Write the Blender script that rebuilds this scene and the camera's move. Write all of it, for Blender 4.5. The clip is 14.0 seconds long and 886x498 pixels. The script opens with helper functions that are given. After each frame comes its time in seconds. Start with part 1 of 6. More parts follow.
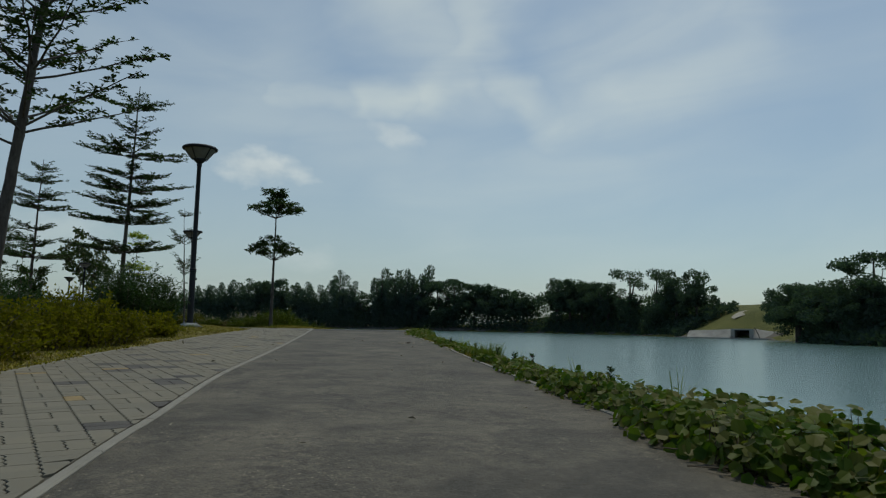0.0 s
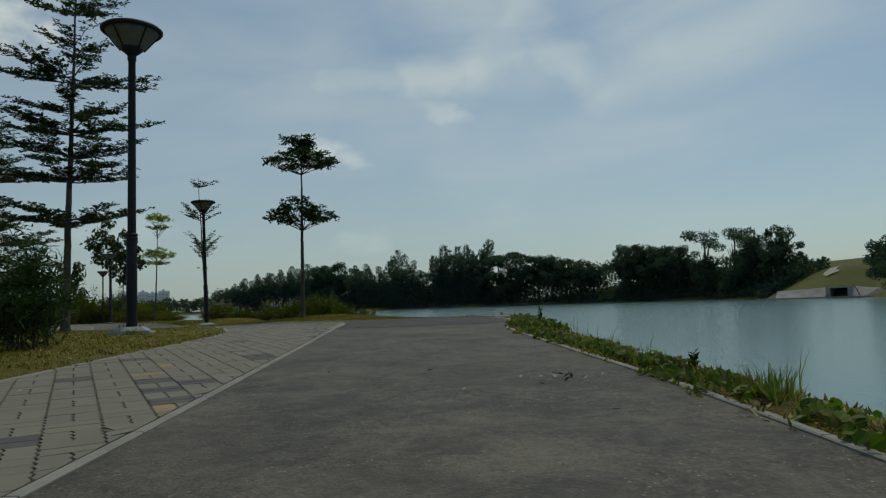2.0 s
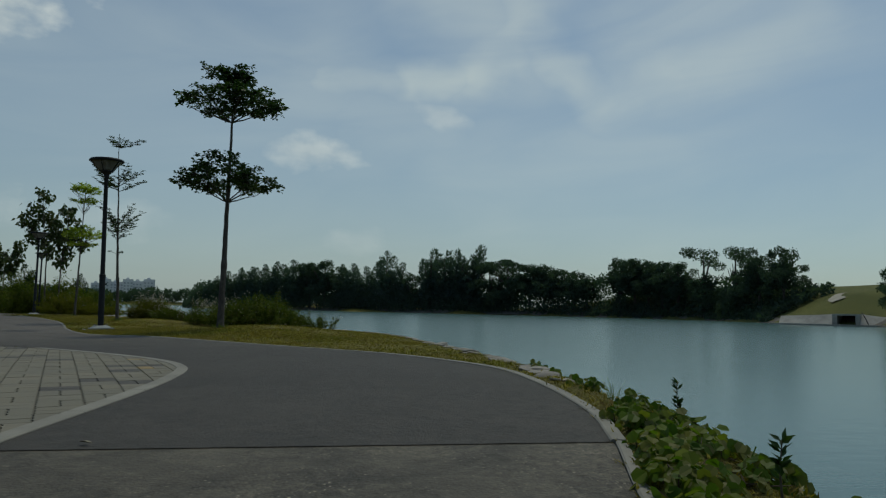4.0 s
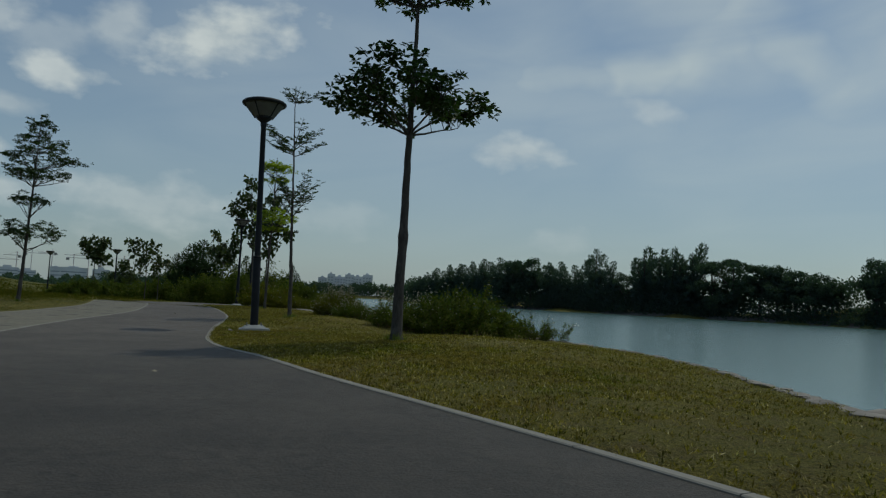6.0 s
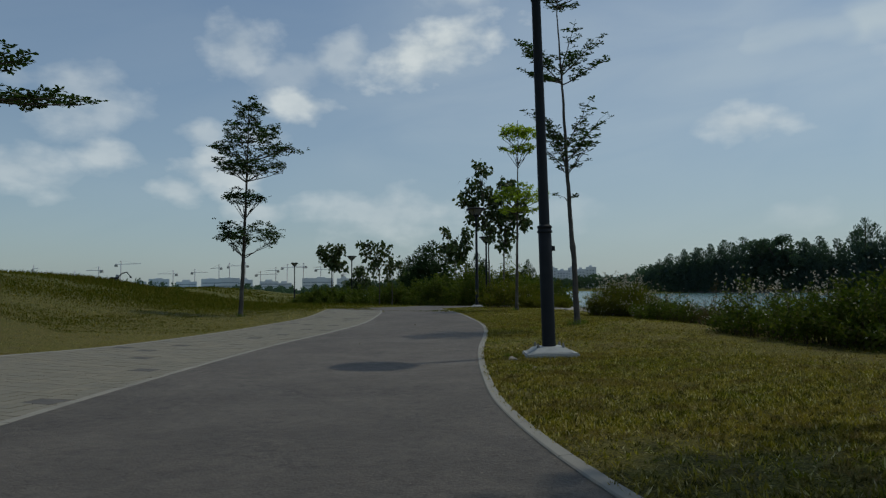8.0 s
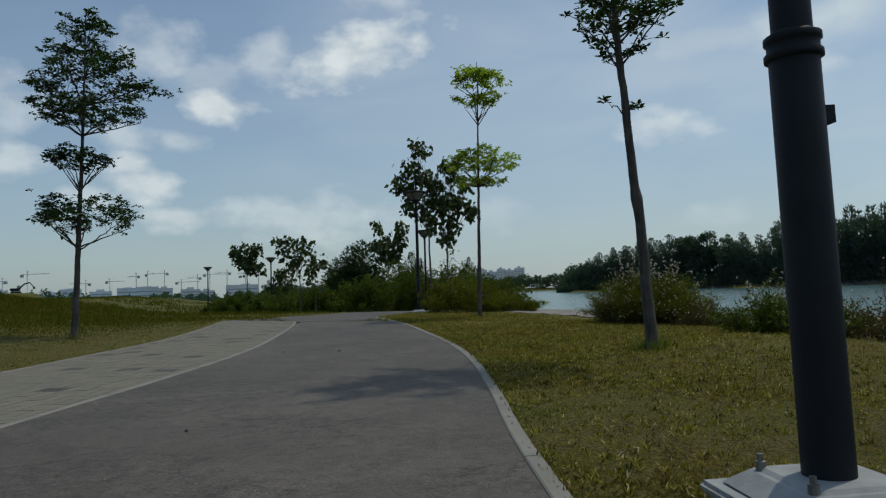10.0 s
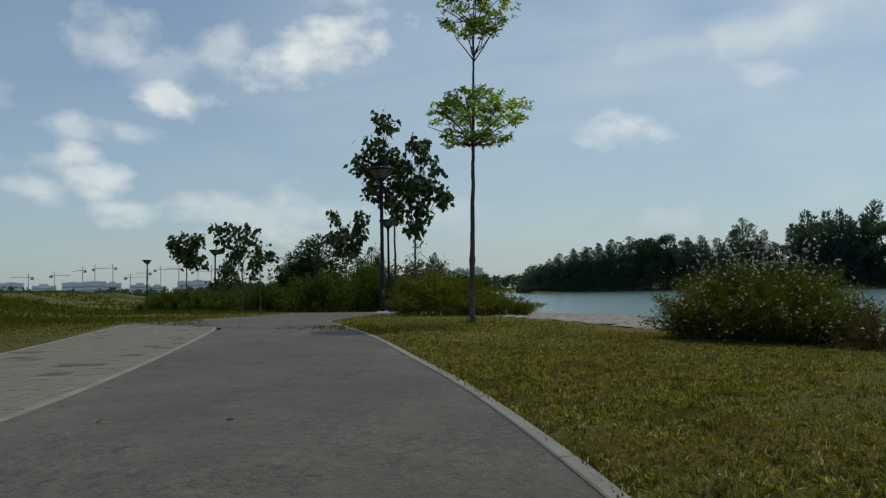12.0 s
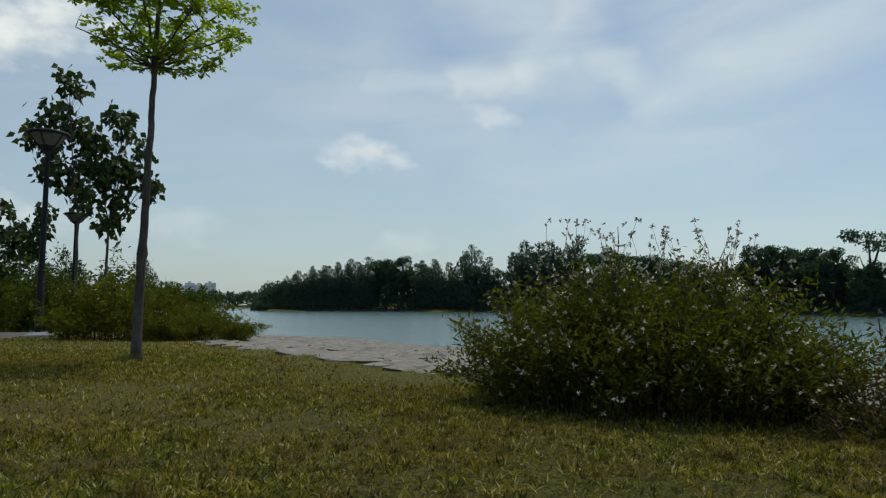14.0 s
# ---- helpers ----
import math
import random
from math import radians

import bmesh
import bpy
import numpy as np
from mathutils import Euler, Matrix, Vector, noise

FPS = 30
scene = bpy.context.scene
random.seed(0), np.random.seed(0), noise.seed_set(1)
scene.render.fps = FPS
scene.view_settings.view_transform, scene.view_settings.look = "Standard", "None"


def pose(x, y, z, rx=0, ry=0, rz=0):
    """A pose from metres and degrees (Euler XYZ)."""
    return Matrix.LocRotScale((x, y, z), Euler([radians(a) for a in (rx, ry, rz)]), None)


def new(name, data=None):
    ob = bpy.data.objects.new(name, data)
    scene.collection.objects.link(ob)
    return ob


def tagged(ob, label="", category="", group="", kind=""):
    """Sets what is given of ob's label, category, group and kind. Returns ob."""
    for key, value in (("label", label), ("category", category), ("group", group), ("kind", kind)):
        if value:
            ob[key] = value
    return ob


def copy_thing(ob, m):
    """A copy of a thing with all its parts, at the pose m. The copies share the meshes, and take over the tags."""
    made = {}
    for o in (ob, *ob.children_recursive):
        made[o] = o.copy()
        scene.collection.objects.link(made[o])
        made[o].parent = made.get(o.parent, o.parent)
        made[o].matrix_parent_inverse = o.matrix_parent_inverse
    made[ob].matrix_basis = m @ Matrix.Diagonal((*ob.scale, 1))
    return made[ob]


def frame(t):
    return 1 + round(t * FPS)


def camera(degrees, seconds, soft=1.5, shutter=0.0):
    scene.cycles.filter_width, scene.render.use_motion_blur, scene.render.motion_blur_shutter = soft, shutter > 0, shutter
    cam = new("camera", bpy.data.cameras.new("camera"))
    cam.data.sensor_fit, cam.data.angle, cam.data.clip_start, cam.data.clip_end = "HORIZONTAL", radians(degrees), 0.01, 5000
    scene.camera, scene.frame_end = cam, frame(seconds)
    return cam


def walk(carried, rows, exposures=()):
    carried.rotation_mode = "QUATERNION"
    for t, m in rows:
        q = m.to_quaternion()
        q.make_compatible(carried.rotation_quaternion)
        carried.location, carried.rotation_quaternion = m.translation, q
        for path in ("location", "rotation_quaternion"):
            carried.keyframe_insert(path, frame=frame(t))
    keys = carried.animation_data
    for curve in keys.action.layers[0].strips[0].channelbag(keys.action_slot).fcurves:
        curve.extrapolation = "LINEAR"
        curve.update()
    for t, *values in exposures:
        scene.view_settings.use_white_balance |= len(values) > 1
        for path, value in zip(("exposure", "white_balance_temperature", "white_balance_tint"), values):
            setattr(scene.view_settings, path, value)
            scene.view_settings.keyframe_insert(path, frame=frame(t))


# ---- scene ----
cam = camera(65.29, 14.0, soft=1.25)
PATH = [
    (0, pose(-0.691, -20.374, 0.249, 96.45, -1.11, -13.99)),
    (0.5, pose(-0.379, -18.130, 0.334, 95.18, 1.90, -10.85)),
    (1, pose(-0.103, -16.029, 0.366, 95.97, 0.69, -12.58)),
    (1.5, pose(0.146, -14.131, 0.391, 96.52, -0.08, -12.77)),
    (2, pose(0.363, -12.107, 0.413, 94.56, 2.02, -9.00)),
    (2.2, pose(0.449, -11.326, 0.431, 95.12, 2.45, -9.32)),
    (4.3, pose(1.820, -3.880, 0.731, 94.96, -2.20, -9.23)),
    (4.5, pose(1.878, -3.161, 0.745, 95.66, -1.53, -6.88)),
    (5, pose(1.836, -1.324, 0.747, 95.58, -2.77, -3.64)),
    (5.5, pose(1.606, 0.424, 0.745, 94.01, -2.57, 1.24)),
    (6, pose(1.162, 2.278, 0.733, 94.25, -2.87, 6.83)),
    (6.5, pose(0.578, 3.990, 0.703, 94.04, -4.68, 11.41)),
    (7, pose(-0.324, 5.561, 0.698, 93.48, -2.16, 21.45)),
    (7.2, pose(-0.709, 6.124, 0.710, 93.34, -1.26, 24.02)),
    (9.3, pose(-4.102, 11.916, 0.644, 93.39, 3.08, 23.49)),
    (9.5, pose(-4.352, 12.467, 0.636, 93.07, 1.75, 21.00)),
    (10, pose(-5.017, 14.005, 0.645, 93.55, 1.80, 19.29)),
    (10.5, pose(-5.521, 15.229, 0.654, 94.16, -1.86, 16.66)),
    (11, pose(-6.203, 16.535, 0.666, 93.99, 0.13, 21.41)),
    (11.5, pose(-6.634, 17.455, 0.636, 93.29, 2.24, 20.47)),
    (12, pose(-7.012, 18.488, 0.617, 93.41, 1.04, 15.77)),
    (12.5, pose(-7.345, 19.618, 0.606, 93.11, 4.10, 13.82)),
    (13, pose(-7.378, 20.707, 0.561, 93.25, 3.30, 3.82)),
    (13.5, pose(-7.294, 21.581, 0.559, 91.29, 0.90, -3.98)),
    (14, pose(-7.370, 22.980, 0.588, 94.81, -0.28, -5.68)),
]
EXPOSURE = [  # seconds, stops, white balance in kelvin, tint
    (0.0, 0.0, 6600, 2.0), (1.5, -0.07, 6600, 1.0), (4.5, -0.27, 6400, -1.0), (5.5, -0.31, 6350, 0.0), (7.0, -0.22, 6280, 3.0), (9.5, 0.06, 6300, 5.0), (12.0, 0.18, 6450, 5.0), (14.0, 0.28, 6600, 5.0)]
walk(cam, PATH, EXPOSURE)

# ---- world and sun ----
SUN_AZ, SUN_EL = radians(36.6), radians(65.9)
CLOUDS = [  # azimuth, elevation, half width, half height (degrees), rise to the right, density
    (-26.0, 19.6, 5.8, 1.9, 0.3, 0.95), (-37.0, 15.0, 3.1, 1.3, -0.1, 0.85), (-41.6, 19.4, 2.8, 2.4, 0.0, 0.5), (-33.7, 19.0, 2.8, 1.8, 0.2, 0.5),
    (-37.2, 17.4, 4.2, 1.4, 0.2, 0.3), (-51.2, 10.4, 2.5, 1.3, 0.0, 0.6), (-52.8, 14.0, 3.8, 2.6, 0.0, 0.42), (-43.2, 9.1, 3.3, 1.3, -0.2, 0.7),
    (-43.6, 10.4, 1.7, 1.3, 0.0, 0.75), (-46.0, 8.0, 2.0, 1.0, 0.0, 0.55), (-40.1, 6.4, 2.7, 0.9, 0.0, 0.55), (-43.8, 12.3, 2.5, 0.9, 0.0, 0.5),
    (-39.8, 12.3, 2.0, 0.8, 0.0, 0.4), (-1.2, 12.5, 3.5, 1.2, -0.05, 0.6), (-30.0, 6.4, 8.5, 1.7, 0.0, 0.42), (-17.0, 6.4, 5.0, 1.3, 0.0, 0.2),
    (9.7, 15.8, 2.0, 0.8, -0.3, 0.35), (2.4, 5.4, 2.4, 1.0, 0.0, 0.2), (-57.0, 9.0, 4.0, 1.6, 0.0, 0.5), (-23.0, 24.5, 4.0, 1.5, 0.1, 0.4),
]
CIRRUS = [  # a soft stroke from azimuth, elevation to azimuth, elevation; half width, density
    (0.0, 17.7, 6.0, 18.3, 0.8, 0.2), (6.0, 18.3, 13.0, 19.8, 1.1, 0.34), (13.0, 19.8, 16.3, 23.0, 1.6, 0.4), (16.3, 23.0, 16.5, 28.0, 2.2, 0.36),
    (9.0, 27.0, 14.0, 22.5, 3.0, 0.3), (17.6, 21.0, 22.5, 17.2, 1.4, 0.3), (22.5, 17.2, 29.0, 18.2, 1.9, 0.26), (29.0, 18.2, 37.0, 21.5, 2.4, 0.24),
    (26.0, 21.5, 34.0, 24.5, 2.6, 0.2), (2.0, 15.0, 11.0, 15.6, 1.6, 0.12), (12.0, 11.0, 26.0, 13.0, 3.0, 0.12),
    (-8.0, 16.0, 6.0, 19.5, 1.0, 0.12), (-24.0, 19.0, -2.0, 18.0, 5.0, 0.13),
]


def mth(nt, op, a, b=None, c=None, clamp=False):
    n = nt.nodes.new("ShaderNodeMath")
    n.operation, n.use_clamp = op, clamp
    for i, v in enumerate((a, b, c)):
        if v is None:
            continue
        if isinstance(v, (int, float)):
            n.inputs[i].default_value = v
        else:
            nt.links.new(v, n.inputs[i])
    return n.outputs[0]


def mixc(nt, fac, a, b, mode="MIX"):
    n = nt.nodes.new("ShaderNodeMix")
    n.data_type, n.blend_type = "RGBA", mode
    for i, v in ((0, fac), (6, a), (7, b)):
        if isinstance(v, (int, float)):
            n.inputs[i].default_value = v
        elif isinstance(v, tuple):
            n.inputs[i].default_value = (*v, 1) if len(v) == 3 else v
        else:
            nt.links.new(v, n.inputs[i])
    return n.outputs[2]


def ramp(nt, fac, stops):
    n = nt.nodes.new("ShaderNodeValToRGB")
    nt.links.new(fac, n.inputs[0])
    while len(n.color_ramp.elements) < len(stops):
        n.color_ramp.elements.new(0.5)
    for e, (p, c) in zip(n.color_ramp.elements, stops):
        e.position = p
        e.color = (*c, 1) if isinstance(c, tuple) else (c, c, c, 1)
    return n.outputs[0]


def noise_tex(nt, vec, scale, detail=4.0, rough=0.55, distort=0.0):
    n = nt.nodes.new("ShaderNodeTexNoise")
    n.inputs["Scale"].default_value = scale
    n.inputs["Detail"].default_value = detail
    n.inputs["Roughness"].default_value = rough
    n.inputs["Distortion"].default_value = distort
    if vec is not None:
        nt.links.new(vec, n.inputs["Vector"])
    return n.outputs[0]


def make_world():
    w = bpy.data.worlds.new("sky")
    scene.world = w
    w.use_nodes = True
    nt = w.node_tree
    nt.nodes.clear()
    out = nt.nodes.new("ShaderNodeOutputWorld")
    bg = nt.nodes.new("ShaderNodeBackground")
    sky = nt.nodes.new("ShaderNodeTexSky")
    sky.sky_type, sky.sun_disc = "NISHITA", False
    sky.sun_elevation, sky.sun_rotation = SUN_EL, SUN_AZ
    sky.air_density, sky.dust_density, sky.ozone_density = 1.0, 1.2, 1.5
    tc = nt.nodes.new("ShaderNodeTexCoord")
    sep = nt.nodes.new("ShaderNodeSeparateXYZ")
    nt.links.new(tc.outputs["Generated"], sep.inputs[0])
    az = mth(nt, "MULTIPLY", mth(nt, "ARCTAN2", sep.outputs[0], sep.outputs[1]), 57.2958)
    el = mth(nt, "MULTIPLY", mth(nt, "ARCSINE", sep.outputs[2]), 57.2958)
    ang = nt.nodes.new("ShaderNodeCombineXYZ")
    nt.links.new(az, ang.inputs[0])
    nt.links.new(mth(nt, "MULTIPLY", el, 1.6), ang.inputs[1])
    puff = noise_tex(nt, ang.outputs[0], 0.3, 5.0, 0.5)
    mask = None
    for a, e, wd, ht, rise, dens in CLOUDS:
        da = mth(nt, "SUBTRACT", az, a)
        dx = mth(nt, "DIVIDE", da, wd)
        dy = mth(nt, "DIVIDE", mth(nt, "SUBTRACT", mth(nt, "SUBTRACT", el, e), mth(nt, "MULTIPLY", da, rise)), ht)
        # flat fading foot, fuller top
        dy = mth(nt, "MULTIPLY", dy, mth(nt, "MULTIPLY_ADD", mth(nt, "LESS_THAN", dy, 0.0), -0.25, 1.0))
        r = mth(nt, "SQRT", mth(nt, "ADD", mth(nt, "MULTIPLY", dx, dx), mth(nt, "MULTIPLY", dy, dy)))
        v = mth(nt, "SUBTRACT", mth(nt, "MULTIPLY_ADD", puff, 2.3, 0.0), r)
        m = mth(nt, "MULTIPLY", mth(nt, "SMOOTH_MIN", mth(nt, "MULTIPLY", v, 1.15, clamp=True), 1.0, 0.3), dens)
        mask = m if mask is None else mth(nt, "MAXIMUM", mask, m)
    # high cirrus in drawn-out strokes over an even veil, thicker towards the sun
    flat = nt.nodes.new("ShaderNodeCombineXYZ")
    nt.links.new(mth(nt, "MULTIPLY_ADD", el, 0.75, mth(nt, "MULTIPLY", az, 0.45)), flat.inputs[0])
    nt.links.new(mth(nt, "MULTIPLY_ADD", el, 1.9, mth(nt, "MULTIPLY", az, -0.35)), flat.inputs[1])
    streak = noise_tex(nt, flat.outputs[0], 0.1, 4.0, 0.5, 0.8)
    wob = nt.nodes.new("ShaderNodeTexNoise")
    wob.inputs["Scale"].default_value = 0.13
    wob.inputs["Detail"].default_value = 3.0
    nt.links.new(ang.outputs[0], wob.inputs["Vector"])
    wsep = nt.nodes.new("ShaderNodeSeparateColor")
    nt.links.new(wob.outputs["Color"], wsep.inputs[0])
    waz = mth(nt, "ADD", az, mth(nt, "MULTIPLY_ADD", wsep.outputs[0], 9.0, -4.5))
    wel = mth(nt, "ADD", el, mth(nt, "MULTIPLY_ADD", wsep.outputs[1], 4.4, -2.2))
    cirrus = None
    for a0, e0, a1, e1, wd, dens in CIRRUS:
        la, le = a1 - a0, e1 - e0
        pa, pe = mth(nt, "SUBTRACT", waz, a0), mth(nt, "SUBTRACT", wel, e0)
        t = mth(nt, "DIVIDE", mth(nt, "MULTIPLY_ADD", pa, la, mth(nt, "MULTIPLY", pe, le)), la * la + le * le, clamp=True)
        qa, qe = mth(nt, "MULTIPLY_ADD", t, -la, pa), mth(nt, "MULTIPLY_ADD", t, -le, pe)
        r2 = mth(nt, "DIVIDE", mth(nt, "MULTIPLY_ADD", qa, qa, mth(nt, "MULTIPLY", qe, qe)), -2.2 * wd * wd)
        m = mth(nt, "MULTIPLY", mth(nt, "EXPONENT", r2), dens)
        cirrus = m if cirrus is None else mth(nt, "MAXIMUM", cirrus, m)
    cirrus = mth(nt, "MULTIPLY", cirrus, mth(nt, "MULTIPLY_ADD", streak, 1.5, 0.3))
    side = mth(nt, "MULTIPLY_ADD", az, 0.006, 0.8, clamp=True)
    veil = mth(nt, "MULTIPLY", mth(nt, "MULTIPLY_ADD", streak, 0.5, 0.2), mth(nt, "MULTIPLY_ADD", side, 0.5, 0.02))
    haze = mth(nt, "MULTIPLY", mth(nt, "POWER", mth(nt, "SUBTRACT", 1.0, mth(nt, "DIVIDE", el, 40.0, clamp=True), clamp=True), 3.0), 0.62)
    haze = mth(nt, "MULTIPLY", haze, mth(nt, "MULTIPLY_ADD", mth(nt, "MULTIPLY_ADD", az, 0.033, -0.15, clamp=True), -0.55, 1.0))
    haze = mth(nt, "MULTIPLY", haze, mth(nt, "MULTIPLY_ADD", mth(nt, "MULTIPLY_ADD", az, -0.04, -1.0, clamp=True), -0.25, 1.0))
    base = mixc(nt, haze, mixc(nt, 1.0, sky.outputs[0], (0.86, 0.99, 1.07), "MULTIPLY"), (4.35, 5.0, 5.35))
    base = mixc(nt, mth(nt, "ADD", veil, cirrus, clamp=True), base, (8.3, 8.8, 8.7))
    shade = ramp(nt, puff, [(0.3, (7.0, 7.5, 7.9)), (0.65, (9.3, 9.5, 9.5))])
    col = mixc(nt, mask, base, shade)
    nt.links.new(col, bg.inputs[0])
    bg.inputs[1].default_value = 0.077
    nt.links.new(bg.outputs[0], out.inputs[0])


make_world()
sun = new("sun", bpy.data.lights.new("sun", "SUN"))
sun.data.energy, sun.data.angle, sun.data.color = 1.35, radians(1.2), (1.0, 0.92, 0.78)
sun.rotation_euler = (math.pi / 2 - SUN_EL, 0, math.pi - SUN_AZ)
scene.view_settings.exposure = 0.0

# ---- materials ----


def material(name):
    m = bpy.data.materials.new(name)
    m.use_nodes = True
    nt = m.node_tree
    bsdf = nt.nodes["Principled BSDF"]
    return m, nt, bsdf


def geo_pos(nt):
    return nt.nodes.new("ShaderNodeNewGeometry").outputs["Position"]


def bump(nt, bsdf, height, strength, dist):
    b = nt.nodes.new("ShaderNodeBump")
    b.inputs["Strength"].default_value = strength
    b.inputs["Distance"].default_value = dist
    nt.links.new(height, b.inputs["Height"])
    nt.links.new(b.outputs[0], bsdf.inputs["Normal"])


def plain(name, col, rough=0.7, metal=0.0, var=0.25, scale=6.0, bumpy=0.3, fine=80.0):
    """A matt surface with stains at two scales and fine relief."""
    m, nt, bsdf = material(name)
    p = geo_pos(nt)
    n1, n2 = noise_tex(nt, p, scale, 5.0, 0.6), noise_tex(nt, p, fine, 3.0, 0.6)
    lo = tuple(c * (1 - var) for c in col)
    hi = tuple(min(1.0, c * (1 + var)) for c in col)
    c = mixc(nt, ramp(nt, n1, [(0.3, 0.0), (0.7, 1.0)]), lo, hi)
    c = mixc(nt, mth(nt, "MULTIPLY", n2, 0.35), c, tuple(x * 0.7 for x in col))
    nt.links.new(c, bsdf.inputs["Base Color"])
    bsdf.inputs["Roughness"].default_value = rough
    bsdf.inputs["Metallic"].default_value = metal
    if bumpy:
        bump(nt, bsdf, n2, bumpy, 0.004)
    return m


def asphalt(name, dark, light, speck, lighter=1.0, patchy=1.0):
    """Rolled asphalt: cloudy wear, dark scuffed patches, rough stretches with loose pale grit, hairline cracks."""
    m, nt, bsdf = material(name)
    p = geo_pos(nt)
    big, mid, fine, grit = noise_tex(nt, p, 0.4, 6.0, 0.7), noise_tex(nt, p, 1.9, 6.0, 0.72, 0.6), noise_tex(nt, p, 14.0, 5.0, 0.78), noise_tex(nt, p, 95.0, 3.0, 0.75)
    rough = ramp(nt, noise_tex(nt, p, 0.9, 5.0, 0.7, 0.8), [(0.44, 0.0), (0.62, 1.0)])
    vor = nt.nodes.new("ShaderNodeTexVoronoi")
    vor.inputs["Scale"].default_value = 62.0
    vor.inputs["Randomness"].default_value = 1.0
    nt.links.new(p, vor.inputs["Vector"])
    sepc = nt.nodes.new("ShaderNodeSeparateColor")
    nt.links.new(vor.outputs["Color"], sepc.inputs[0])
    c = mixc(nt, ramp(nt, big, [(0.36, 0.0), (0.62, 1.0)]), dark, light)
    c = mixc(nt, mth(nt, "MULTIPLY", ramp(nt, mid, [(0.36, 1.0), (0.56, 0.0)]), min(1.0, 0.75 * patchy)), c, tuple(x * 0.5 for x in dark))
    c = mixc(nt, mth(nt, "MULTIPLY", ramp(nt, mid, [(0.55, 0.0), (0.72, 1.0)]), 0.35 * patchy), c, tuple(x * 1.45 for x in light))
    c = mixc(nt, mth(nt, "MULTIPLY", ramp(nt, fine, [(0.36, 1.0), (0.52, 0.0)]), mth(nt, "MULTIPLY_ADD", rough, 0.5, 0.4)), c, tuple(x * 0.36 for x in dark))
    c = mixc(nt, mth(nt, "MULTIPLY", ramp(nt, fine, [(0.56, 0.0), (0.7, 1.0)]), mth(nt, "MULTIPLY_ADD", rough, 0.3 * patchy, 0.1)), c, tuple(x * 1.8 for x in light))
    stone = mth(nt, "MULTIPLY", mth(nt, "GREATER_THAN", sepc.outputs[0], 1 - speck), mth(nt, "LESS_THAN", vor.outputs["Distance"], 0.33))
    c = mixc(nt, mth(nt, "MULTIPLY", stone, mth(nt, "MULTIPLY_ADD", rough, 0.6, 0.2)), c, tuple(min(0.5, x * 3.2) for x in light))
    tone = mixc(nt, sepc.outputs[1], (0.5, 0.5, 0.5), (1.5, 1.48, 1.44))
    c = mixc(nt, mth(nt, "MULTIPLY_ADD", rough, 0.45 * patchy, 0.2), c, mixc(nt, 1.0, c, tone, "MULTIPLY"))
    c = mixc(nt, mth(nt, "MULTIPLY", ramp(nt, grit, [(0.38, 1.0), (0.54, 0.0)]), mth(nt, "MULTIPLY_ADD", rough, 0.35, 0.3)), c, tuple(x * 0.36 for x in dark))
    if lighter != 1.0:
        # the stretch beyond the junction turns paler as y grows
        sx = nt.nodes.new("ShaderNodeSeparateXYZ")
        nt.links.new(p, sx.inputs[0])
        k = mth(nt, "MULTIPLY_ADD", mth(nt, "MULTIPLY_ADD", big, 4.0, sx.outputs[1]), 0.1, -0.6, clamp=True)
        c = mixc(nt, k, c, mixc(nt, 1.0, c, (lighter, lighter, lighter * 1.02), "MULTIPLY"))
    nt.links.new(c, bsdf.inputs["Base Color"])
    bsdf.inputs["Roughness"].default_value = 0.74
    bsdf.inputs["Specular IOR Level"].default_value = 0.42
    h = mth(nt, "MULTIPLY_ADD", vor.outputs["Distance"], -0.6, mth(nt, "ADD", grit, mth(nt, "MULTIPLY", fine, 1.3)))
    bump(nt, bsdf, h, 0.7, 0.009)
    return m


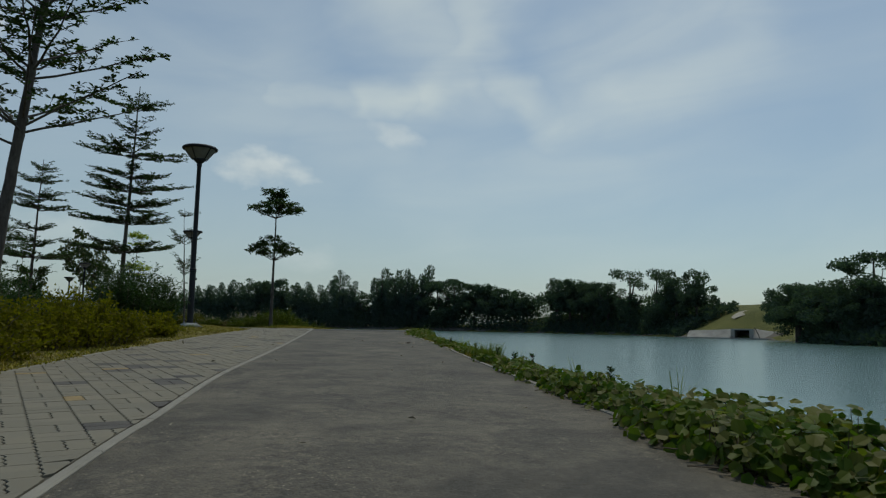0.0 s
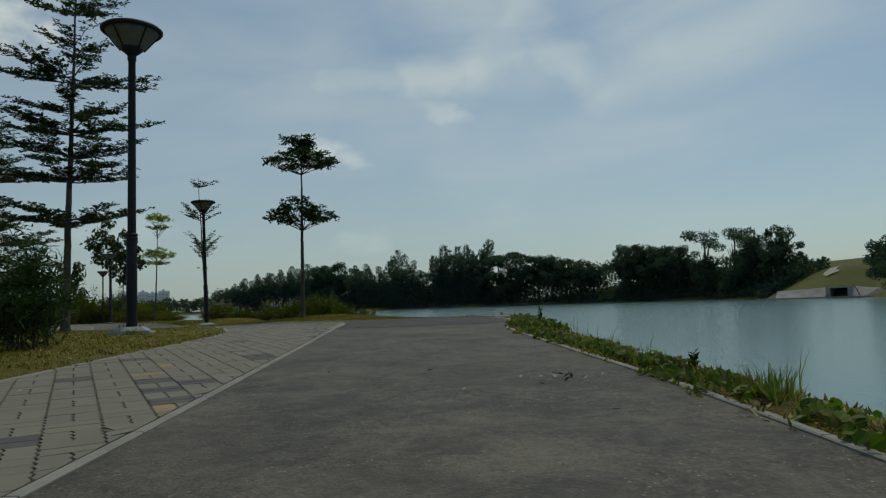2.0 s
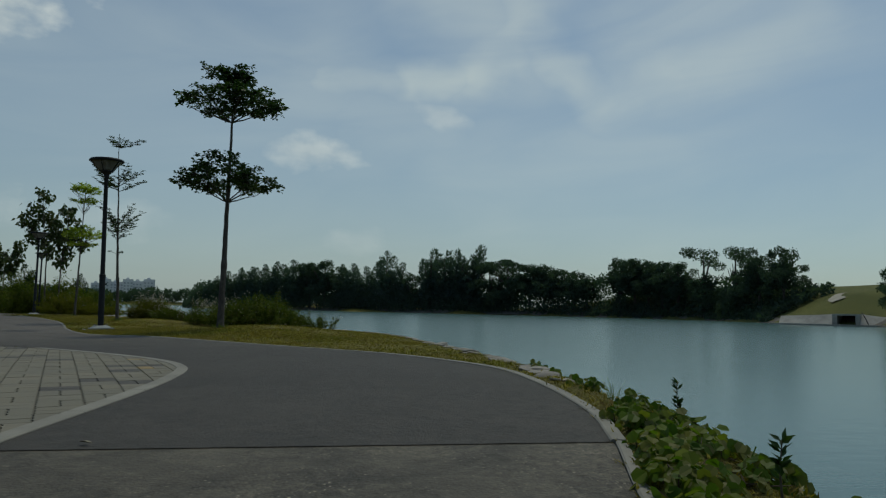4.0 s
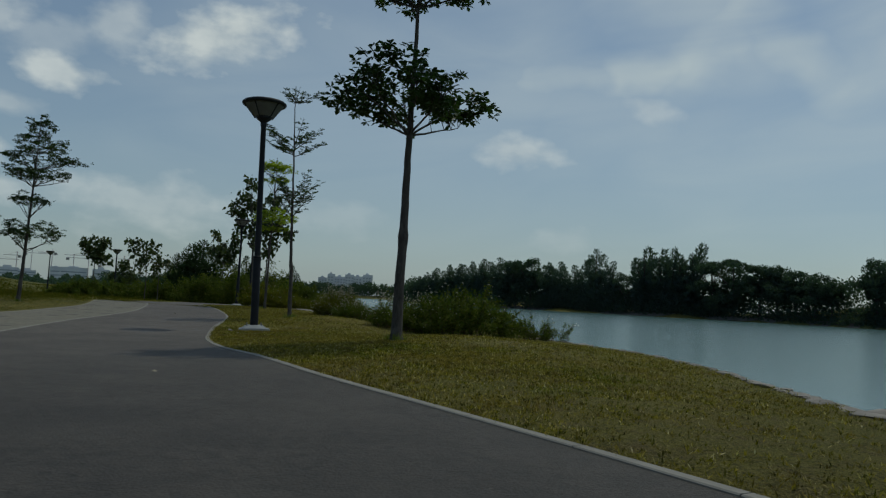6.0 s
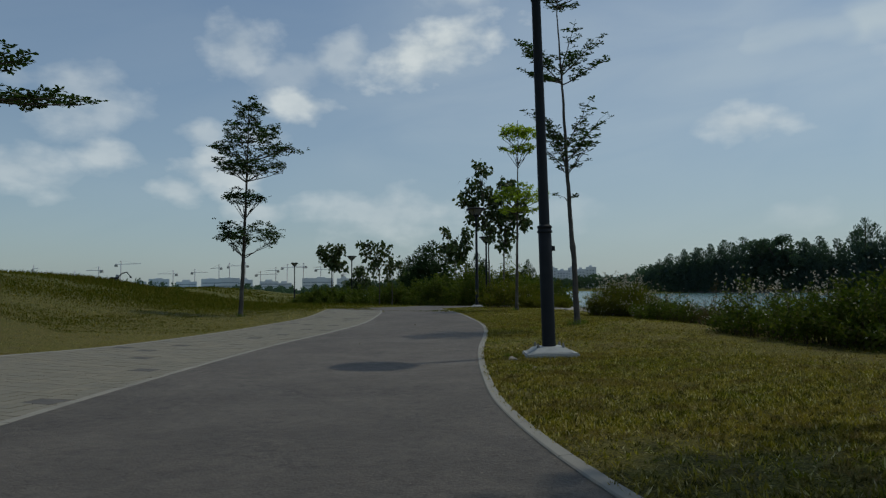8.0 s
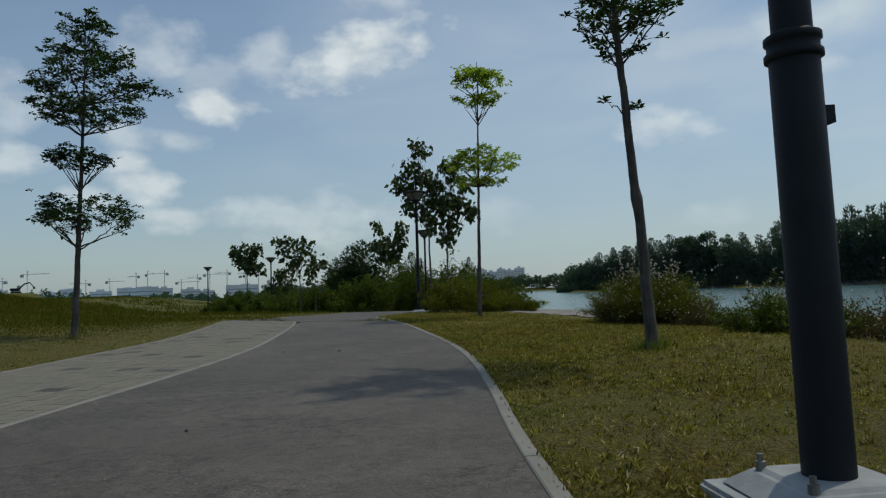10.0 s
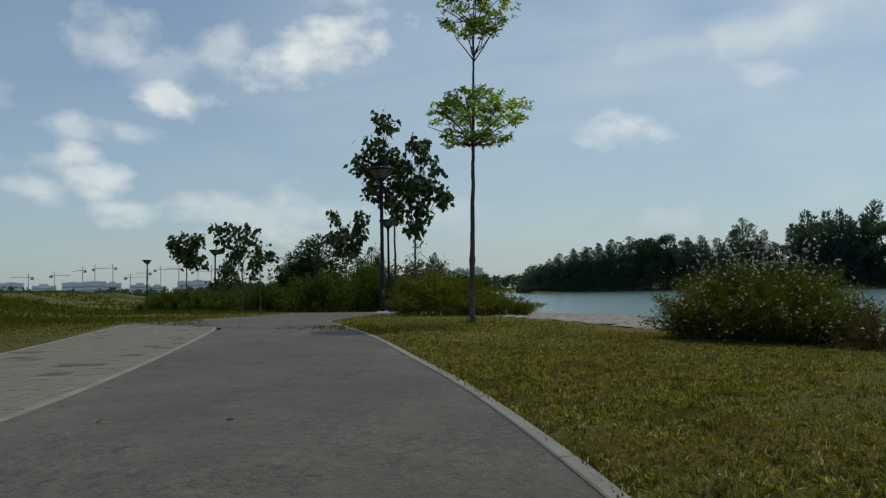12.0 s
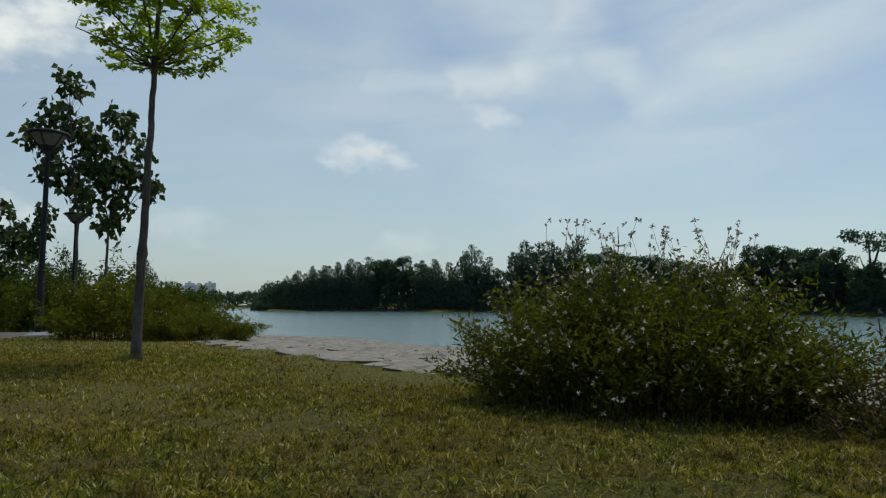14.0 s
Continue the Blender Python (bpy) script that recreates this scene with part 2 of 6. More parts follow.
def turf_mat():
    """Grass blades: greens and straw by blade, with dry and worn patches of two sizes."""
    m, nt, bsdf = material("grass_blade")
    g = nt.nodes.new("ShaderNodeNewGeometry")
    p = g.outputs["Position"]
    c = ramp(nt, g.outputs["Random Per Island"], [(0.0, (0.05, 0.062, 0.006)), (0.3, (0.15, 0.148, 0.012)), (0.6, (0.32, 0.268, 0.022)), (0.82, (0.42, 0.33, 0.06)), (1.0, (0.75, 0.66, 0.42))])
    big, mid, fine = noise_tex(nt, p, 0.8, 5.0, 0.65), noise_tex(nt, p, 3.0, 5.0, 0.7, 0.7), noise_tex(nt, p, 13.0, 3.0, 0.6)
    c = mixc(nt, ramp(nt, big, [(0.44, 0.0), (0.66, 0.6)]), c, (0.29, 0.2, 0.045))
    c = mixc(nt, ramp(nt, big, [(0.32, 0.6), (0.46, 0.0)]), c, (0.12, 0.16, 0.01))
    c = mixc(nt, ramp(nt, mid, [(0.5, 0.0), (0.62, 0.8)]), c, (0.15, 0.095, 0.04))
    c = mixc(nt, ramp(nt, fine, [(0.38, 0.85), (0.52, 0.0)]), c, (0.025, 0.03, 0.005))
    straw = noise_tex(nt, p, 19.0, 4.0, 0.7, 0.5)
    c = mixc(nt, ramp(nt, straw, [(0.55, 0.0), (0.68, 0.75)]), c, (0.5, 0.41, 0.19))
    nt.links.new(c, bsdf.inputs["Base Color"])
    bsdf.inputs["Roughness"].default_value = 0.8
    bsdf.inputs["Specular IOR Level"].default_value = 0.1
    tr = nt.nodes.new("ShaderNodeBsdfTranslucent")
    nt.links.new(mixc(nt, 1.0, c, (1.0, 1.15, 0.5), "MULTIPLY"), tr.inputs[0])
    mx = nt.nodes.new("ShaderNodeMixShader")
    mx.inputs[0].default_value = 0.35
    nt.links.new(bsdf.outputs[0], mx.inputs[1])
    nt.links.new(tr.outputs[0], mx.inputs[2])
    nt.links.new(mx.outputs[0], nt.nodes["Material Output"].inputs[0])
    return m


def ground_mat():
    m, nt, bsdf = material("lawn_soil")
    p = geo_pos(nt)
    big, mid, fine = noise_tex(nt, p, 0.35, 5.0, 0.6), noise_tex(nt, p, 3.2, 5.0, 0.65), noise_tex(nt, p, 38.0, 4.0, 0.7)
    c = mixc(nt, ramp(nt, big, [(0.35, 0.0), (0.65, 1.0)]), (0.2, 0.165, 0.03), (0.15, 0.15, 0.022))
    c = mixc(nt, ramp(nt, mid, [(0.5, 0.0), (0.68, 0.7)]), c, (0.15, 0.105, 0.05))
    # lusher grass away from the trodden lawn
    sx = nt.nodes.new("ShaderNodeSeparateXYZ")
    nt.links.new(p, sx.inputs[0])
    k = mth(nt, "MULTIPLY_ADD", mth(nt, "ABSOLUTE", mth(nt, "ADD", sx.outputs[0], 2.0)), 0.16, -1.1, clamp=True)
    c = mixc(nt, mth(nt, "MULTIPLY", k, 0.85), c, mixc(nt, ramp(nt, mid, [(0.38, 0.0), (0.62, 1.0)]), (0.068, 0.08, 0.01), (0.135, 0.108, 0.016)))
    # wide rank green and dry brown patches in the unmown meadow
    far = mth(nt, "MULTIPLY_ADD", sx.outputs[0], -0.08, -1.3, clamp=True)
    wide = noise_tex(nt, p, 0.11, 5.0, 0.6)
    c = mixc(nt, mth(nt, "MULTIPLY", far, ramp(nt, wide, [(0.36, 0.25), (0.52, 0.9)])), c, mixc(nt, ramp(nt, mid, [(0.4, 0.0), (0.62, 1.0)]), (0.04, 0.062, 0.01), (0.085, 0.09, 0.014)))
    # the grazed hill across the river
    hill = mth(nt, "MULTIPLY_ADD", sx.outputs[0], 0.05, -3.0, clamp=True)
    c = mixc(nt, hill, c, mixc(nt, ramp(nt, wide, [(0.35, 0.0), (0.65, 1.0)]), (0.05, 0.075, 0.022), (0.1, 0.115, 0.03)))
    thatch = noise_tex(nt, p, 85.0, 5.0, 0.8, 0.6)
    c = mixc(nt, ramp(nt, thatch, [(0.48, 0.0), (0.64, 0.85)]), c, (0.34, 0.29, 0.1))
    c = mixc(nt, ramp(nt, fine, [(0.36, 0.7), (0.54, 0.0)]), c, (0.03, 0.028, 0.008))
    c = mixc(nt, ramp(nt, thatch, [(0.36, 0.85), (0.47, 0.0)]), c, (0.03, 0.032, 0.008))
    nt.links.new(c, bsdf.inputs["Base Color"])
    bsdf.inputs["Roughness"].default_value = 0.95
    bsdf.inputs["Specular IOR Level"].default_value = 0.15
    bump(nt, bsdf, mth(nt, "MULTIPLY_ADD", mid, 0.3, thatch), 1.0, 0.03)
    return m


def leaf_mat(name, cols, rough=0.5, glow=0.35, spec=0.3):
    """Leaves: one colour out of a range for each leaf, some light passing through."""
    m, nt, bsdf = material(name)
    g = nt.nodes.new("ShaderNodeNewGeometry")
    stops = [(i / max(1, len(cols) - 1), c) for i, c in enumerate(cols)]
    c = ramp(nt, g.outputs["Random Per Island"], stops)
    n = noise_tex(nt, g.outputs["Position"], 0.9, 3.0, 0.6)
    c = mixc(nt, ramp(nt, n, [(0.35, 0.45), (0.65, 0.0)]), c, tuple(x * 0.55 for x in cols[0]))
    nt.links.new(c, bsdf.inputs["Base Color"])
    bsdf.inputs["Roughness"].default_value = rough
    bsdf.inputs["Specular IOR Level"].default_value = spec
    tr = nt.nodes.new("ShaderNodeBsdfTranslucent")
    nt.links.new(mixc(nt, 1.0, c, (1.0, 1.25, 0.5), "MULTIPLY"), tr.inputs[0])
    mx = nt.nodes.new("ShaderNodeMixShader")
    mx.inputs[0].default_value = glow
    nt.links.new(bsdf.outputs[0], mx.inputs[1])
    nt.links.new(tr.outputs[0], mx.inputs[2])
    nt.links.new(mx.outputs[0], nt.nodes["Material Output"].inputs[0])
    return m


def bark_mat(name, col):
    m, nt, bsdf = material(name)
    p = geo_pos(nt)
    mp = nt.nodes.new("ShaderNodeMapping")
    mp.inputs["Scale"].default_value = (9, 9, 2.0)
    nt.links.new(p, mp.inputs[0])
    n1, n2 = noise_tex(nt, mp.outputs[0], 3.0, 6.0, 0.7), noise_tex(nt, p, 3.5, 4.0, 0.6)
    c = mixc(nt, ramp(nt, n1, [(0.35, 0.0), (0.7, 1.0)]), tuple(x * 0.5 for x in col), tuple(x * 1.35 for x in col))
    c = mixc(nt, ramp(nt, n2, [(0.55, 0.0), (0.7, 0.35)]), c, (0.2, 0.19, 0.16))
    nt.links.new(c, bsdf.inputs["Base Color"])
    bsdf.inputs["Roughness"].default_value = 0.9
    bump(nt, bsdf, n1, 0.7, 0.01)
    return m


def water_mat():
    m, nt, bsdf = material("river_water")
    p = geo_pos(nt)
    mp = nt.nodes.new("ShaderNodeMapping")
    mp.inputs["Scale"].default_value = (1.0, 1.6, 1.0)
    nt.links.new(p, mp.inputs[0])
    n1, n2 = noise_tex(nt, mp.outputs[0], 1.4, 4.0, 0.55), noise_tex(nt, mp.outputs[0], 0.06, 3.0, 0.5)
    c = mixc(nt, n2, (0.07, 0.14, 0.135), (0.095, 0.17, 0.16))
    nt.links.new(c, bsdf.inputs["Base Color"])
    bsdf.inputs["Roughness"].default_value = 0.2
    bsdf.inputs["IOR"].default_value = 1.33
    bump(nt, bsdf, n1, 0.35, 0.03)
    return m


def paver_mat(name):
    m, nt, bsdf = material(name)
    g = nt.nodes.new("ShaderNodeNewGeometry")
    oi = nt.nodes.new("ShaderNodeObjectInfo")
    r = mth(nt, "FRACT", mth(nt, "ADD", g.outputs["Random Per Island"], oi.outputs["Random"]))
    n1, n2 = noise_tex(nt, g.outputs["Position"], 2.2, 4.0, 0.6), noise_tex(nt, g.outputs["Position"], 120.0, 3.0, 0.6)
    c = ramp(nt, r, [(0.0, (0.172, 0.152, 0.106)), (0.5, (0.19, 0.168, 0.118)), (1.0, (0.21, 0.184, 0.13))])
    c = mixc(nt, ramp(nt, n1, [(0.4, 0.0), (0.75, 0.5)]), c, (0.13, 0.125, 0.105))
    c = mixc(nt, mth(nt, "MULTIPLY", n2, 0.3), c, (0.12, 0.12, 0.11))
    nt.links.new(c, bsdf.inputs["Base Color"])
    bsdf.inputs["Roughness"].default_value = 0.88
    bump(nt, bsdf, n2, 0.4, 0.003)
    return m


ASPHALT_OLD = asphalt("old_asphalt", (0.082, 0.07, 0.05), (0.128, 0.11, 0.08), 0.07, 1.0, 1.35)
ASPHALT_NEW = asphalt("new_asphalt", (0.037, 0.0305, 0.024), (0.055, 0.0465, 0.037), 0.012, 2.6, 0.5)
GROUND = ground_mat()
KERB = plain("kerb_concrete", (0.235, 0.22, 0.185), 0.85, 0, 0.2, 3.0, 0.4, 90.0)
FOOTING = plain("footing_concrete", (0.34, 0.35, 0.34), 0.85, 0, 0.25, 5.0, 0.5, 60.0)
SAND = plain("joint_sand", (0.085, 0.077, 0.06), 0.95, 0, 0.3, 8.0, 0.4, 150.0)
PAVER = paver_mat("concrete_paver")
PAVER_DARK = plain("charcoal_paver", (0.082, 0.073, 0.064), 0.85, 0, 0.25, 6.0, 0.4, 120.0)
PAVER_YELLOW = plain("ochre_paver", (0.28, 0.2, 0.085), 0.85, 0, 0.25, 6.0, 0.4, 120.0)
METAL = plain("grey_painted_steel", (0.016, 0.018, 0.022), 0.6, 0.0, 0.2, 5.0, 0.12, 60.0)
METAL.node_tree.nodes["Principled BSDF"].inputs["Specular IOR Level"].default_value = 0.25
BOLT = plain("galvanised_bolt", (0.25, 0.25, 0.25), 0.45, 0.9, 0.2, 20.0, 0.1, 60.0)
ROCK = plain("granite_rock", (0.26, 0.235, 0.2), 0.9, 0, 0.4, 2.5, 0.9, 30.0)
CONCRETE = plain("bank_concrete", (0.36, 0.34, 0.3), 0.9, 0, 0.25, 0.6, 0.4, 12.0)
BARK = bark_mat("grey_brown_bark", (0.078, 0.066, 0.054))
BARK_PALE = bark_mat("pale_bark", (0.085, 0.072, 0.055))
STEM = plain("brown_stem", (0.075, 0.055, 0.03), 0.8, 0, 0.3, 9.0, 0.2, 60.0)
WATER = water_mat()
LEAF_DARK = leaf_mat("almond_leaf", [(0.022, 0.045, 0.014), (0.04, 0.075, 0.02), (0.06, 0.1, 0.025)], glow=0.3)
LEAF_YELLOW = leaf_mat("young_yellow_leaf", [(0.2, 0.25, 0.025), (0.31, 0.36, 0.035), (0.44, 0.46, 0.055)], glow=0.6)
LEAF_HEART = leaf_mat("heart_leaf", [(0.03, 0.055, 0.012), (0.05, 0.08, 0.018), (0.085, 0.11, 0.03), (0.12, 0.12, 0.05)], glow=0.25, rough=0.5)
LEAF_BUSH = leaf_mat("shrub_leaf", [(0.08, 0.092, 0.01), (0.13, 0.135, 0.015), (0.18, 0.165, 0.022), (0.25, 0.19, 0.045)], glow=0.5, rough=0.7, spec=0.12)
LEAF_BANK = leaf_mat("bank_shrub_leaf", [(0.05, 0.075, 0.009), (0.085, 0.112, 0.013), (0.12, 0.14, 0.018), (0.17, 0.165, 0.035)], glow=0.4, rough=0.65, spec=0.15)
LEAF_HEDGE = leaf_mat("golden_hedge_leaf", [(0.1, 0.095, 0.004), (0.17, 0.155, 0.005), (0.26, 0.22, 0.01)], glow=0.4, rough=0.7, spec=0.15)
LEAF_SHRUB = leaf_mat("dark_shrub_leaf", [(0.018, 0.042, 0.01), (0.035, 0.07, 0.015), (0.055, 0.09, 0.02)], glow=0.3)
LEAF_VINE = leaf_mat("vine_leaf", [(0.05, 0.095, 0.008), (0.09, 0.145, 0.012), (0.135, 0.18, 0.018), (0.17, 0.165, 0.03), (0.24, 0.23, 0.1)], glow=0.45, rough=0.5, spec=0.15)
# these two far leaf colours carry the pale bluish haze of distance
LEAF_FAR_HAZE = leaf_mat("far_leaf_haze", [(0.066, 0.096, 0.08), (0.08, 0.112, 0.092), (0.094, 0.126, 0.1)], glow=0.45, rough=0.95, spec=0.02)
LEAF_FAR_HAZE_BLUE = leaf_mat("casuarina_needles_haze", [(0.08, 0.112, 0.108), (0.094, 0.128, 0.12), (0.108, 0.142, 0.132)], glow=0.45, rough=0.95, spec=0.02)
GRASS = turf_mat()
GRASS_TALL = leaf_mat("tall_grass_blade", [(0.1, 0.13, 0.02), (0.16, 0.19, 0.03), (0.22, 0.24, 0.06)], glow=0.45)
LEAF_NEEDLE = leaf_mat("dark_needles", [(0.03, 0.05, 0.024), (0.042, 0.066, 0.032), (0.055, 0.08, 0.04)], glow=0.3, rough=0.95, spec=0.02)
LEAF_DRY = leaf_mat("dry_shrub_leaf", [(0.09, 0.06, 0.03), (0.14, 0.1, 0.04), (0.2, 0.13, 0.06), (0.1, 0.11, 0.02)], glow=0.3, rough=0.8, spec=0.1)
MEADOW = leaf_mat("meadow_blade", [(0.055, 0.072, 0.007), (0.1, 0.108, 0.01), (0.15, 0.125, 0.016), (0.2, 0.14, 0.03)], glow=0.35, rough=0.85, spec=0.08)
PETAL = plain("cream_petal", (0.62, 0.56, 0.42), 0.6, 0, 0.1, 30.0, 0)
PETAL_MAUVE = plain("mauve_petal", (0.3, 0.08, 0.2), 0.6, 0, 0.2, 30.0, 0)
LITTER = plain("dry_leaf", (0.3, 0.26, 0.18), 0.8, 0, 0.5, 12.0, 0)
TRACK = plain("pale_earth_track", (0.36, 0.33, 0.27), 0.95, 0, 0.2, 0.3, 0.3, 5.0)
MUD = plain("river_mud", (0.13, 0.115, 0.095), 0.95, 0, 0.35, 0.3, 0.3, 3.0)
# the shade inside the drain is put into this dark wall colour
DARK_HOLE = plain("shaded_culvert_wall", (0.06, 0.06, 0.06), 0.95, 0, 0.3, 1.0, 0.3, 8.0)
TOWER = plain("pale_painted_block", (0.66, 0.68, 0.71), 0.85, 0, 0.12, 0.05, 0.0)
TOWER_GLASS = plain("dark_window_glass", (0.36, 0.4, 0.44), 0.25, 0, 0.15, 0.2, 0.0)
# crane colour lightened to hold the haze of distance
CRANE_HAZE = plain("crane_paint_haze", (0.8, 0.72, 0.7), 0.6, 0, 0.2, 0.2, 0.0)


def lamp_glass_mat():
    m, nt, bsdf = material("frosted_lamp_glass")
    bsdf.inputs["Base Color"].default_value = (0.36, 0.36, 0.33, 1)
    bsdf.inputs["Roughness"].default_value = 0.5
    n = noise_tex(nt, geo_pos(nt), 7.0, 4.0, 0.6)
    tr = nt.nodes.new("ShaderNodeBsdfTranslucent")
    nt.links.new(ramp(nt, n, [(0.3, (0.22, 0.21, 0.18)), (0.7, (0.36, 0.35, 0.31))]), tr.inputs[0])
    mx = nt.nodes.new("ShaderNodeMixShader")
    mx.inputs[0].default_value = 0.6
    nt.links.new(bsdf.outputs[0], mx.inputs[1])
    nt.links.new(tr.outputs[0], mx.inputs[2])
    nt.links.new(mx.outputs[0], nt.nodes["Material Output"].inputs[0])
    return m


LAMP_GLASS = lamp_glass_mat()

# ---- mesh helpers ----


def fast_mesh(name, V, F, mat, smooth=False):
    """A mesh from arrays; all faces have the same number of corners."""
    V, F = np.asarray(V, np.float32).reshape(-1, 3), np.asarray(F, np.int32)
    me = bpy.data.meshes.new(name)
    k = F.shape[1]
    me.vertices.add(len(V))
    me.vertices.foreach_set("co", V.ravel())
    me.loops.add(F.size)
    me.loops.foreach_set("vertex_index", F.ravel())
    me.polygons.add(len(F))
    me.polygons.foreach_set("loop_start", np.arange(0, F.size, k, dtype=np.int32))
    me.polygons.foreach_set("use_smooth", np.full(len(F), smooth))
    me.update(calc_edges=True)
    me.materials.append(mat)
    return me


def child(name, me, parent, label=""):
    ob = new(name, me)
    ob.parent = parent
    return tagged(ob, label)


def part(name, bm, mat, parent, label="", smooth=False):
    me = bpy.data.meshes.new(name)
    if smooth:
        for f in bm.faces:
            f.smooth = True
    bm.to_mesh(me)
    bm.free()
    me.materials.append(mat)
    return child(name, me, parent, label)


def empty(name, x, y, z, label, category, group="", turn=0.0):
    ob = new(name)
    ob.empty_display_size = 0.3
    ob.matrix_basis = pose(x, y, z, 0, 0, turn)
    return tagged(ob, label, category, group)


def unit(v):
    return v / np.maximum(np.linalg.norm(v, axis=-1, keepdims=True), 1e-9)


def tube(points, radii, sides=8):
    """A tapered tube along points, as arrays of corners and four-sided faces."""
    p = np.asarray(points, float)
    n = len(p)
    r = np.broadcast_to(np.asarray(radii, float), (n,))
    t = unit(np.gradient(p, axis=0))
    ref = np.where(np.abs(t[:, 2:3]) > 0.9, np.array([[1.0, 0, 0]]), np.array([[0, 0, 1.0]]))
    a = unit(np.cross(ref, t))
    b = np.cross(t, a)
    th = np.linspace(0, 2 * np.pi, sides, endpoint=False)
    V = p[:, None] + r[:, None, None] * (np.cos(th)[None, :, None] * a[:, None] + np.sin(th)[None, :, None] * b[:, None])
    i, j = np.meshgrid(np.arange(n - 1), np.arange(sides), indexing="ij")
    j2 = (j + 1) % sides
    F = np.stack([i * sides + j, i * sides + j2, (i + 1) * sides + j2, (i + 1) * sides + j], -1).reshape(-1, 4)
    return V.reshape(-1, 3), F


def join(pieces):
    Vs, Fs, k = [], [], 0
    for V, F in pieces:
        Vs.append(V)
        Fs.append(np.asarray(F) + k)
        k += len(V)
    return np.concatenate(Vs), np.concatenate(Fs)


def leaves(C, D, Nn, length, width, fold=0.18, broad=0.45):
    """Leaves that start at C, run along D and face Nn: a folded pointed blade each."""
    n = len(C)
    D, Nn = unit(D), unit(Nn)
    S = unit(np.cross(D, Nn))
    Nn = np.cross(S, D)
    L = np.broadcast_to(np.asarray(length, float), (n,))[:, None]
    W = np.broadcast_to(np.asarray(width, float), (n,))[:, None] * 0.5
    mid = C + D * L * broad
    V = np.stack([C, mid + S * W + Nn * W * fold, C + D * L - Nn * L * 0.08, mid - S * W + Nn * W * fold], 1)
    F = np.arange(4 * n).reshape(n, 4)
    return V.reshape(-1, 3), F


def rnd_dirs(rs, n):
    return unit(rs.normal(size=(n, 3)))


def curve_pts(pts, step):
    """A smooth line through the given corners, resampled about every step metres."""
    p = np.asarray(pts, float)
    q = np.vstack([2 * p[0] - p[1], p, 2 * p[-1] - p[-2]])
    out = []
    for i in range(1, len(q) - 2):
        n = max(2, int(np.linalg.norm(q[i + 1] - q[i]) / 0.1))
        t = np.linspace(0, 1, n, endpoint=False)[:, None]
        a, b, c, d = q[i - 1], q[i], q[i + 1], q[i + 2]
        out.append(0.5 * (2 * b + (c - a) * t + (2 * a - 5 * b + 4 * c - d) * t ** 2 + (3 * b - a - 3 * c + d) * t ** 3))
    out = np.vstack(out + [p[-1:]])
    s = np.concatenate([[0], np.cumsum(np.linalg.norm(np.diff(out, axis=0), axis=1))])
    m = max(2, int(s[-1] / step) + 1)
    u = np.linspace(0, s[-1], m)
    return np.stack([np.interp(u, s, out[:, k]) for k in range(out.shape[1])], 1)


def inside(x, y, poly):
    """Which of the points lie in the polygon."""
    r = np.zeros(np.shape(x), bool)
    px, py = poly[:, 0], poly[:, 1]
    j = len(poly) - 1
    for i in range(len(poly)):
        c = (py[i] > y) != (py[j] > y)
        with np.errstate(divide="ignore", invalid="ignore"):
            r ^= c & (x < (px[j] - px[i]) * (y - py[i]) / (py[j] - py[i]) + px[i])
        j = i
    return r


def line_dist(x, y, line):
    """Distance to an open line and the side of it (positive: right hand)."""
    best = np.full(np.shape(x), 1e18)
    side = np.zeros(np.shape(x))
    for a, b in zip(line[:-1], line[1:]):
        e = b - a
        u = np.clip(((x - a[0]) * e[0] + (y - a[1]) * e[1]) / (e @ e), 0, 1)
        dx, dy = x - a[0] - u * e[0], y - a[1] - u * e[1]
        d = dx * dx + dy * dy
        w = d < best
        best = np.where(w, d, best)
        side = np.where(w, np.sign((x - a[0]) * e[1] - (y - a[1]) * e[0]), side)
    return np.sqrt(best) * side


def smooth01(t):
    t = np.clip(t, 0, 1)
    return t * t * (3 - 2 * t)


# ---- the lie of the land ----
WATER_Z = -1.1
BANK = np.array([(-0.5, -60), (1.9, -30), (2.05, -17), (2.35, -12), (2.72, -8), (3.05, -4), (3.6, -1), (3.75, 2), (3.85, 6), (3.9, 9.7),
                 (3.85, 13), (3.3, 15.8), (2.0, 18.5), (-0.4, 20.8), (-2.6, 22.8), (-3.9, 26.0), (-5.2, 27.9), (-6.5, 29.0), (-7.5, 30.3),
                 (-8.7, 32.7), (-10, 35), (-12, 40), (-15, 48), (-20, 60), (-32, 80), (-60, 115), (-120, 180), (-320, 300), (-1500, 420), (-4000, 500)], float)
FAR_SHORE = np.array([(-4000, 780), (-600, 640), (-200, 600), (-135, 586), (-95, 575), (-80, 480), (-59.3, 323.5), (-53.9, 289.3), (-42.2, 277.6), (0.1, 265.0), (27.1, 252.4), (55.9, 236.2), (77.5, 211.0), (93.7, 184.9), (101.8, 161.5), (98.5, 134.5), (93.5, 122.0), (99.5, 100.0), (90.0, 85.0), (82.0, 75.1), (71.2, 51.7), (75.7, 21.1), (97.3, -22.1), (170, -120), (500, -600), (3500, -4000)], float)


PATH_Y = (-60, -21, -17, -14, -11, -8, -5, -2, 1, 4, 7, 10, 13, 16, 19, 22, 25, 28, 32, 40, 45, 50, 55)
PATH_Z = (-0.45, -0.427, -0.339, -0.252, -0.163, -0.069, 0.033, 0.105, 0.125, 0.094, 0.027, -0.057, -0.105, -0.118, -0.095, -0.055, -0.037, -0.03, -0.02, -0.165, -0.2, -0.55, -0.85)


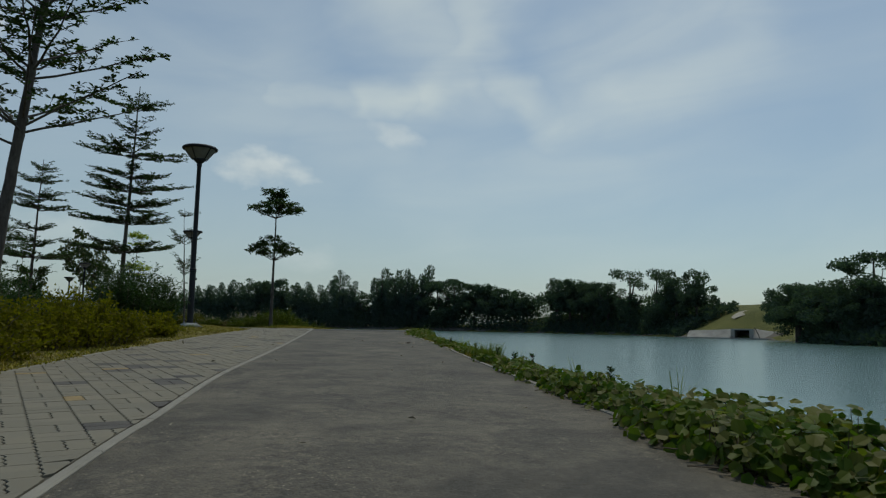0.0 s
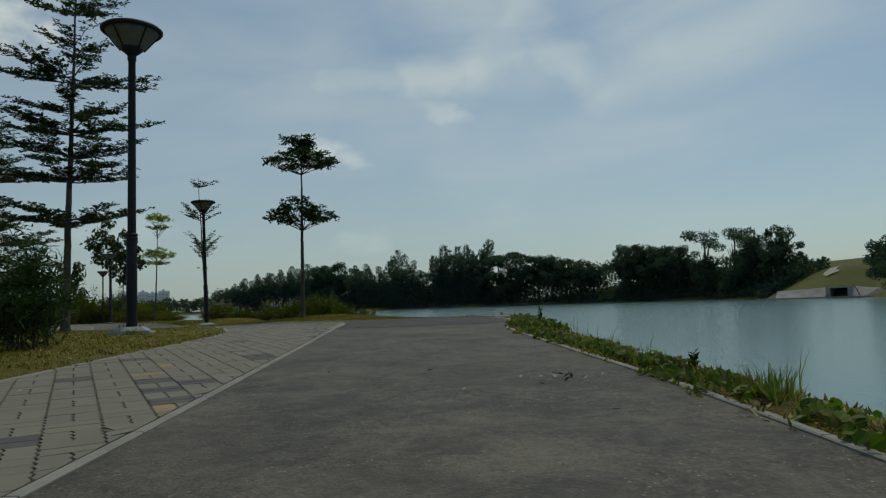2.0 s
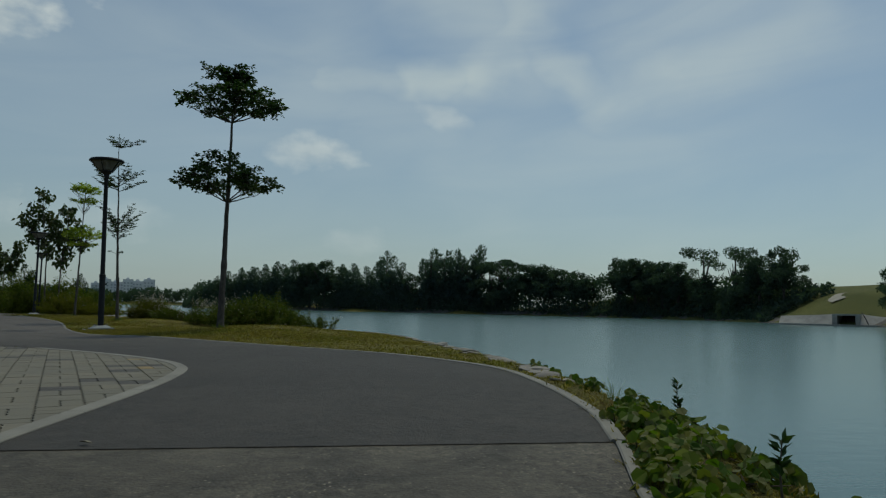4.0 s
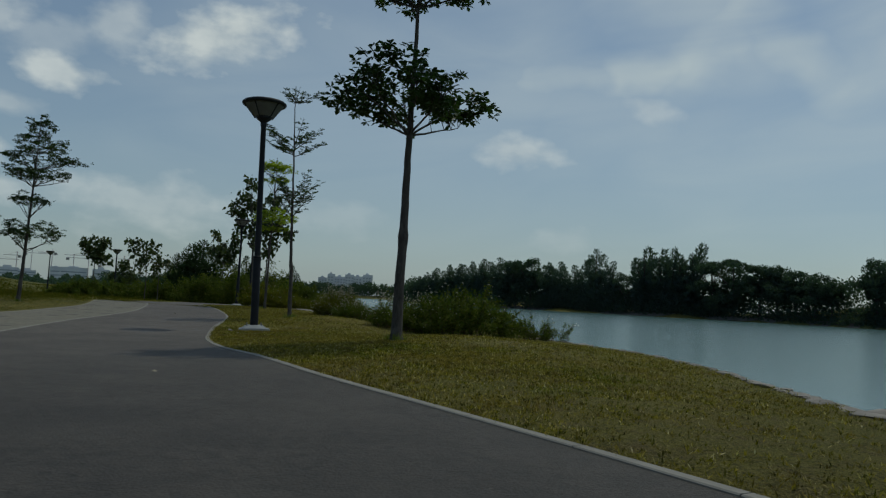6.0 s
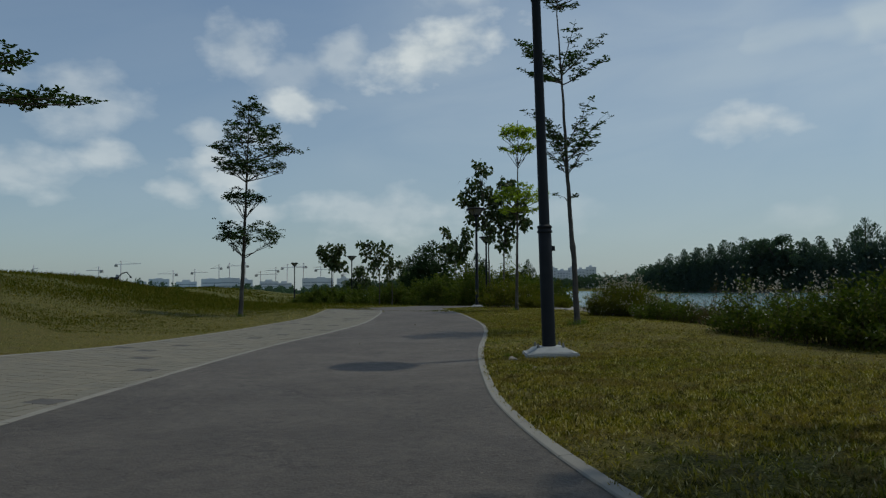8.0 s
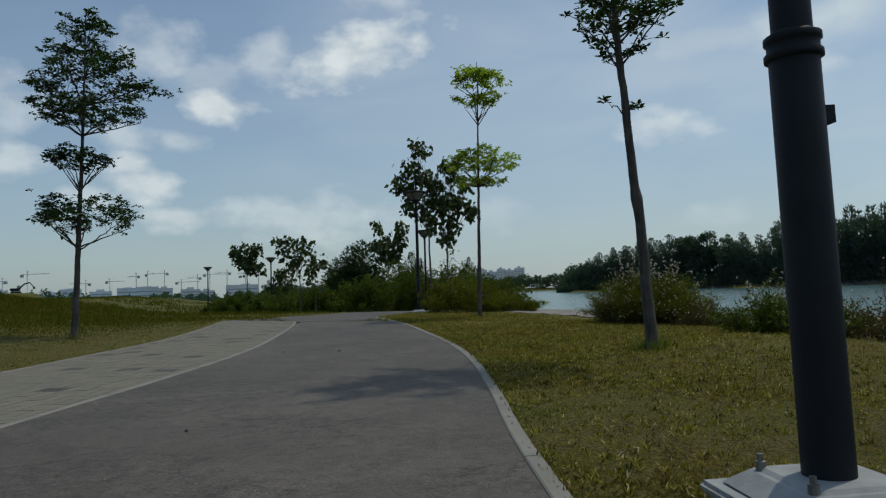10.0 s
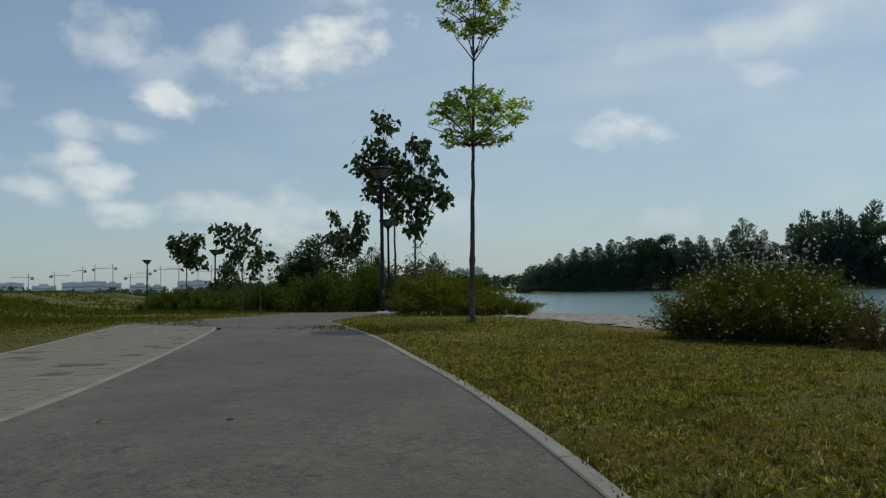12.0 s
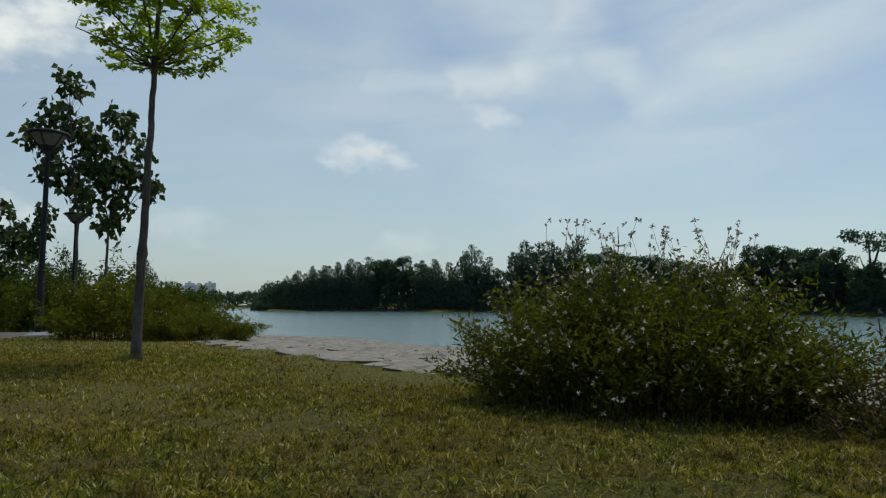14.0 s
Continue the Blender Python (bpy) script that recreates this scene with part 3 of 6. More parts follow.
def path_level(y):
    return sum(np.interp(y + o, PATH_Y, PATH_Z) for o in (-1.2, -0.6, 0.0, 0.6, 1.2)) / 5


def height(x, y):
    x, y = np.asarray(x, float), np.asarray(y, float)
    z = path_level(y)
    z = z + 0.27 * np.exp(-((x - 0.3) / 2.4) ** 2 - ((y - 13.0) / 4.0) ** 2) + 0.17 * np.exp(-((x + 4.4) / 1.5) ** 2 - ((y - 21.3) / 2.2) ** 2)
    z = z + 1.5 * smooth01((-x - 0.75 * (np.maximum(y, 10) - 16) - 9) / 18)
    z = z + 0.38 * smooth01((-x - 0.75 * (np.maximum(y, 10) - 16) - 18) / 12)
    z = z + 0.5 * smooth01((y - 60) / 60) * smooth01((-x - 20) / 30)
    d = line_dist(x, y, BANK)
    wid = 1.5 + 6.0 * smooth01((y - 21) / 6)
    steep = z + (-1.45 - z) * smooth01(d / wid) ** 0.85 - 0.9 * smooth01((d - wid) / 6)
    shelf = z - 0.22 * np.clip(d / 5.4, 0, 1) - 1.5 * smooth01((d - 5.4) / 2.0) - 0.6 * smooth01((d - 8) / 6)
    flat = smooth01((y - 23.5) / 4) * smooth01((62 - y) / 10)
    z = np.where(d > 0, steep + (shelf - steep) * flat, z)
    f = -line_dist(x, y, FAR_SHORE)
    hill = (5.2 * smooth01((f - 2) / 16) + 2.2 * smooth01((f - 14) / 30)) * smooth01((y - 62) / 18) * smooth01((255 - y) / 60)
    zf = -1.35 + 1.7 * smooth01(f / 5) + 1.3 * smooth01((f - 5) / 40) + hill
    return np.where(f > -1.0, zf, z)


def hz(x, y):
    return float(height(np.array([x]), np.array([y]))[0])


# edges of the paths
MID_OLD = [(-4, -60), (-2.2, -30), (-1.51, -18), (-1.365, -16), (-1.16, -13.5), (-0.81, -11), (-0.53, -9), (-0.27, -7), (-0.01, -5), (0.16, -3.4), (0.32, -1.9)]
KERB_OLD = [(0.3, -60), (1.1, -30), (1.45, -18), (1.72, -14), (1.98, -11), (2.24, -8.5), (2.37, -6), (2.5, -4), (2.64, -3), (3.0, -1.9)]
NOSE = [(0.32, -1.9), (0.49, -0.4), (0.54, 0.7), (0.44, 1.7), (-0.01, 2.65), (-0.9, 3.75), (-1.9, 4.8)]
CROSS = [(-1.9, 4.8), (-3.2, 6.4), (-4.2, 8.0)]
PAV_TWO_R = [(-4.2, 8.0), (-5.35, 9.5), (-6.25, 11), (-7.3, 13), (-8.22, 15), (-9.0, 17), (-9.75, 19.5), (-10.62, 22), (-12.05, 25), (-13.9, 28.5), (-14.9, 30.2)]
LEFT_FAR = [(-14.9, 30.2), (-18, 31.4), (-18.9, 36), (-19.8, 41), (-20.0, 44.5), (-19, 49)]
KERB_NEW = [(3.0, -1.9), (3.23, -1), (3.38, 0.5), (3.36, 1.8), (3.0, 3), (2.48, 4.2), (1.71, 5.3), (0.74, 6.5), (-0.55, 8), (-1.65, 9.5), (-2.77, 11),
            (-3.83, 12.8), (-4.63, 14.5), (-5.28, 16), (-5.88, 17.5), (-6.42, 19), (-7.2, 21), (-8.13, 23), (-9.2, 25), (-10.55, 27.5), (-12.06, 30), (-13.6, 32.4)]
KERB_FAR = [(-13.6, 32.4), (-14.1, 33.8), (-14.7, 36.5), (-15.7, 40), (-16.0, 43), (-15, 48)]
PAV_ONE_L = [(-6.5, -60), (-5.2, -30), (-3.9, -18), (-3.05, -14), (-2.72, -11), (-2.3, -8.5), (-2.0, -7), (-1.6, -5), (-1.3, -3.4), (-1.15, -2), (-1.4, 0), (-2, 2.2), (-2.5, 3.6), (-2.95, 5.4)]
PAV_TWO_L = [(-5.5, 8.6), (-7.6, 9.6), (-8.88, 11), (-9.8, 13), (-10.45, 15), (-11.37, 17.5), (-12.4, 20.5), (-13.5, 23.5), (-15.1, 26.5), (-17.2, 30), (-18, 31.4)]
BRANCH_S = [(-1.9, 4.8), (-2.95, 5.4), (-5, 5.8), (-10, 6.2), (-30, 7)]
BRANCH_N = [(-4.2, 8.0), (-5.5, 8.6), (-8, 9.2), (-14, 9.8), (-30, 10.5)]


def chain(*lines):
    out = []
    for l in lines:
        out += [p for p in l if not out or p != out[-1]]
    return out


LEFT_NEW = chain(NOSE, CROSS, PAV_TWO_R, LEFT_FAR)
RIGHT_NEW = chain(KERB_NEW, KERB_FAR)
PAV_ONE_R = chain(MID_OLD, NOSE)


def outline(a, b):
    return np.vstack([curve_pts(a, 0.3), curve_pts(b, 0.3)[::-1]])


POLY_OLD, POLY_NEW = outline(MID_OLD, KERB_OLD), outline(LEFT_NEW, RIGHT_NEW)
POLY_ONE, POLY_TWO, POLY_BRANCH = outline(PAV_ONE_R, PAV_ONE_L), outline(PAV_TWO_R, PAV_TWO_L), outline(BRANCH_S, BRANCH_N)
PAVED = [POLY_OLD, POLY_NEW, POLY_ONE, POLY_TWO, POLY_BRANCH]


def paved(x, y):
    r = np.zeros(np.shape(x), bool)
    for p in PAVED:
        r |= inside(x, y, p)
    return r


def grid_axis(lo, hi, step, far_lo, far_hi, grow=1.16):
    mid = list(np.arange(lo, hi + 1e-6, step))
    a, b = [], []
    s, v = step, lo
    while v > far_lo:
        s *= grow
        v -= s
        a.append(v)
    s, v = step, hi
    while v < far_hi:
        s *= grow
        v += s
        b.append(v)
    return np.array(a[::-1] + mid + b)


def make_ground():
    gx = grid_axis(-20, 6, 0.25, -4500, 4500, 1.1)
    gy = grid_axis(-20, 48, 0.3, -4500, 4500, 1.1)
    gx = np.sort(np.concatenate([gx[(gx < 84) | (gx > 156)], np.arange(85, 156, 3.0)]))
    gy = np.sort(np.concatenate([gy[(gy < 70) | (gy > 220)], np.arange(71, 220, 3.5)]))
    X, Y = np.meshgrid(gx, gy, indexing="ij")
    x, y = X.ravel(), Y.ravel()
    z = height(x, y)
    near = (x > -22) & (x < 7) & (y > -70) & (y < 52)
    z[near] -= 0.07 * paved(x[near], y[near])
    rs = np.random.RandomState(3)
    z[near] += rs.normal(0, 0.006, near.sum())
    n, m = len(gx), len(gy)
    i, j = np.meshgrid(np.arange(n - 1), np.arange(m - 1), indexing="ij")
    F = np.stack([i * m + j, (i + 1) * m + j, (i + 1) * m + j + 1, i * m + j + 1], -1).reshape(-1, 4)
    ob = new("ground", fast_mesh("ground", np.stack([x, y, z], 1), F, GROUND, True))
    tagged(ob, "mown olive-green lawn and river bank with bare soil patches", "ground", kind="structure")


make_ground()


def strip(name, left, right, mat, label, lift=0.0, cross=14, step=0.3, kind="structure", category="path"):
    a = curve_pts(left, step)
    b = curve_pts(right, step)
    n = max(len(a), len(b))
    u = np.linspace(0, 1, n)
    A = np.stack([np.interp(u, np.linspace(0, 1, len(a)), a[:, k]) for k in (0, 1)], 1)
    B = np.stack([np.interp(u, np.linspace(0, 1, len(b)), b[:, k]) for k in (0, 1)], 1)
    w = np.linspace(0, 1, cross + 1)
    xy = A[:, None] * (1 - w)[None, :, None] + B[:, None] * w[None, :, None]
    x, y = xy[..., 0].ravel(), xy[..., 1].ravel()
    z = height(x, y) + lift
    i, j = np.meshgrid(np.arange(n - 1), np.arange(cross), indexing="ij")
    k = cross + 1
    F = np.stack([i * k + j, i * k + j + 1, (i + 1) * k + j + 1, (i + 1) * k + j], -1).reshape(-1, 4)
    return tagged(new(name, fast_mesh(name, np.stack([x, y, z], 1), F, mat, True)), label, category, kind=kind)


strip("road_old", MID_OLD + [(0.34, -1.7)], KERB_OLD + [(3.05, -1.7)], ASPHALT_OLD, "worn grey asphalt riverside path with exposed pale grit")
strip("road_new", LEFT_NEW, RIGHT_NEW, ASPHALT_NEW, "smooth dark asphalt path bending along the lawn", 0.004)
strip("road_branch", BRANCH_S, BRANCH_N, ASPHALT_NEW, "dark asphalt side path leaving the junction", 0.002)
strip("pavement_bed_one", PAV_ONE_R, PAV_ONE_L, SAND, "dark joint sand under the pavers", -0.004, 8, category="pavement")
strip("pavement_bed_two", PAV_TWO_R, PAV_TWO_L, SAND, "dark joint sand under the pavers", -0.004, 8, category="pavement")


def make_water():
    gx, gy = grid_axis(-40, 120, 4, -4500, 4500, 1.3), grid_axis(-40, 320, 4, -4500, 4500, 1.3)
    X, Y = np.meshgrid(gx, gy, indexing="ij")
    n, m = len(gx), len(gy)
    i, j = np.meshgrid(np.arange(n - 1), np.arange(m - 1), indexing="ij")
    F = np.stack([i * m + j, (i + 1) * m + j, (i + 1) * m + j + 1, i * m + j + 1], -1).reshape(-1, 4)
    V = np.stack([X.ravel(), Y.ravel(), np.full(X.size, WATER_Z)], 1)
    tagged(new("water", fast_mesh("water", V, F, WATER, True)), "calm grey-green river water with a faint ripple", "water", kind="structure")


make_water()

# ---- street lamps ----


def ring_profile(bm, profile, sides=20):
    """Turn a profile of (radius, height) about the upright axis."""
    rings = []
    for r, z in profile:
        rings.append([bm.verts.new((r * math.cos(2 * math.pi * k / sides), r * math.sin(2 * math.pi * k / sides), z)) for k in range(sides)])
    for a, b in zip(rings[:-1], rings[1:]):
        for k in range(sides):
            bm.faces.new((a[k], a[(k + 1) % sides], b[(k + 1) % sides], b[k]))
    return rings


def frustum(bm, w0, w1, z0, z1, jitter=0.0, rs=None):
    a = []
    for w, z in ((w0, z0), (w1, z1)):
        for sx, sy in ((-1, -1), (1, -1), (1, 1), (-1, 1)):
            j = rs.uniform(-jitter, jitter, 3) if rs is not None else (0, 0, 0)
            a.append(bm.verts.new((sx * w / 2 + j[0], sy * w / 2 + j[1], z + j[2] * 0.4)))
    for f in ((3, 2, 1, 0), (4, 5, 6, 7), (0, 1, 5, 4), (1, 2, 6, 5), (2, 3, 7, 6), (3, 0, 4, 7)):
        bm.faces.new([a[i] for i in f])


def make_lamp(x, y, z, turn):
    rs = np.random.RandomState(8)
    ob = empty("street_lamp", x, y, z, "tall dark grey steel park lamp with flared frosted bowl", "street lamp", "park lamps along the path", turn)
    bm = bmesh.new()
    frustum(bm, 0.66, 0.64, -0.25, 0.045, 0.012, rs)
    bmesh.ops.bevel(bm, geom=bm.edges[:], offset=0.015, segments=2, affect="EDGES")
    foot = part("footing", bm, FOOTING, ob, "rough pale concrete footing slab")
    bm = bmesh.new()
    frustum(bm, 0.54, 0.34, 0.04, 0.115, 0.006, rs)
    bmesh.ops.bevel(bm, geom=bm.edges[:], offset=0.02, segments=2, affect="EDGES")
    part("mortar_cap", bm, FOOTING, foot)
    for sx, sy in ((-1, -1), (1, -1), (1, 1), (-1, 1)):
        bm = bmesh.new()
        ring_profile(bm, [(0.018, 0.08), (0.018, 0.135), (0.011, 0.137), (0.011, 0.16), (0.001, 0.161)], 8)
        bmesh.ops.translate(bm, verts=bm.verts, vec=(sx * 0.15, sy * 0.15, 0))
        part("anchor_bolt", bm, BOLT, foot)
    bm = bmesh.new()
    ring_profile(bm, [(0.083, 0.1), (0.082, 0.8), (0.081, 1.53), (0.07, 1.56)], 24)
    part("lower_pole", bm, METAL, ob, smooth=True)
    bm = bmesh.new()
    ring_profile(bm, [(0.082, 1.5), (0.094, 1.505), (0.094, 1.525), (0.084, 1.535), (0.084, 1.56), (0.092, 1.565), (0.092, 1.585), (0.066, 1.6)], 24)
    part("collar", bm, METAL, ob, smooth=True)
    bm = bmesh.new()
    ring_profile(bm, [(0.066, 1.58), (0.062, 2.6), (0.056, 4.42), (0.068, 4.44), (0.068, 4.5), (0.05, 4.52)], 20)
    part("upper_pole", bm, METAL, ob, smooth=True)
    bm = bmesh.new()
    frustum(bm, 0.05, 0.05, 1.28, 1.34)
    bmesh.ops.translate(bm, verts=bm.verts, vec=(0.09, 0, 0))
    part("cable_box", bm, METAL, ob)
    bm = bmesh.new()
    ring_profile(bm, [(0.055, 4.48), (0.075, 4.53), (0.14, 4.58), (0.2, 4.64), (0.185, 4.645), (0.0, 4.66)], 24)
    part("lamp_cup", bm, METAL, ob, smooth=True)
    bm = bmesh.new()
    ring_profile(bm, [(0.19, 4.63), (0.275, 4.735), (0.37, 4.86), (0.44, 4.93), (0.43, 4.93), (0.36, 4.865), (0.265, 4.74), (0.18, 4.64)], 32)
    part("bowl_glass", bm, LAMP_GLASS, ob, "frosted grey glass bowl", True)
    bm = bmesh.new()
    ring_profile(bm, [(0.4, 4.9), (0.455, 4.895), (0.475, 4.92), (0.475, 4.945), (0.44, 4.975), (0.3, 4.995), (0.0, 5.0)], 32)
    part("rim_lid", bm, METAL, ob, smooth=True)
    for k in range(5):
        a = 2 * math.pi * k / 5 + 0.4
        pts = [(r * math.cos(a), r * math.sin(a), zz) for r, zz in ((0.19, 4.615), (0.285, 4.735), (0.385, 4.865), (0.455, 4.93))]
        V, F = tube(pts, 0.013, 6)
        child("rib", fast_mesh("rib", V, F, METAL, True), ob)
    return ob


lamp = make_lamp(-4.6, 16.6, hz(-4.6, 16.6), 24)
for lx, ly, ang in ((-2.79, -0.46, 5), (-15.35, 40.5, 30), (-19.4, 52.1, 12), (-39.3, 66.4, 40), (-55.2, 78.2, 40)):
    copy_thing(lamp, pose(lx, ly, hz(lx, ly), 0, 0, ang))
# this one leans a little
lamp.matrix_basis = Matrix.Translation((-4.6, 16.6, hz(-4.6, 16.6))) @ Matrix.Rotation(0.021, 4, (0.36, -0.93, 0)) @ Matrix.Rotation(radians(24), 4, "Z")

# ---- trees ----


def arc(p0, p1, sag, n=7):
    """A bent line from p0 to p1 whose middle is lifted by sag."""
    t = np.linspace(0, 1, n)[:, None]
    mid = (np.asarray(p0, float) + np.asarray(p1, float)) / 2 + np.array([0, 0, sag])
    return (1 - t) ** 2 * p0 + 2 * t * (1 - t) * mid + t ** 2 * p1


def storey(rs, base, rad, thick, dens, lx, ly, drop, leaf_len, branches):
    """One storey of limbs: each rises from the stem and carries flat feathery sprays of leaf rosettes."""
    branches = branches if rad > 0.35 else 2
    limbs, C, D, L = [], [], [], []
    a0 = rs.uniform(0, 6.283)
    for k in range(branches):
        a = a0 + 2 * np.pi * k / branches + rs.normal(0, 0.22)
        d = np.array([math.cos(a), math.sin(a), 0])
        ln = rad * rs.uniform(0.72, 1.08) * (1 + lx * d[0] + ly * d[1])
        level = (0.04 + 0.8 * ((k * 0.618 + rs.uniform(-0.1, 0.1)) % 1.0)) * thick
        root = base + np.array([0, 0, 0.5 * level - drop * rs.uniform(0.75, 1.0)])
        tip = base + d * ln + np.array([0, 0, level + 0.12 * thick])
        pts = arc(root, tip, -0.06 * ln + 0.12 * drop) + rs.normal(0, 0.012, (7, 3))
        pts[0] = root
        pieces = [tube(pts, np.linspace(0.013, 0.004, 7) * (0.55 + 0.6 * rad), 5)]
        n_sprays = max(3, int(round((4 + 4.5 * ln) * (0.55 + 0.45 * dens))))
        for s in np.linspace(0.2, 1.0, n_sprays):
            i = min(5, int(s * 6))
            o = pts[i] * (1 - (s * 6 - i)) + pts[i + 1] * (s * 6 - i)
            for q in (-1, 1) if s < 0.97 else (0,):
                if rs.uniform() > 0.5 + 0.5 * dens:
                    continue
                turn = a + q * rs.uniform(0.45, 1.25)
                fan = np.array([math.cos(turn), math.sin(turn), rs.uniform(0.02, 0.28)])
                fl = rs.uniform(0.16, 0.3) * (0.35 + 0.65 * ln) * (1.2 - 0.5 * s)
                end = o + fan * fl + np.array([0, 0, rs.uniform(0.0, 0.1) * thick])
                tw = arc(o, end, 0.02, 4)
                pieces.append(tube(tw, (0.004, 0.003, 0.0025, 0.002), 4))
                m = max(2, int(fl / (leaf_len * 0.62)))
                for u in np.linspace(0.3, 1.0, m):
                    if rs.uniform() > 0.62 + 0.35 * dens:
                        continue
                    c = o + (end - o) * u + rs.normal(0, 0.012, 3)
                    nl = rs.randint(5, 9)
                    b = rs.uniform(0, 6.283) + np.arange(nl) * 6.283 / nl + rs.normal(0, 0.25, nl)
                    C.append(np.repeat(c[None], nl, 0))
                    D.append(np.stack([np.cos(b), np.sin(b), rs.uniform(-0.15, 0.75, nl)], 1))
                    L.append(leaf_len * rs.uniform(0.65, 1.2, nl))
        limbs.append(join(pieces))
    C, D, L = np.concatenate(C), np.concatenate(D), np.concatenate(L)
    Nn = rs.normal(0, 0.45, C.shape) + np.array([0, 0, 1.0])
    return limbs, leaves(C, D, Nn, L, L * 0.44, broad=0.66)


def canopy(rs, base, rad, thick, dens, lx, ly, drop, leaf_len, branches):
    """A full storey: limbs fork up from one whorl and carry a lens of leafy clumps with a flat ragged underside."""
    limbs, C, D, L = [], [], [], []
    a0, f1, f2 = rs.uniform(0, 6.283, 3)
    tracks = []
    for k in range(branches):
        a = a0 + 2 * np.pi * k / branches + rs.normal(0, 0.2)
        d = np.array([math.cos(a), math.sin(a), 0])
        ln = rad * rs.uniform(0.65, 0.9) * (1 + lx * d[0] + ly * d[1])
        root = base + np.array([0, 0, -drop * rs.uniform(0.7, 1.0)])
        tip = base + d * ln + np.array([0, 0, thick * rs.uniform(0.22, 0.6)])
        pts = arc(root, tip, -0.02 * ln, 8) + rs.normal(0, 0.01, (8, 3))
        pts[0] = root
        tracks.append(pts)
        limbs.append([tube(pts, np.linspace(0.015, 0.005, 8) * (0.55 + 0.6 * rad), 5)])
    rails = np.concatenate(tracks)
    for k in range(int(72 * dens * (0.35 + 0.65 * rad * rad))):
        a, u = rs.uniform(0, 6.283), math.sqrt(rs.uniform(0.015, 1))
        q = u * rad * (1 + lx * math.cos(a) + ly * math.sin(a)) * (0.92 + 0.15 * math.sin(3 * a + f1) + 0.09 * math.sin(5 * a + f2))
        lo = thick * (0.04 + 0.3 * u * u)
        hi = thick * (0.5 + 0.45 * (1 - u * u) + 0.12 * math.sin(2 * a + f2))
        c = base + np.array([q * math.cos(a), q * math.sin(a), lo + (hi - lo) * rs.uniform() ** 0.85])
        i = np.argmin(((rails - c) ** 2).sum(1) + 0.4 * np.maximum(0, rails[:, 2] - c[2]))
        limbs[i // 8].append(tube(arc(rails[i], c, 0.03, 4), (0.005, 0.004, 0.003, 0.002), 4))
        for j in range(rs.randint(4, 9)):
            o = c + rs.normal(0, 1, 3) * np.array([0.1, 0.1, 0.04]) * (0.5 + 0.5 * rad)
            nl = rs.randint(5, 9)
            b = rs.uniform(0, 6.283) + np.arange(nl) * 6.283 / nl + rs.normal(0, 0.25, nl)
            C.append(np.repeat(o[None], nl, 0))
            D.append(np.stack([np.cos(b), np.sin(b), rs.uniform(-0.75, 0.6, nl)], 1))
            L.append(leaf_len * rs.uniform(0.65, 1.25, nl))
    C, D, L = np.concatenate(C), np.concatenate(D), np.concatenate(L)
    Nn = rs.normal(0, 0.5, C.shape) + np.array([0, 0, 1.0])
    return [join(w) for w in limbs], leaves(C, D, Nn, L, L * 0.5, broad=0.66)


def tiered_tree(x, y, h, r0, lean, tiers, label, seed, leaf=LEAF_DARK, leaf_len=0.1, knot=None, bark=BARK, branches=9, group="tiered almond trees", full=False):
    """tiers: height of the storey's floor, radius, thickness, density, lean x, lean y, drop of the limbs below the floor."""
    rs = np.random.RandomState(seed)
    ob = empty("almond_tree", x, y, hz(x, y) - 0.03, label, "tree", group)
    zs = np.linspace(0, h, 60)
    bend = np.cumsum(rs.normal(0, 0.0035, (60, 2)), 0)
    px, py = lean[0] * zs / h + bend[:, 0], lean[1] * zs / h + bend[:, 1]
    rad = r0 * (1 - 0.88 * (zs / h) ** 0.85) * (1 + 0.45 * np.exp(-zs / 0.06))
    for z in ([knot] if knot else []) + [t[0] - 0.5 * t[6] for t in tiers[:-1]]:
        rad = rad * (1 + (0.4 if z == knot else 0.14) * np.exp(-((zs - z) / 0.06) ** 2))
    V, F = tube(np.stack([px, py, zs], 1), rad, 12)
    child("trunk", fast_mesh("trunk", V, F, bark, True), ob)
    for z, r, thick, dens, lx, ly, drop in tiers:
        base = np.array([np.interp(z, zs, px), np.interp(z, zs, py), z])
        limbs, (V, F) = (canopy if full else storey)(rs, base, r, thick, dens, lx, ly, drop, leaf_len, branches)
        for W, G in limbs:
            child("branch", fast_mesh("branch", W, G, bark, True), ob)
        tagged(child("leaf_tier", fast_mesh("leaf_tier", V, F, leaf), ob), kind="stuff")
    return ob


tiered_tree(-0.66, 12.07, 6.5, 0.085, (0.02, 0.25),
            [(3.12, 1.25, 1.08, 0.95, -0.06, 0, 0.1), (5.08, 1.18, 0.85, 1.0, 0.0, 0, 0.1), (5.8, 0.6, 0.8, 0.9, -0.3, 0, 0.1)],
            "young tree with two dark flat leaf storeys and knotted trunk", 11, knot=1.5, leaf_len=0.115, branches=8, full=True)
tiered_tree(-5.34, 20.93, 6.75, 0.06, (-0.4, 0.5),
            [(2.4, 0.25, 0.12, 0.2, -0.2, 0, 0.05), (3.1, 0.62, 0.75, 0.3, 0.1, 0, 0.4), (3.5, 0.75, 0.7, 0.75, 0.1, 0, 0.4), (4.85, 0.92, 0.8, 0.8, 0, 0, 0.25), (6.35, 0.6, 0.3, 0.35, 0.5, 0.1, 0.15)],
            "slim leaning tree with three open leaf storeys", 12, knot=1.45, leaf_len=0.085, branches=8)
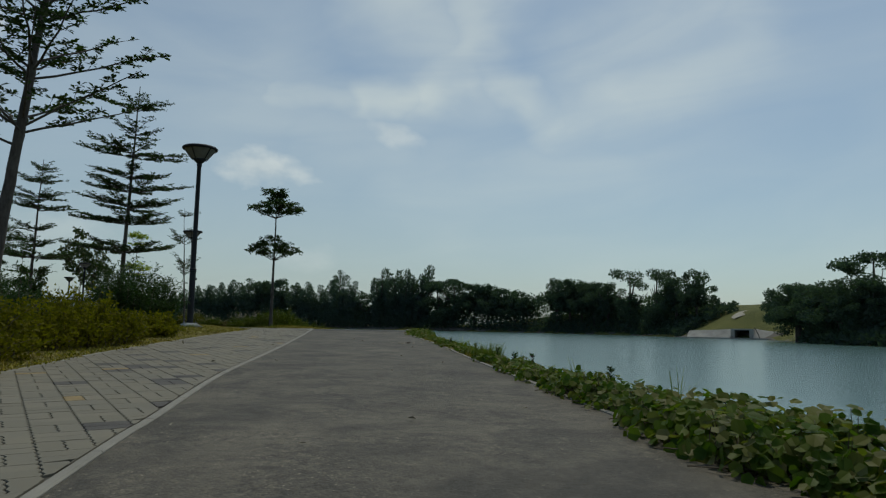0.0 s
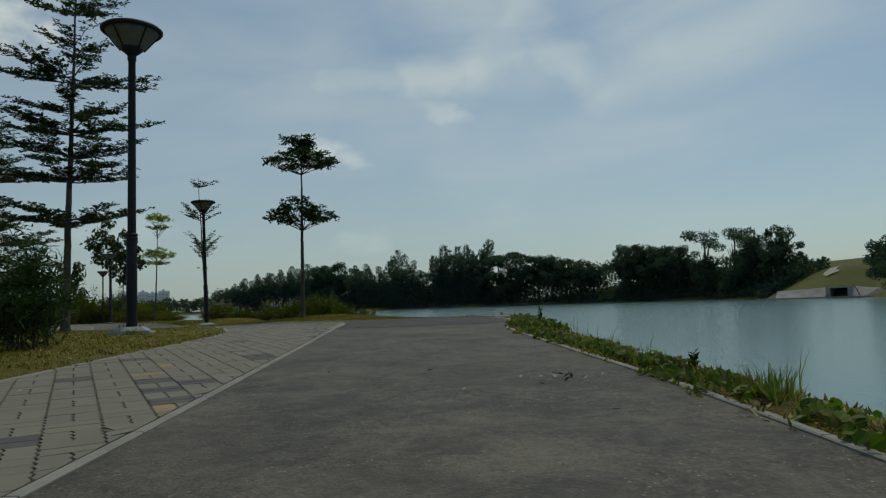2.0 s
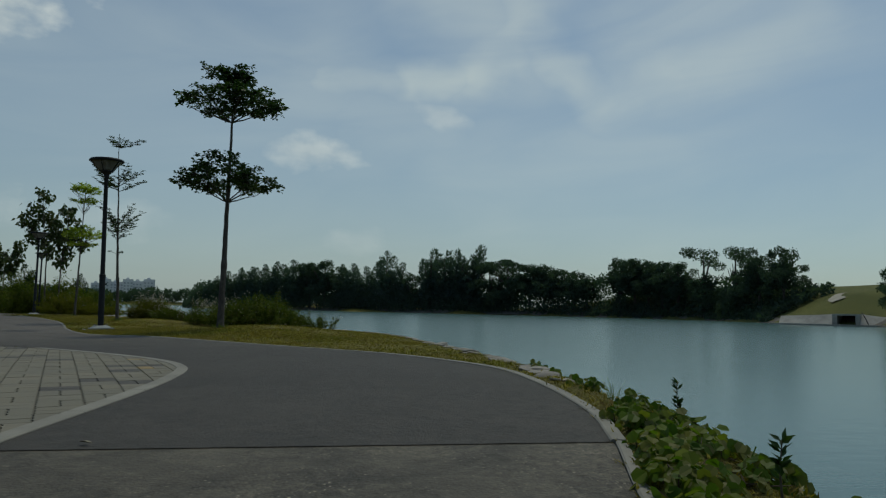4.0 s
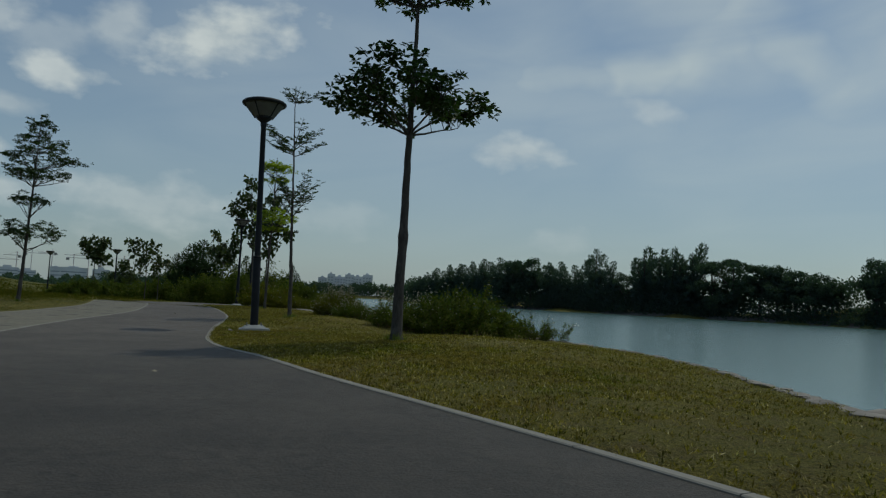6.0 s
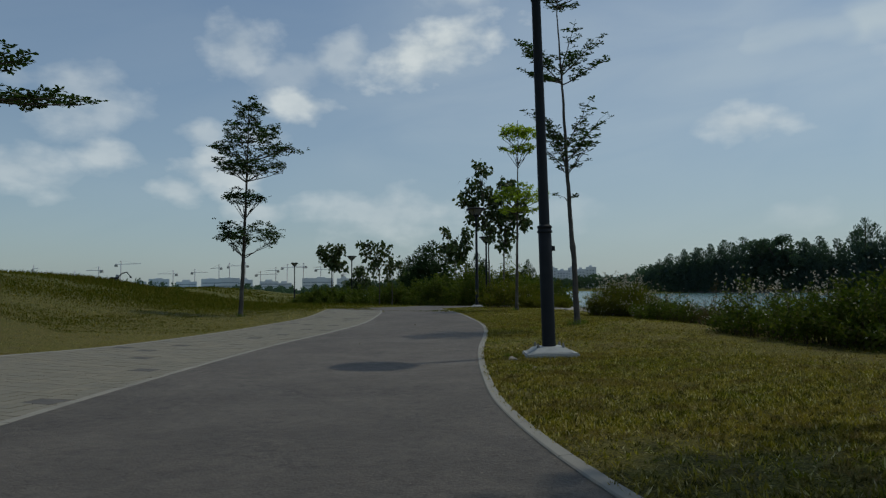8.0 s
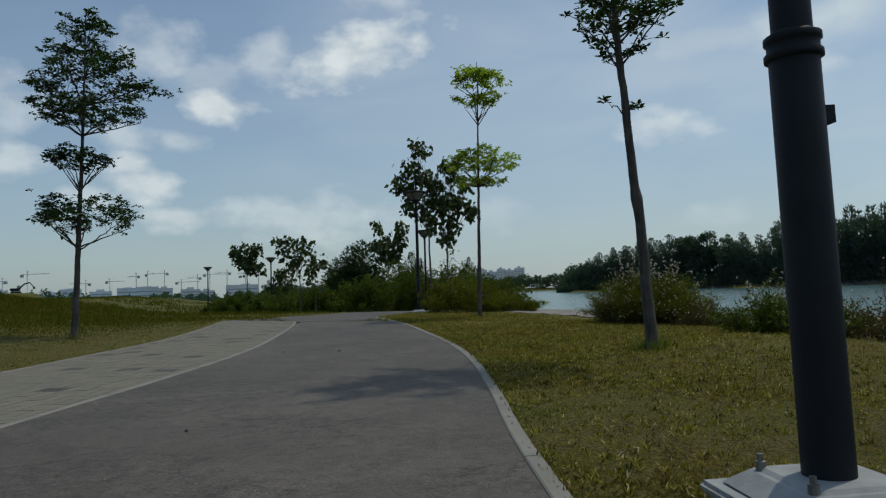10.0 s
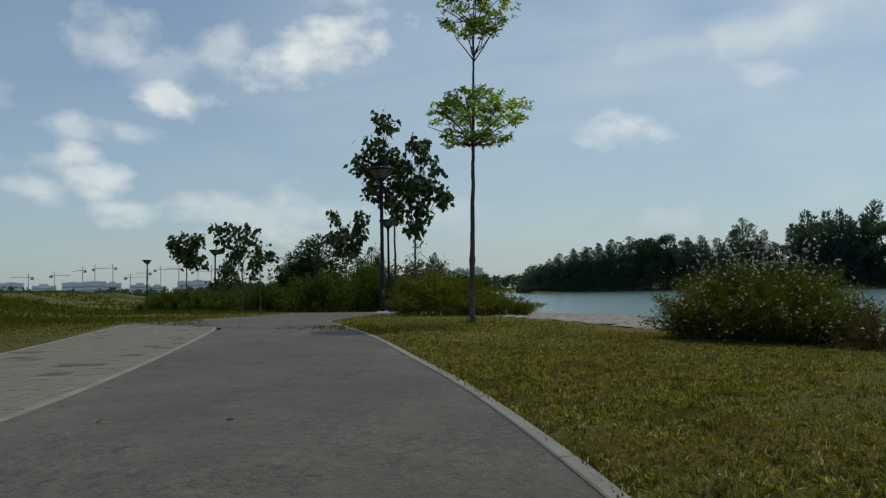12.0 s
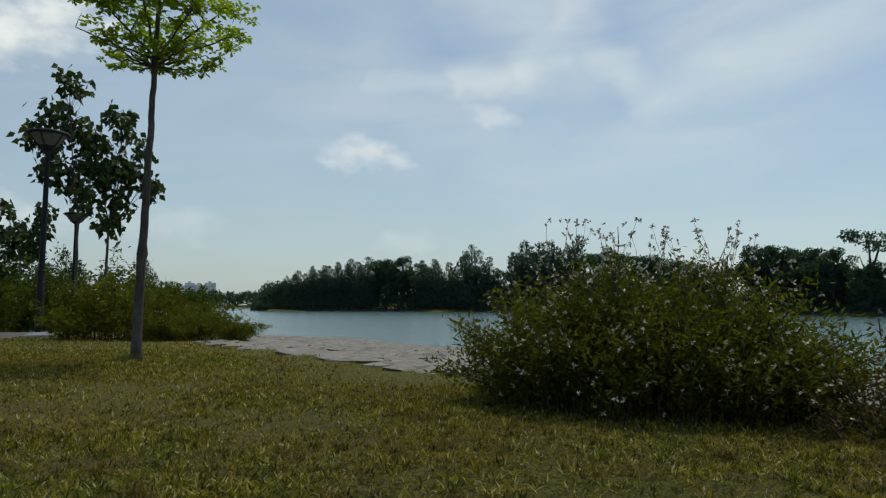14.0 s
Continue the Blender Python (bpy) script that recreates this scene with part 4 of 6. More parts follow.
tiered_tree(-16.4, 24.5, 6.7, 0.07, (0.1, 0.2),
            [(1.95, 1.02, 1.05, 1.0, 0.25, 0, 0.2), (3.35, 0.68, 0.55, 0.8, 0.05, 0, 0.5), (4.25, 1.1, 0.7, 0.9, 0.15, 0, 0.2), (4.8, 1.25, 0.85, 0.8, 0.3, 0, 0.15), (5.35, 0.95, 0.8, 0.6, 0.2, 0, 0.1), (5.95, 0.5, 0.85, 0.6, -0.1, 0, 0.1)],
            "young tree with stacked feathery storeys on open grass", 13, leaf_len=0.085, branches=8, full=True)
tiered_tree(-10.02, 31.1, 6.6, 0.06, (0.25, -0.2),
            [(3.42, 0.7, 0.16, 0.5, 0.05, 0, 0.06), (3.62, 1.02, 0.8, 1.0, 0.0, 0, 0.2), (5.42, 0.6, 0.35, 0.6, 0.1, 0, 0.5), (5.82, 0.7, 0.72, 1.1, 0, 0, 0.3)],
            "slender young tree with bright yellow-green leaf storeys", 14, leaf=LEAF_YELLOW, leaf_len=0.088, knot=1.2, branches=8, full=True)
tiered_tree(-5.6, 4.7, 8.3, 0.1, (0.15, 0.1),
            [(2.52, 1.85, 0.4, 0.8, -0.1, 0, 0.1), (3.5, 1.6, 0.35, 0.9, 0, 0, 0.1), (4.0, 1.55, 0.35, 0.9, 0, 0, 0.1), (4.6, 1.6, 0.35, 0.85, 0.05, 0, 0.1), (5.1, 1.2, 0.4, 0.7, 0, 0, 0.1), (5.85, 1.55, 0.4, 0.9, 0.05, 0, 0.1), (6.5, 0.75, 0.6, 0.6, 0.1, 0, 0.1), (7.5, 1.0, 0.4, 0.75, 0.1, 0, 0.15)],
            "tall layered tree with many flat dark storeys", 15, leaf_len=0.1, branches=9)
tiered_tree(-10.6, 12.2, 7.0, 0.09, (0.1, 0.0),
            [(2.1, 1.0, 0.3, 0.4, 0, 0, 0.1), (2.78, 2.1, 0.4, 0.9, 0.15, 0, 0.1), (3.3, 1.2, 0.4, 0.7, -0.1, 0, 0.1), (3.9, 0.9, 0.35, 0.4, 0, 0, 0.1), (4.85, 1.5, 0.35, 0.8, 0, 0, 0.1), (5.3, 1.2, 0.35, 0.8, 0, 0, 0.1), (6.0, 1.0, 0.4, 0.7, -0.1, 0, 0.1), (6.5, 0.55, 0.35, 0.5, 0, 0, 0.1)],
            "tall layered tree with a wide flat lowest storey", 16, leaf_len=0.09, branches=9)
tiered_tree(-4.2, -10.6, 7.2, 0.1, (0.62, 0.1),
            [(3.1, 1.5, 1.1, 0.4, 0.1, 0, 0.5), (3.9, 1.45, 0.9, 0.5, 0.1, 0, 0.5), (4.7, 1.45, 0.9, 0.6, 0.1, 0, 0.4), (5.7, 1.5, 0.8, 0.6, 0, 0, 0.4), (6.6, 1.0, 0.6, 0.6, 0, 0, 0.3)],
            "leaning tree with long bare limbs and sparse leaves", 17, leaf_len=0.095, branches=8)


def clump_tree(x, y, h, label, seed, clumps, leaf=LEAF_HEART, leaf_len=0.17, count=60, r0=0.06, lean=(0, 0), bark=BARK_PALE, group="heart-leaved young trees"):
    """A young tree with several upright limbs and loose clumps of large leaves.
    clumps: x, y, z, radius, all against the foot."""
    rs = np.random.RandomState(seed)
    ob = empty("heart_leaf_tree", x, y, hz(x, y) - 0.03, label, "tree", group)
    low = min(c[2] - c[3] for c in clumps)
    zs = np.linspace(0, low + 0.3, 14)
    tp = np.stack([lean[0] * zs / h + rs.normal(0, 0.008, 14), lean[1] * zs / h + rs.normal(0, 0.008, 14), zs], 1)
    V, F = tube(tp, np.linspace(r0, r0 * 0.6, 14), 10)
    child("trunk", fast_mesh("trunk", V, F, bark, True), ob)
    wood, C = [], []
    for cx, cy, cz, cr in clumps:
        t = np.linspace(0, 1, 8)[:, None]
        cz = cz * 1.025
        end = np.array([cx, cy, cz + cr * 0.6])
        midp = (tp[-1] + end) / 2 + np.array([cx * 0.2, cy * 0.2, -0.1])
        pts = (1 - t) ** 2 * tp[-1] + 2 * t * (1 - t) * midp + t ** 2 * end + rs.normal(0, 0.015, (8, 3))
        limb = [tube(pts, np.linspace(r0 * 0.45, 0.006, 8), 6)]
        cr = cr * 1.12
        # each clump breaks into a few loose bunches
        m = max(3, int(round(9 * cr)))
        heart = rnd_dirs(rs, m) * (rs.uniform(0.15, 1.0, (m, 1)) ** 0.5) * cr * np.array([0.72, 0.72, 0.95]) + np.array([cx, cy, cz])
        n = int(0.62 * count * (cr / 0.5) ** 2)
        q = heart[rs.randint(m, size=n)] + rs.normal(0, 0.3, (n, 3)) * cr * np.array([0.75, 0.75, 0.8])
        C.append(q)
        for k in range(0, n, 9):
            j = rs.randint(3, 8)
            limb.append(tube(np.array([pts[j], (pts[j] + q[k]) / 2 + rs.normal(0, 0.03, 3), q[k]]), (0.007, 0.005, 0.003), 4))
        wood.append(join(limb))
    C = np.concatenate(C)
    D = rnd_dirs(rs, len(C)) * np.array([1, 1, 0.5]) + np.array([0, 0, -0.75])
    Nn = rnd_dirs(rs, len(C)) + np.array([0, 0, 0.5])
    for V, F in wood:
        child("branch", fast_mesh("branch", V, F, bark, True), ob)
    V, F = leaves(C, D, Nn, 1.75 * leaf_len * rs.uniform(0.65, 1.2, len(C)), 1.75 * leaf_len * 0.72, broad=0.38)
    tagged(child("crown", fast_mesh("crown", V, F, leaf), ob), kind="stuff")
    return ob


clump_tree(-17.0, 46.6, 8.0, "leafy young tree with a tall loose crown beside the lamp", 21,
           [(-1.2, 0, 5.7, 0.8), (-1.0, 0.3, 6.9, 0.75), (-0.5, -0.2, 7.9, 0.65), (-0.2, 0.4, 6.3, 0.85), (-1.6, 0.1, 6.4, 0.55), (-0.3, 0, 5.1, 0.75), (0.2, 0, 4.3, 0.5)], count=90, lean=(-0.2, 0))
clump_tree(-16.45, 47.4, 7.4, "leafy young tree with two rising crown lobes", 22,
           [(0.2, 0, 4.9, 0.9), (0.8, 0.2, 5.9, 0.75), (0.5, -0.3, 7.1, 0.62), (0.0, 0.3, 4.0, 0.65), (1.2, 0, 5.0, 0.55), (-0.3, 0, 5.7, 0.7), (0.6, 0, 7.4, 0.3)], count=95, lean=(0.1, 0))
clump_tree(-24.8, 59.0, 5.8, "small open-crowned tree above the hedge", 23,
           [(0, 0, 5.0, 0.9), (0.9, 0, 5.9, 0.65), (-0.8, 0, 6.1, 0.5), (-1.1, 0.2, 4.8, 0.6), (0.6, 0, 4.1, 0.6), (1.2, 0, 5.0, 0.35), (-0.3, 0, 3.9, 0.5)], count=80, leaf_len=0.2)
clump_tree(-38.0, 61.0, 5.2, "small round-crowned young tree by the far lamp", 24,
           [(0, 0, 4.7, 0.95), (-0.9, 0, 4.4, 0.75), (0.9, 0, 5.1, 0.65), (0.3, 0, 3.9, 0.65), (-1.0, 0, 5.2, 0.45), (1.2, 0, 3.6, 0.5)], count=90, leaf_len=0.2)
clump_tree(-24.9, 47.2, 4.0, "thin young tree with spreading leaf clumps", 25,
           [(-1.0, 0, 3.9, 0.55), (-0.2, 0, 3.6, 0.65), (0.4, 0, 2.9, 0.6), (-0.4, 0, 2.6, 0.55), (0.5, 0, 3.9, 0.4), (-1.2, 0, 3.3, 0.4)], count=80, leaf_len=0.16, r0=0.04)
clump_tree(-24.2, 47.6, 3.1, "small thin tree with drooping leaves", 26,
           [(0, 0, 3.1, 0.5), (0.4, 0, 2.5, 0.5), (-0.3, 0, 2.2, 0.45)], count=80, leaf_len=0.15, r0=0.035)
clump_tree(-42.0, 72.0, 4.4, "low bushy young tree behind the lamp", 27,
           [(0, 0, 2.6, 1.1), (0.9, 0, 2.3, 0.8), (-0.8, 0, 2.0, 0.8), (0.2, 0, 3.4, 0.6)], count=70, leaf_len=0.22)

# ---- shrubs ----


def shrub(name, x, y, rx, ry, h, label, seed, count, leaf, leaf_len, leaf_w, stems=60, turn=0.0, flowers=0, wispy=0.15, category="shrub", group="", droop=0.0, top=0.55, seeds=0):
    """A many-stemmed shrub: stems rise and spread from the foot, leaves sit along them."""
    rs = np.random.RandomState(seed)
    ob = empty(name, x, y, hz(x, y) - 0.02, label, category, group, turn)
    wood, C, tipdirs, tips = [], [], [], []
    for k in range(stems):
        a, q = rs.uniform(0, 6.283), math.sqrt(rs.uniform(0.0, 1.0))
        fx, fy = rx * 0.75 * q * math.cos(a), ry * 0.75 * q * math.sin(a)
        wisp = rs.uniform() < 0.15
        reach = rs.uniform(0.7, 1.12) * (1 + (wispy * 2 if wisp else 0))
        dome = math.sqrt(max(0.05, 1 - 0.85 * q ** 2.4))
        end = np.array([fx * 1.35 + rs.normal(0, 0.1) * rx, fy * 1.35 + rs.normal(0, 0.1) * ry, h * dome * reach * rs.uniform(1 - top, 1.0)])
        t = np.linspace(0, 1, 7)[:, None]
        p0 = np.array([fx, fy, 0.0])
        mid = np.array([fx * 1.02, fy * 1.02, end[2] * 0.7])
        pts = (1 - t) ** 2 * p0 + 2 * t * (1 - t) * mid + t ** 2 * end + rs.normal(0, 0.012, (7, 3))
        pts[:, 2] += hz_local(x, y, turn, pts) - hz(x, y)
        wood.append(tube(pts, np.linspace(0.008, 0.002, 7), 4))
        n = int(count / stems)
        s = rs.uniform(0.1, 0.72 if wisp else 1.0, n) ** 0.75
        i = np.minimum((s * 6).astype(int), 5)
        f = (s * 6 - i)[:, None]
        on = pts[i] * (1 - f) + pts[i + 1] * f
        C.append(on + rs.normal(0, 0.05, (n, 3)) * (0.35 + h) * (1.15 - 0.6 * s)[:, None])
        if wisp:
            tips += [pts[-1] + rs.normal(0, 0.012, 3), pts[-2] + rs.normal(0, 0.02, 3)]
    for k in range(seeds):
        a, q = rs.uniform(0, 6.283), 0.5 * math.sqrt(rs.uniform())
        p0 = np.array([rx * q * math.cos(a), ry * q * math.sin(a), h * 0.62])
        end = p0 + np.array([rs.normal(0, 0.12), rs.normal(0, 0.12), h * rs.uniform(0.25, 0.6)])
        pts = arc(p0, end, 0.0, 6) + np.cumsum(rs.normal(0, 0.014, (6, 3)), 0)
        wood.append(tube(pts, np.linspace(0.0024, 0.001, 6), 4))
        tips += [pts[-1], pts[-1] + rs.normal(0, 0.02, 3), pts[-2] + rs.normal(0, 0.03, 3), pts[-2] + rs.normal(0, 0.045, 3), pts[-3] + rs.normal(0, 0.05, 3)]
    C = np.concatenate(C)
    D = rnd_dirs(rs, len(C)) * np.array([1, 1, 0.8]) + np.array([0, 0, 0.35 - droop])
    Nn = rnd_dirs(rs, len(C)) + np.array([0, 0, 0.6])
    V, F = join(wood)
    tagged(child("stem_mass", fast_mesh("stem_mass", V, F, STEM, True), ob), kind="stuff")
    V, F = leaves(C, D, Nn, leaf_len * rs.uniform(0.6, 1.3, len(C)), leaf_w, broad=0.45)
    tagged(child("foliage", fast_mesh("foliage", V, F, leaf), ob), kind="stuff")
    if flowers:
        c = C[rs.choice(len(C), flowers * 3)]
        r = np.linalg.norm(c / np.array([rx, ry, h]), axis=1)
        c = c[np.argsort(-r)[:flowers]] + rs.normal(0, 0.01, (flowers, 3)) + np.array([0, 0, 0.012])
        c = np.concatenate([c] + ([np.array(tips)] if tips else []))
        q = np.repeat(c, 5, 0)
        V, F = leaves(q, rnd_dirs(rs, len(q)) + np.array([0, 0, 0.2]), rnd_dirs(rs, len(q)) + np.array([0, 0, 0.8]), 0.023 * rs.uniform(0.6, 1.3, len(q)), 0.015)
        tagged(child("blossom", fast_mesh("blossom", V, F, PETAL), ob, "small white daisy-like flowers"), kind="stuff")
    return ob


def hz_local(x, y, turn, pts):
    c, s = math.cos(radians(turn)), math.sin(radians(turn))
    return height(x + c * pts[:1, 0] - s * pts[:1, 1], y + s * pts[:1, 0] + c * pts[:1, 1])


shrub("flowering_shrub", -5.7, 27.2, 1.3, 0.75, 0.98, "wide flowering shrub with small white blossoms at the bank edge", 31, 46000, LEAF_BUSH, 0.046, 0.0155, 440, -35, 620, 0.12, top=0.45, seeds=60)
shrub("flowering_shrub", -1.5, 19.5, 0.95, 0.7, 0.85, "rounded green shrub joining the bank plants", 42, 5000, LEAF_BANK, 0.08, 0.03, 110, -40, 30, 0.3, top=0.42, seeds=20)
shrub("dry_shrub", -3.3, 23.2, 0.8, 0.45, 0.4, "low half-dry shrub at the top of the stones", 43, 2200, LEAF_DRY, 0.05, 0.018, 70, -40, 30, 0.35)
shrub("flowering_shrub", -0.3, 18.2, 1.85, 0.9, 1.06, "dense green shrub at the edge of the river bank", 32, 15000, LEAF_BANK, 0.085, 0.034, 190, -40, 60, 0.3, top=0.45)
shrub("flowering_shrub", -2.3, 20.5, 0.95, 0.7, 0.76, "loose green shrub among the bank plants", 33, 3600, LEAF_BANK, 0.08, 0.03, 120, -40, 40, 0.35, seeds=40)
shrub("flowering_shrub", -4.0, 22.6, 0.95, 0.5, 0.5, "low spreading shrub with pale seed heads", 34, 6000, LEAF_BANK, 0.06, 0.02, 130, -40, 50, 0.35, top=0.4, seeds=14)
shrub("flowering_shrub", -3.1, 22.2, 0.7, 0.4, 0.5, "low thin shrub between the larger bank plants", 41, 1800, LEAF_DRY, 0.05, 0.016, 60, -40, 30, 0.5)
shrub("flowering_shrub", 1.6, 18.4, 0.8, 0.5, 0.5, "sparse low shrub leaning over the bank", 35, 2600, LEAF_BANK, 0.06, 0.02, 50, 0, 20, 0.4)
shrub("dry_shrub", -4.75, 26.1, 0.6, 0.4, 0.42, "sparse low half-dry brown shrub on the stones", 36, 2400, LEAF_DRY, 0.045, 0.016, 70, -40, 40, 0.4)
shrub("flowering_shrub", -12.8, 38.8, 1.8, 1.6, 1.42, "rounded shrub with reddish seed heads beside the path", 37, 13000, LEAF_BUSH, 0.11, 0.04, 150, 20, 90, 0.25, top=0.42)
shrub("flowering_shrub", -11.1, 38.0, 1.4, 0.9, 0.8, "low grassy shrub running down to the stones", 38, 9000, LEAF_BUSH, 0.12, 0.022, 120, 20, 40, 0.3)
for k, (sx, sy, sr, sh, words) in enumerate([(-15.2, 50.5, 2.3, 2.1, "tall tangled shrub behind the lamp"), (-19.5, 54.0, 3.2, 3.6, "tall tangled shrub behind the bend of the path"),
                                             (-18.3, 57.5, 2.6, 3.0, "tall tangled shrub rising over the hedge"), (-23.5, 57.0, 3.0, 3.5, "tall tangled shrub rising over the hedge")]):
    shrub("wild_shrub", sx, sy, sr, 1.9, sh, words, 39 + 2 * k, 9500, LEAF_BANK, 0.2, 0.085, 110, 0, 0, 0.2, group="hedge line beyond the path", top=0.38)
for k, (sx, sy, sr, sh) in enumerate([(-22.5, 51.8, 2.6, 2.5), (-26.5, 54.0, 2.8, 2.5), (-30.0, 56.0, 2.6, 2.2), (-33.2, 58.5, 2.6, 2.1), (-36.6, 60.0, 2.4, 2.0), (-40.5, 63.5, 2.2, 2.4), (-44.5, 66.5, 2.2, 1.5)]):
    shrub("wild_shrub", sx, sy, sr, 1.5, sh, "dark overgrown shrub in the hedge line beyond the path", 50 + k, 7500, LEAF_BANK, 0.18, 0.075, 80, 35, 0, 0.2, group="hedge line beyond the path", top=0.38)
shrub("golden_hedge", -3.95, -12.9, 0.85, 1.8, 1.0, "low golden-green clipped hedge bush beside the pavers", 61, 17000, LEAF_HEDGE, 0.055, 0.034, 200, -12, 0, 0.1, "hedge", "golden hedge by the pavers")
shrub("golden_hedge", -3.3, -9.4, 0.7, 1.5, 0.85, "low golden-green clipped hedge bush beside the pavers", 62, 14000, LEAF_HEDGE, 0.055, 0.034, 190, -14, 0, 0.1, "hedge", "golden hedge by the pavers")
shrub("golden_hedge", -2.8, -6.6, 0.45, 0.9, 0.5, "end bush of the golden-green hedge", 63, 9000, LEAF_HEDGE, 0.05, 0.03, 130, -14, 0, 0.1, "hedge", "golden hedge by the pavers")
shrub("dark_shrub", -3.75, -3.4, 1.1, 1.1, 1.75, "dark green feathery shrub behind the hedge", 64, 14000, LEAF_SHRUB, 0.12, 0.022, 110, 0, 0, 0.15, droop=0.2)
shrub("dark_shrub", -5.6, -6.2, 1.0, 1.2, 1.35, "loose dark shrub behind the hedge", 65, 4500, LEAF_SHRUB, 0.08, 0.035, 80, 0, 0, 0.3)
shrub("dark_shrub", -6.6, -8.6, 1.0, 1.2, 1.45, "loose dark shrub behind the hedge", 66, 4500, LEAF_SHRUB, 0.08, 0.035, 80, 0, 0, 0.3)
shrub("dark_shrub", -7.4, 0.6, 1.3, 1.2, 1.1, "spreading dark shrub on the grass by the junction", 67, 4500, LEAF_SHRUB, 0.09, 0.035, 80, 0, 0, 0.2)
shrub("dark_shrub", -9.5, 4.2, 1.4, 1.2, 1.2, "spreading dark shrub on the grass by the junction", 68, 4500, LEAF_SHRUB, 0.09, 0.035, 80, 0, 0, 0.2)

# ---- creeping vine and bank grass ----


def bank_strip(rs, n, y0, y1, lo, hi):
    """Random places between the path's edge and the water, lo to hi across."""
    ys = rs.uniform(y0, y1, n)
    k = curve_pts(chain(KERB_OLD, KERB_NEW)[:14], 0.2)
    b = curve_pts(BANK[:12], 0.2)
    kx = np.interp(ys, k[:, 1], k[:, 0])
    bx = np.interp(ys, b[:, 1], b[:, 0])
    u = rs.uniform(lo, hi, n)
    return kx + (bx + 0.35 - kx) * u, ys


def make_vine():
    """Creeping vine in separate cushions: leaves sit on low domes, with dark gaps and bare runners between."""
    rs = np.random.RandomState(71)
    ob = empty("beach_vine", 2.2, -12, 0, "dense creeping vine with rounded green leaves spilling over the path edge", "vine")
    o = np.array([2.2, -12, 0])
    stretches = [(-20.5, -16.6, 190, -0.13, 0.7, 0.2, 0.06), (-16.6, -14.6, 56, 0.05, 0.55, 0.14, 0.056), (-14.6, -12.4, 46, 0.06, 0.5, 0.1, 0.052), (-12.4, -9.0, 36, 0.08, 0.45, 0.06, 0.05),
                 (-9.0, -4.0, 36, 0.04, 0.4, 0.045, 0.045), (-4.0, -1.0, 46, 0.1, 0.8, 0.07, 0.05), (-1.0, 2.0, 24, 0.35, 1.05, 0.06, 0.05)]
    for y0, y1, n, lo, hi, tall, size in stretches:
        cx, cy = bank_strip(rs, n, y0, y1, lo, hi)
        C, Nn, w = [], [], []
        for x, y in zip(cx, cy):
            r, h = rs.uniform(0.08, 0.22) * (0.5 + tall * 2.6), tall * rs.uniform(0.3, 1.3)
            k = int(rs.uniform(22, 44))
            d = rnd_dirs(rs, k)
            d[:, 2] = np.abs(d[:, 2])
            p = np.array([x, y, 0]) + d * np.array([r, r, h]) * rs.uniform(0.75, 1.1, (k, 1))
            p[:, 2] += height(p[:, 0], p[:, 1]) + 0.012
            C.append(p)
            Nn.append(d + np.array([-0.15, -0.35, 0.35]) + rs.normal(0, 0.45, (k, 3)))
            foot = np.array([x, y, hz(x, y)])
            for e in p[::7]:
                w.append(tube(np.array([foot, (foot + e) / 2 + rs.normal(0, 0.02, 3), e]), (0.004, 0.003, 0.002), 4))
            if tall < 0.12 or rs.uniform() < 0.5:
                continue
            a = rs.uniform(0, 6.283)
            q = np.stack([x + np.cos(a) * np.linspace(0, 0.25, 6) + rs.normal(0, 0.02, 6), y + np.sin(a) * np.linspace(0, 0.25, 6) + rs.normal(0, 0.02, 6)], 1)
            w.append(tube(np.column_stack([q, height(q[:, 0], q[:, 1]) + 0.018 + 0.02 * rs.uniform(size=6)]), 0.0035, 4))
        C, Nn = np.concatenate(C) - o, unit(np.concatenate(Nn))
        D = unit(rnd_dirs(rs, len(C)) + np.array([0, 0, -0.2]))
        S = unit(np.cross(D, Nn))
        D = np.cross(Nn, S)
        L1 = (size * rs.uniform(0.6, 1.35, len(C)))[:, None]
        W = L1 * 0.47
        # two-lobed rounded blade, folded along its middle
        pts = [C, C + D * L1 * 0.28 + S * W + Nn * W * 0.22, C + D * L1 * 0.82 + S * W * 0.8 + Nn * W * 0.22, C + D * L1 * 0.95,
               C + D * L1 * 0.82 - S * W * 0.8 + Nn * W * 0.22, C + D * L1 * 0.28 - S * W + Nn * W * 0.22]
        V = np.stack(pts, 1).reshape(-1, 3)
        F = np.arange(len(V)).reshape(-1, 6)
        F = np.concatenate([F[:, [0, 1, 2, 3]], F[:, [0, 3, 4, 5]]])
        tagged(child("vine_foliage", fast_mesh("vine_foliage", V, F, LEAF_VINE), ob), kind="stuff")
        V, F = join(w)
        tagged(child("stem_mass", fast_mesh("stem_mass", V - o, F, STEM), ob), kind="stuff")


make_vine()


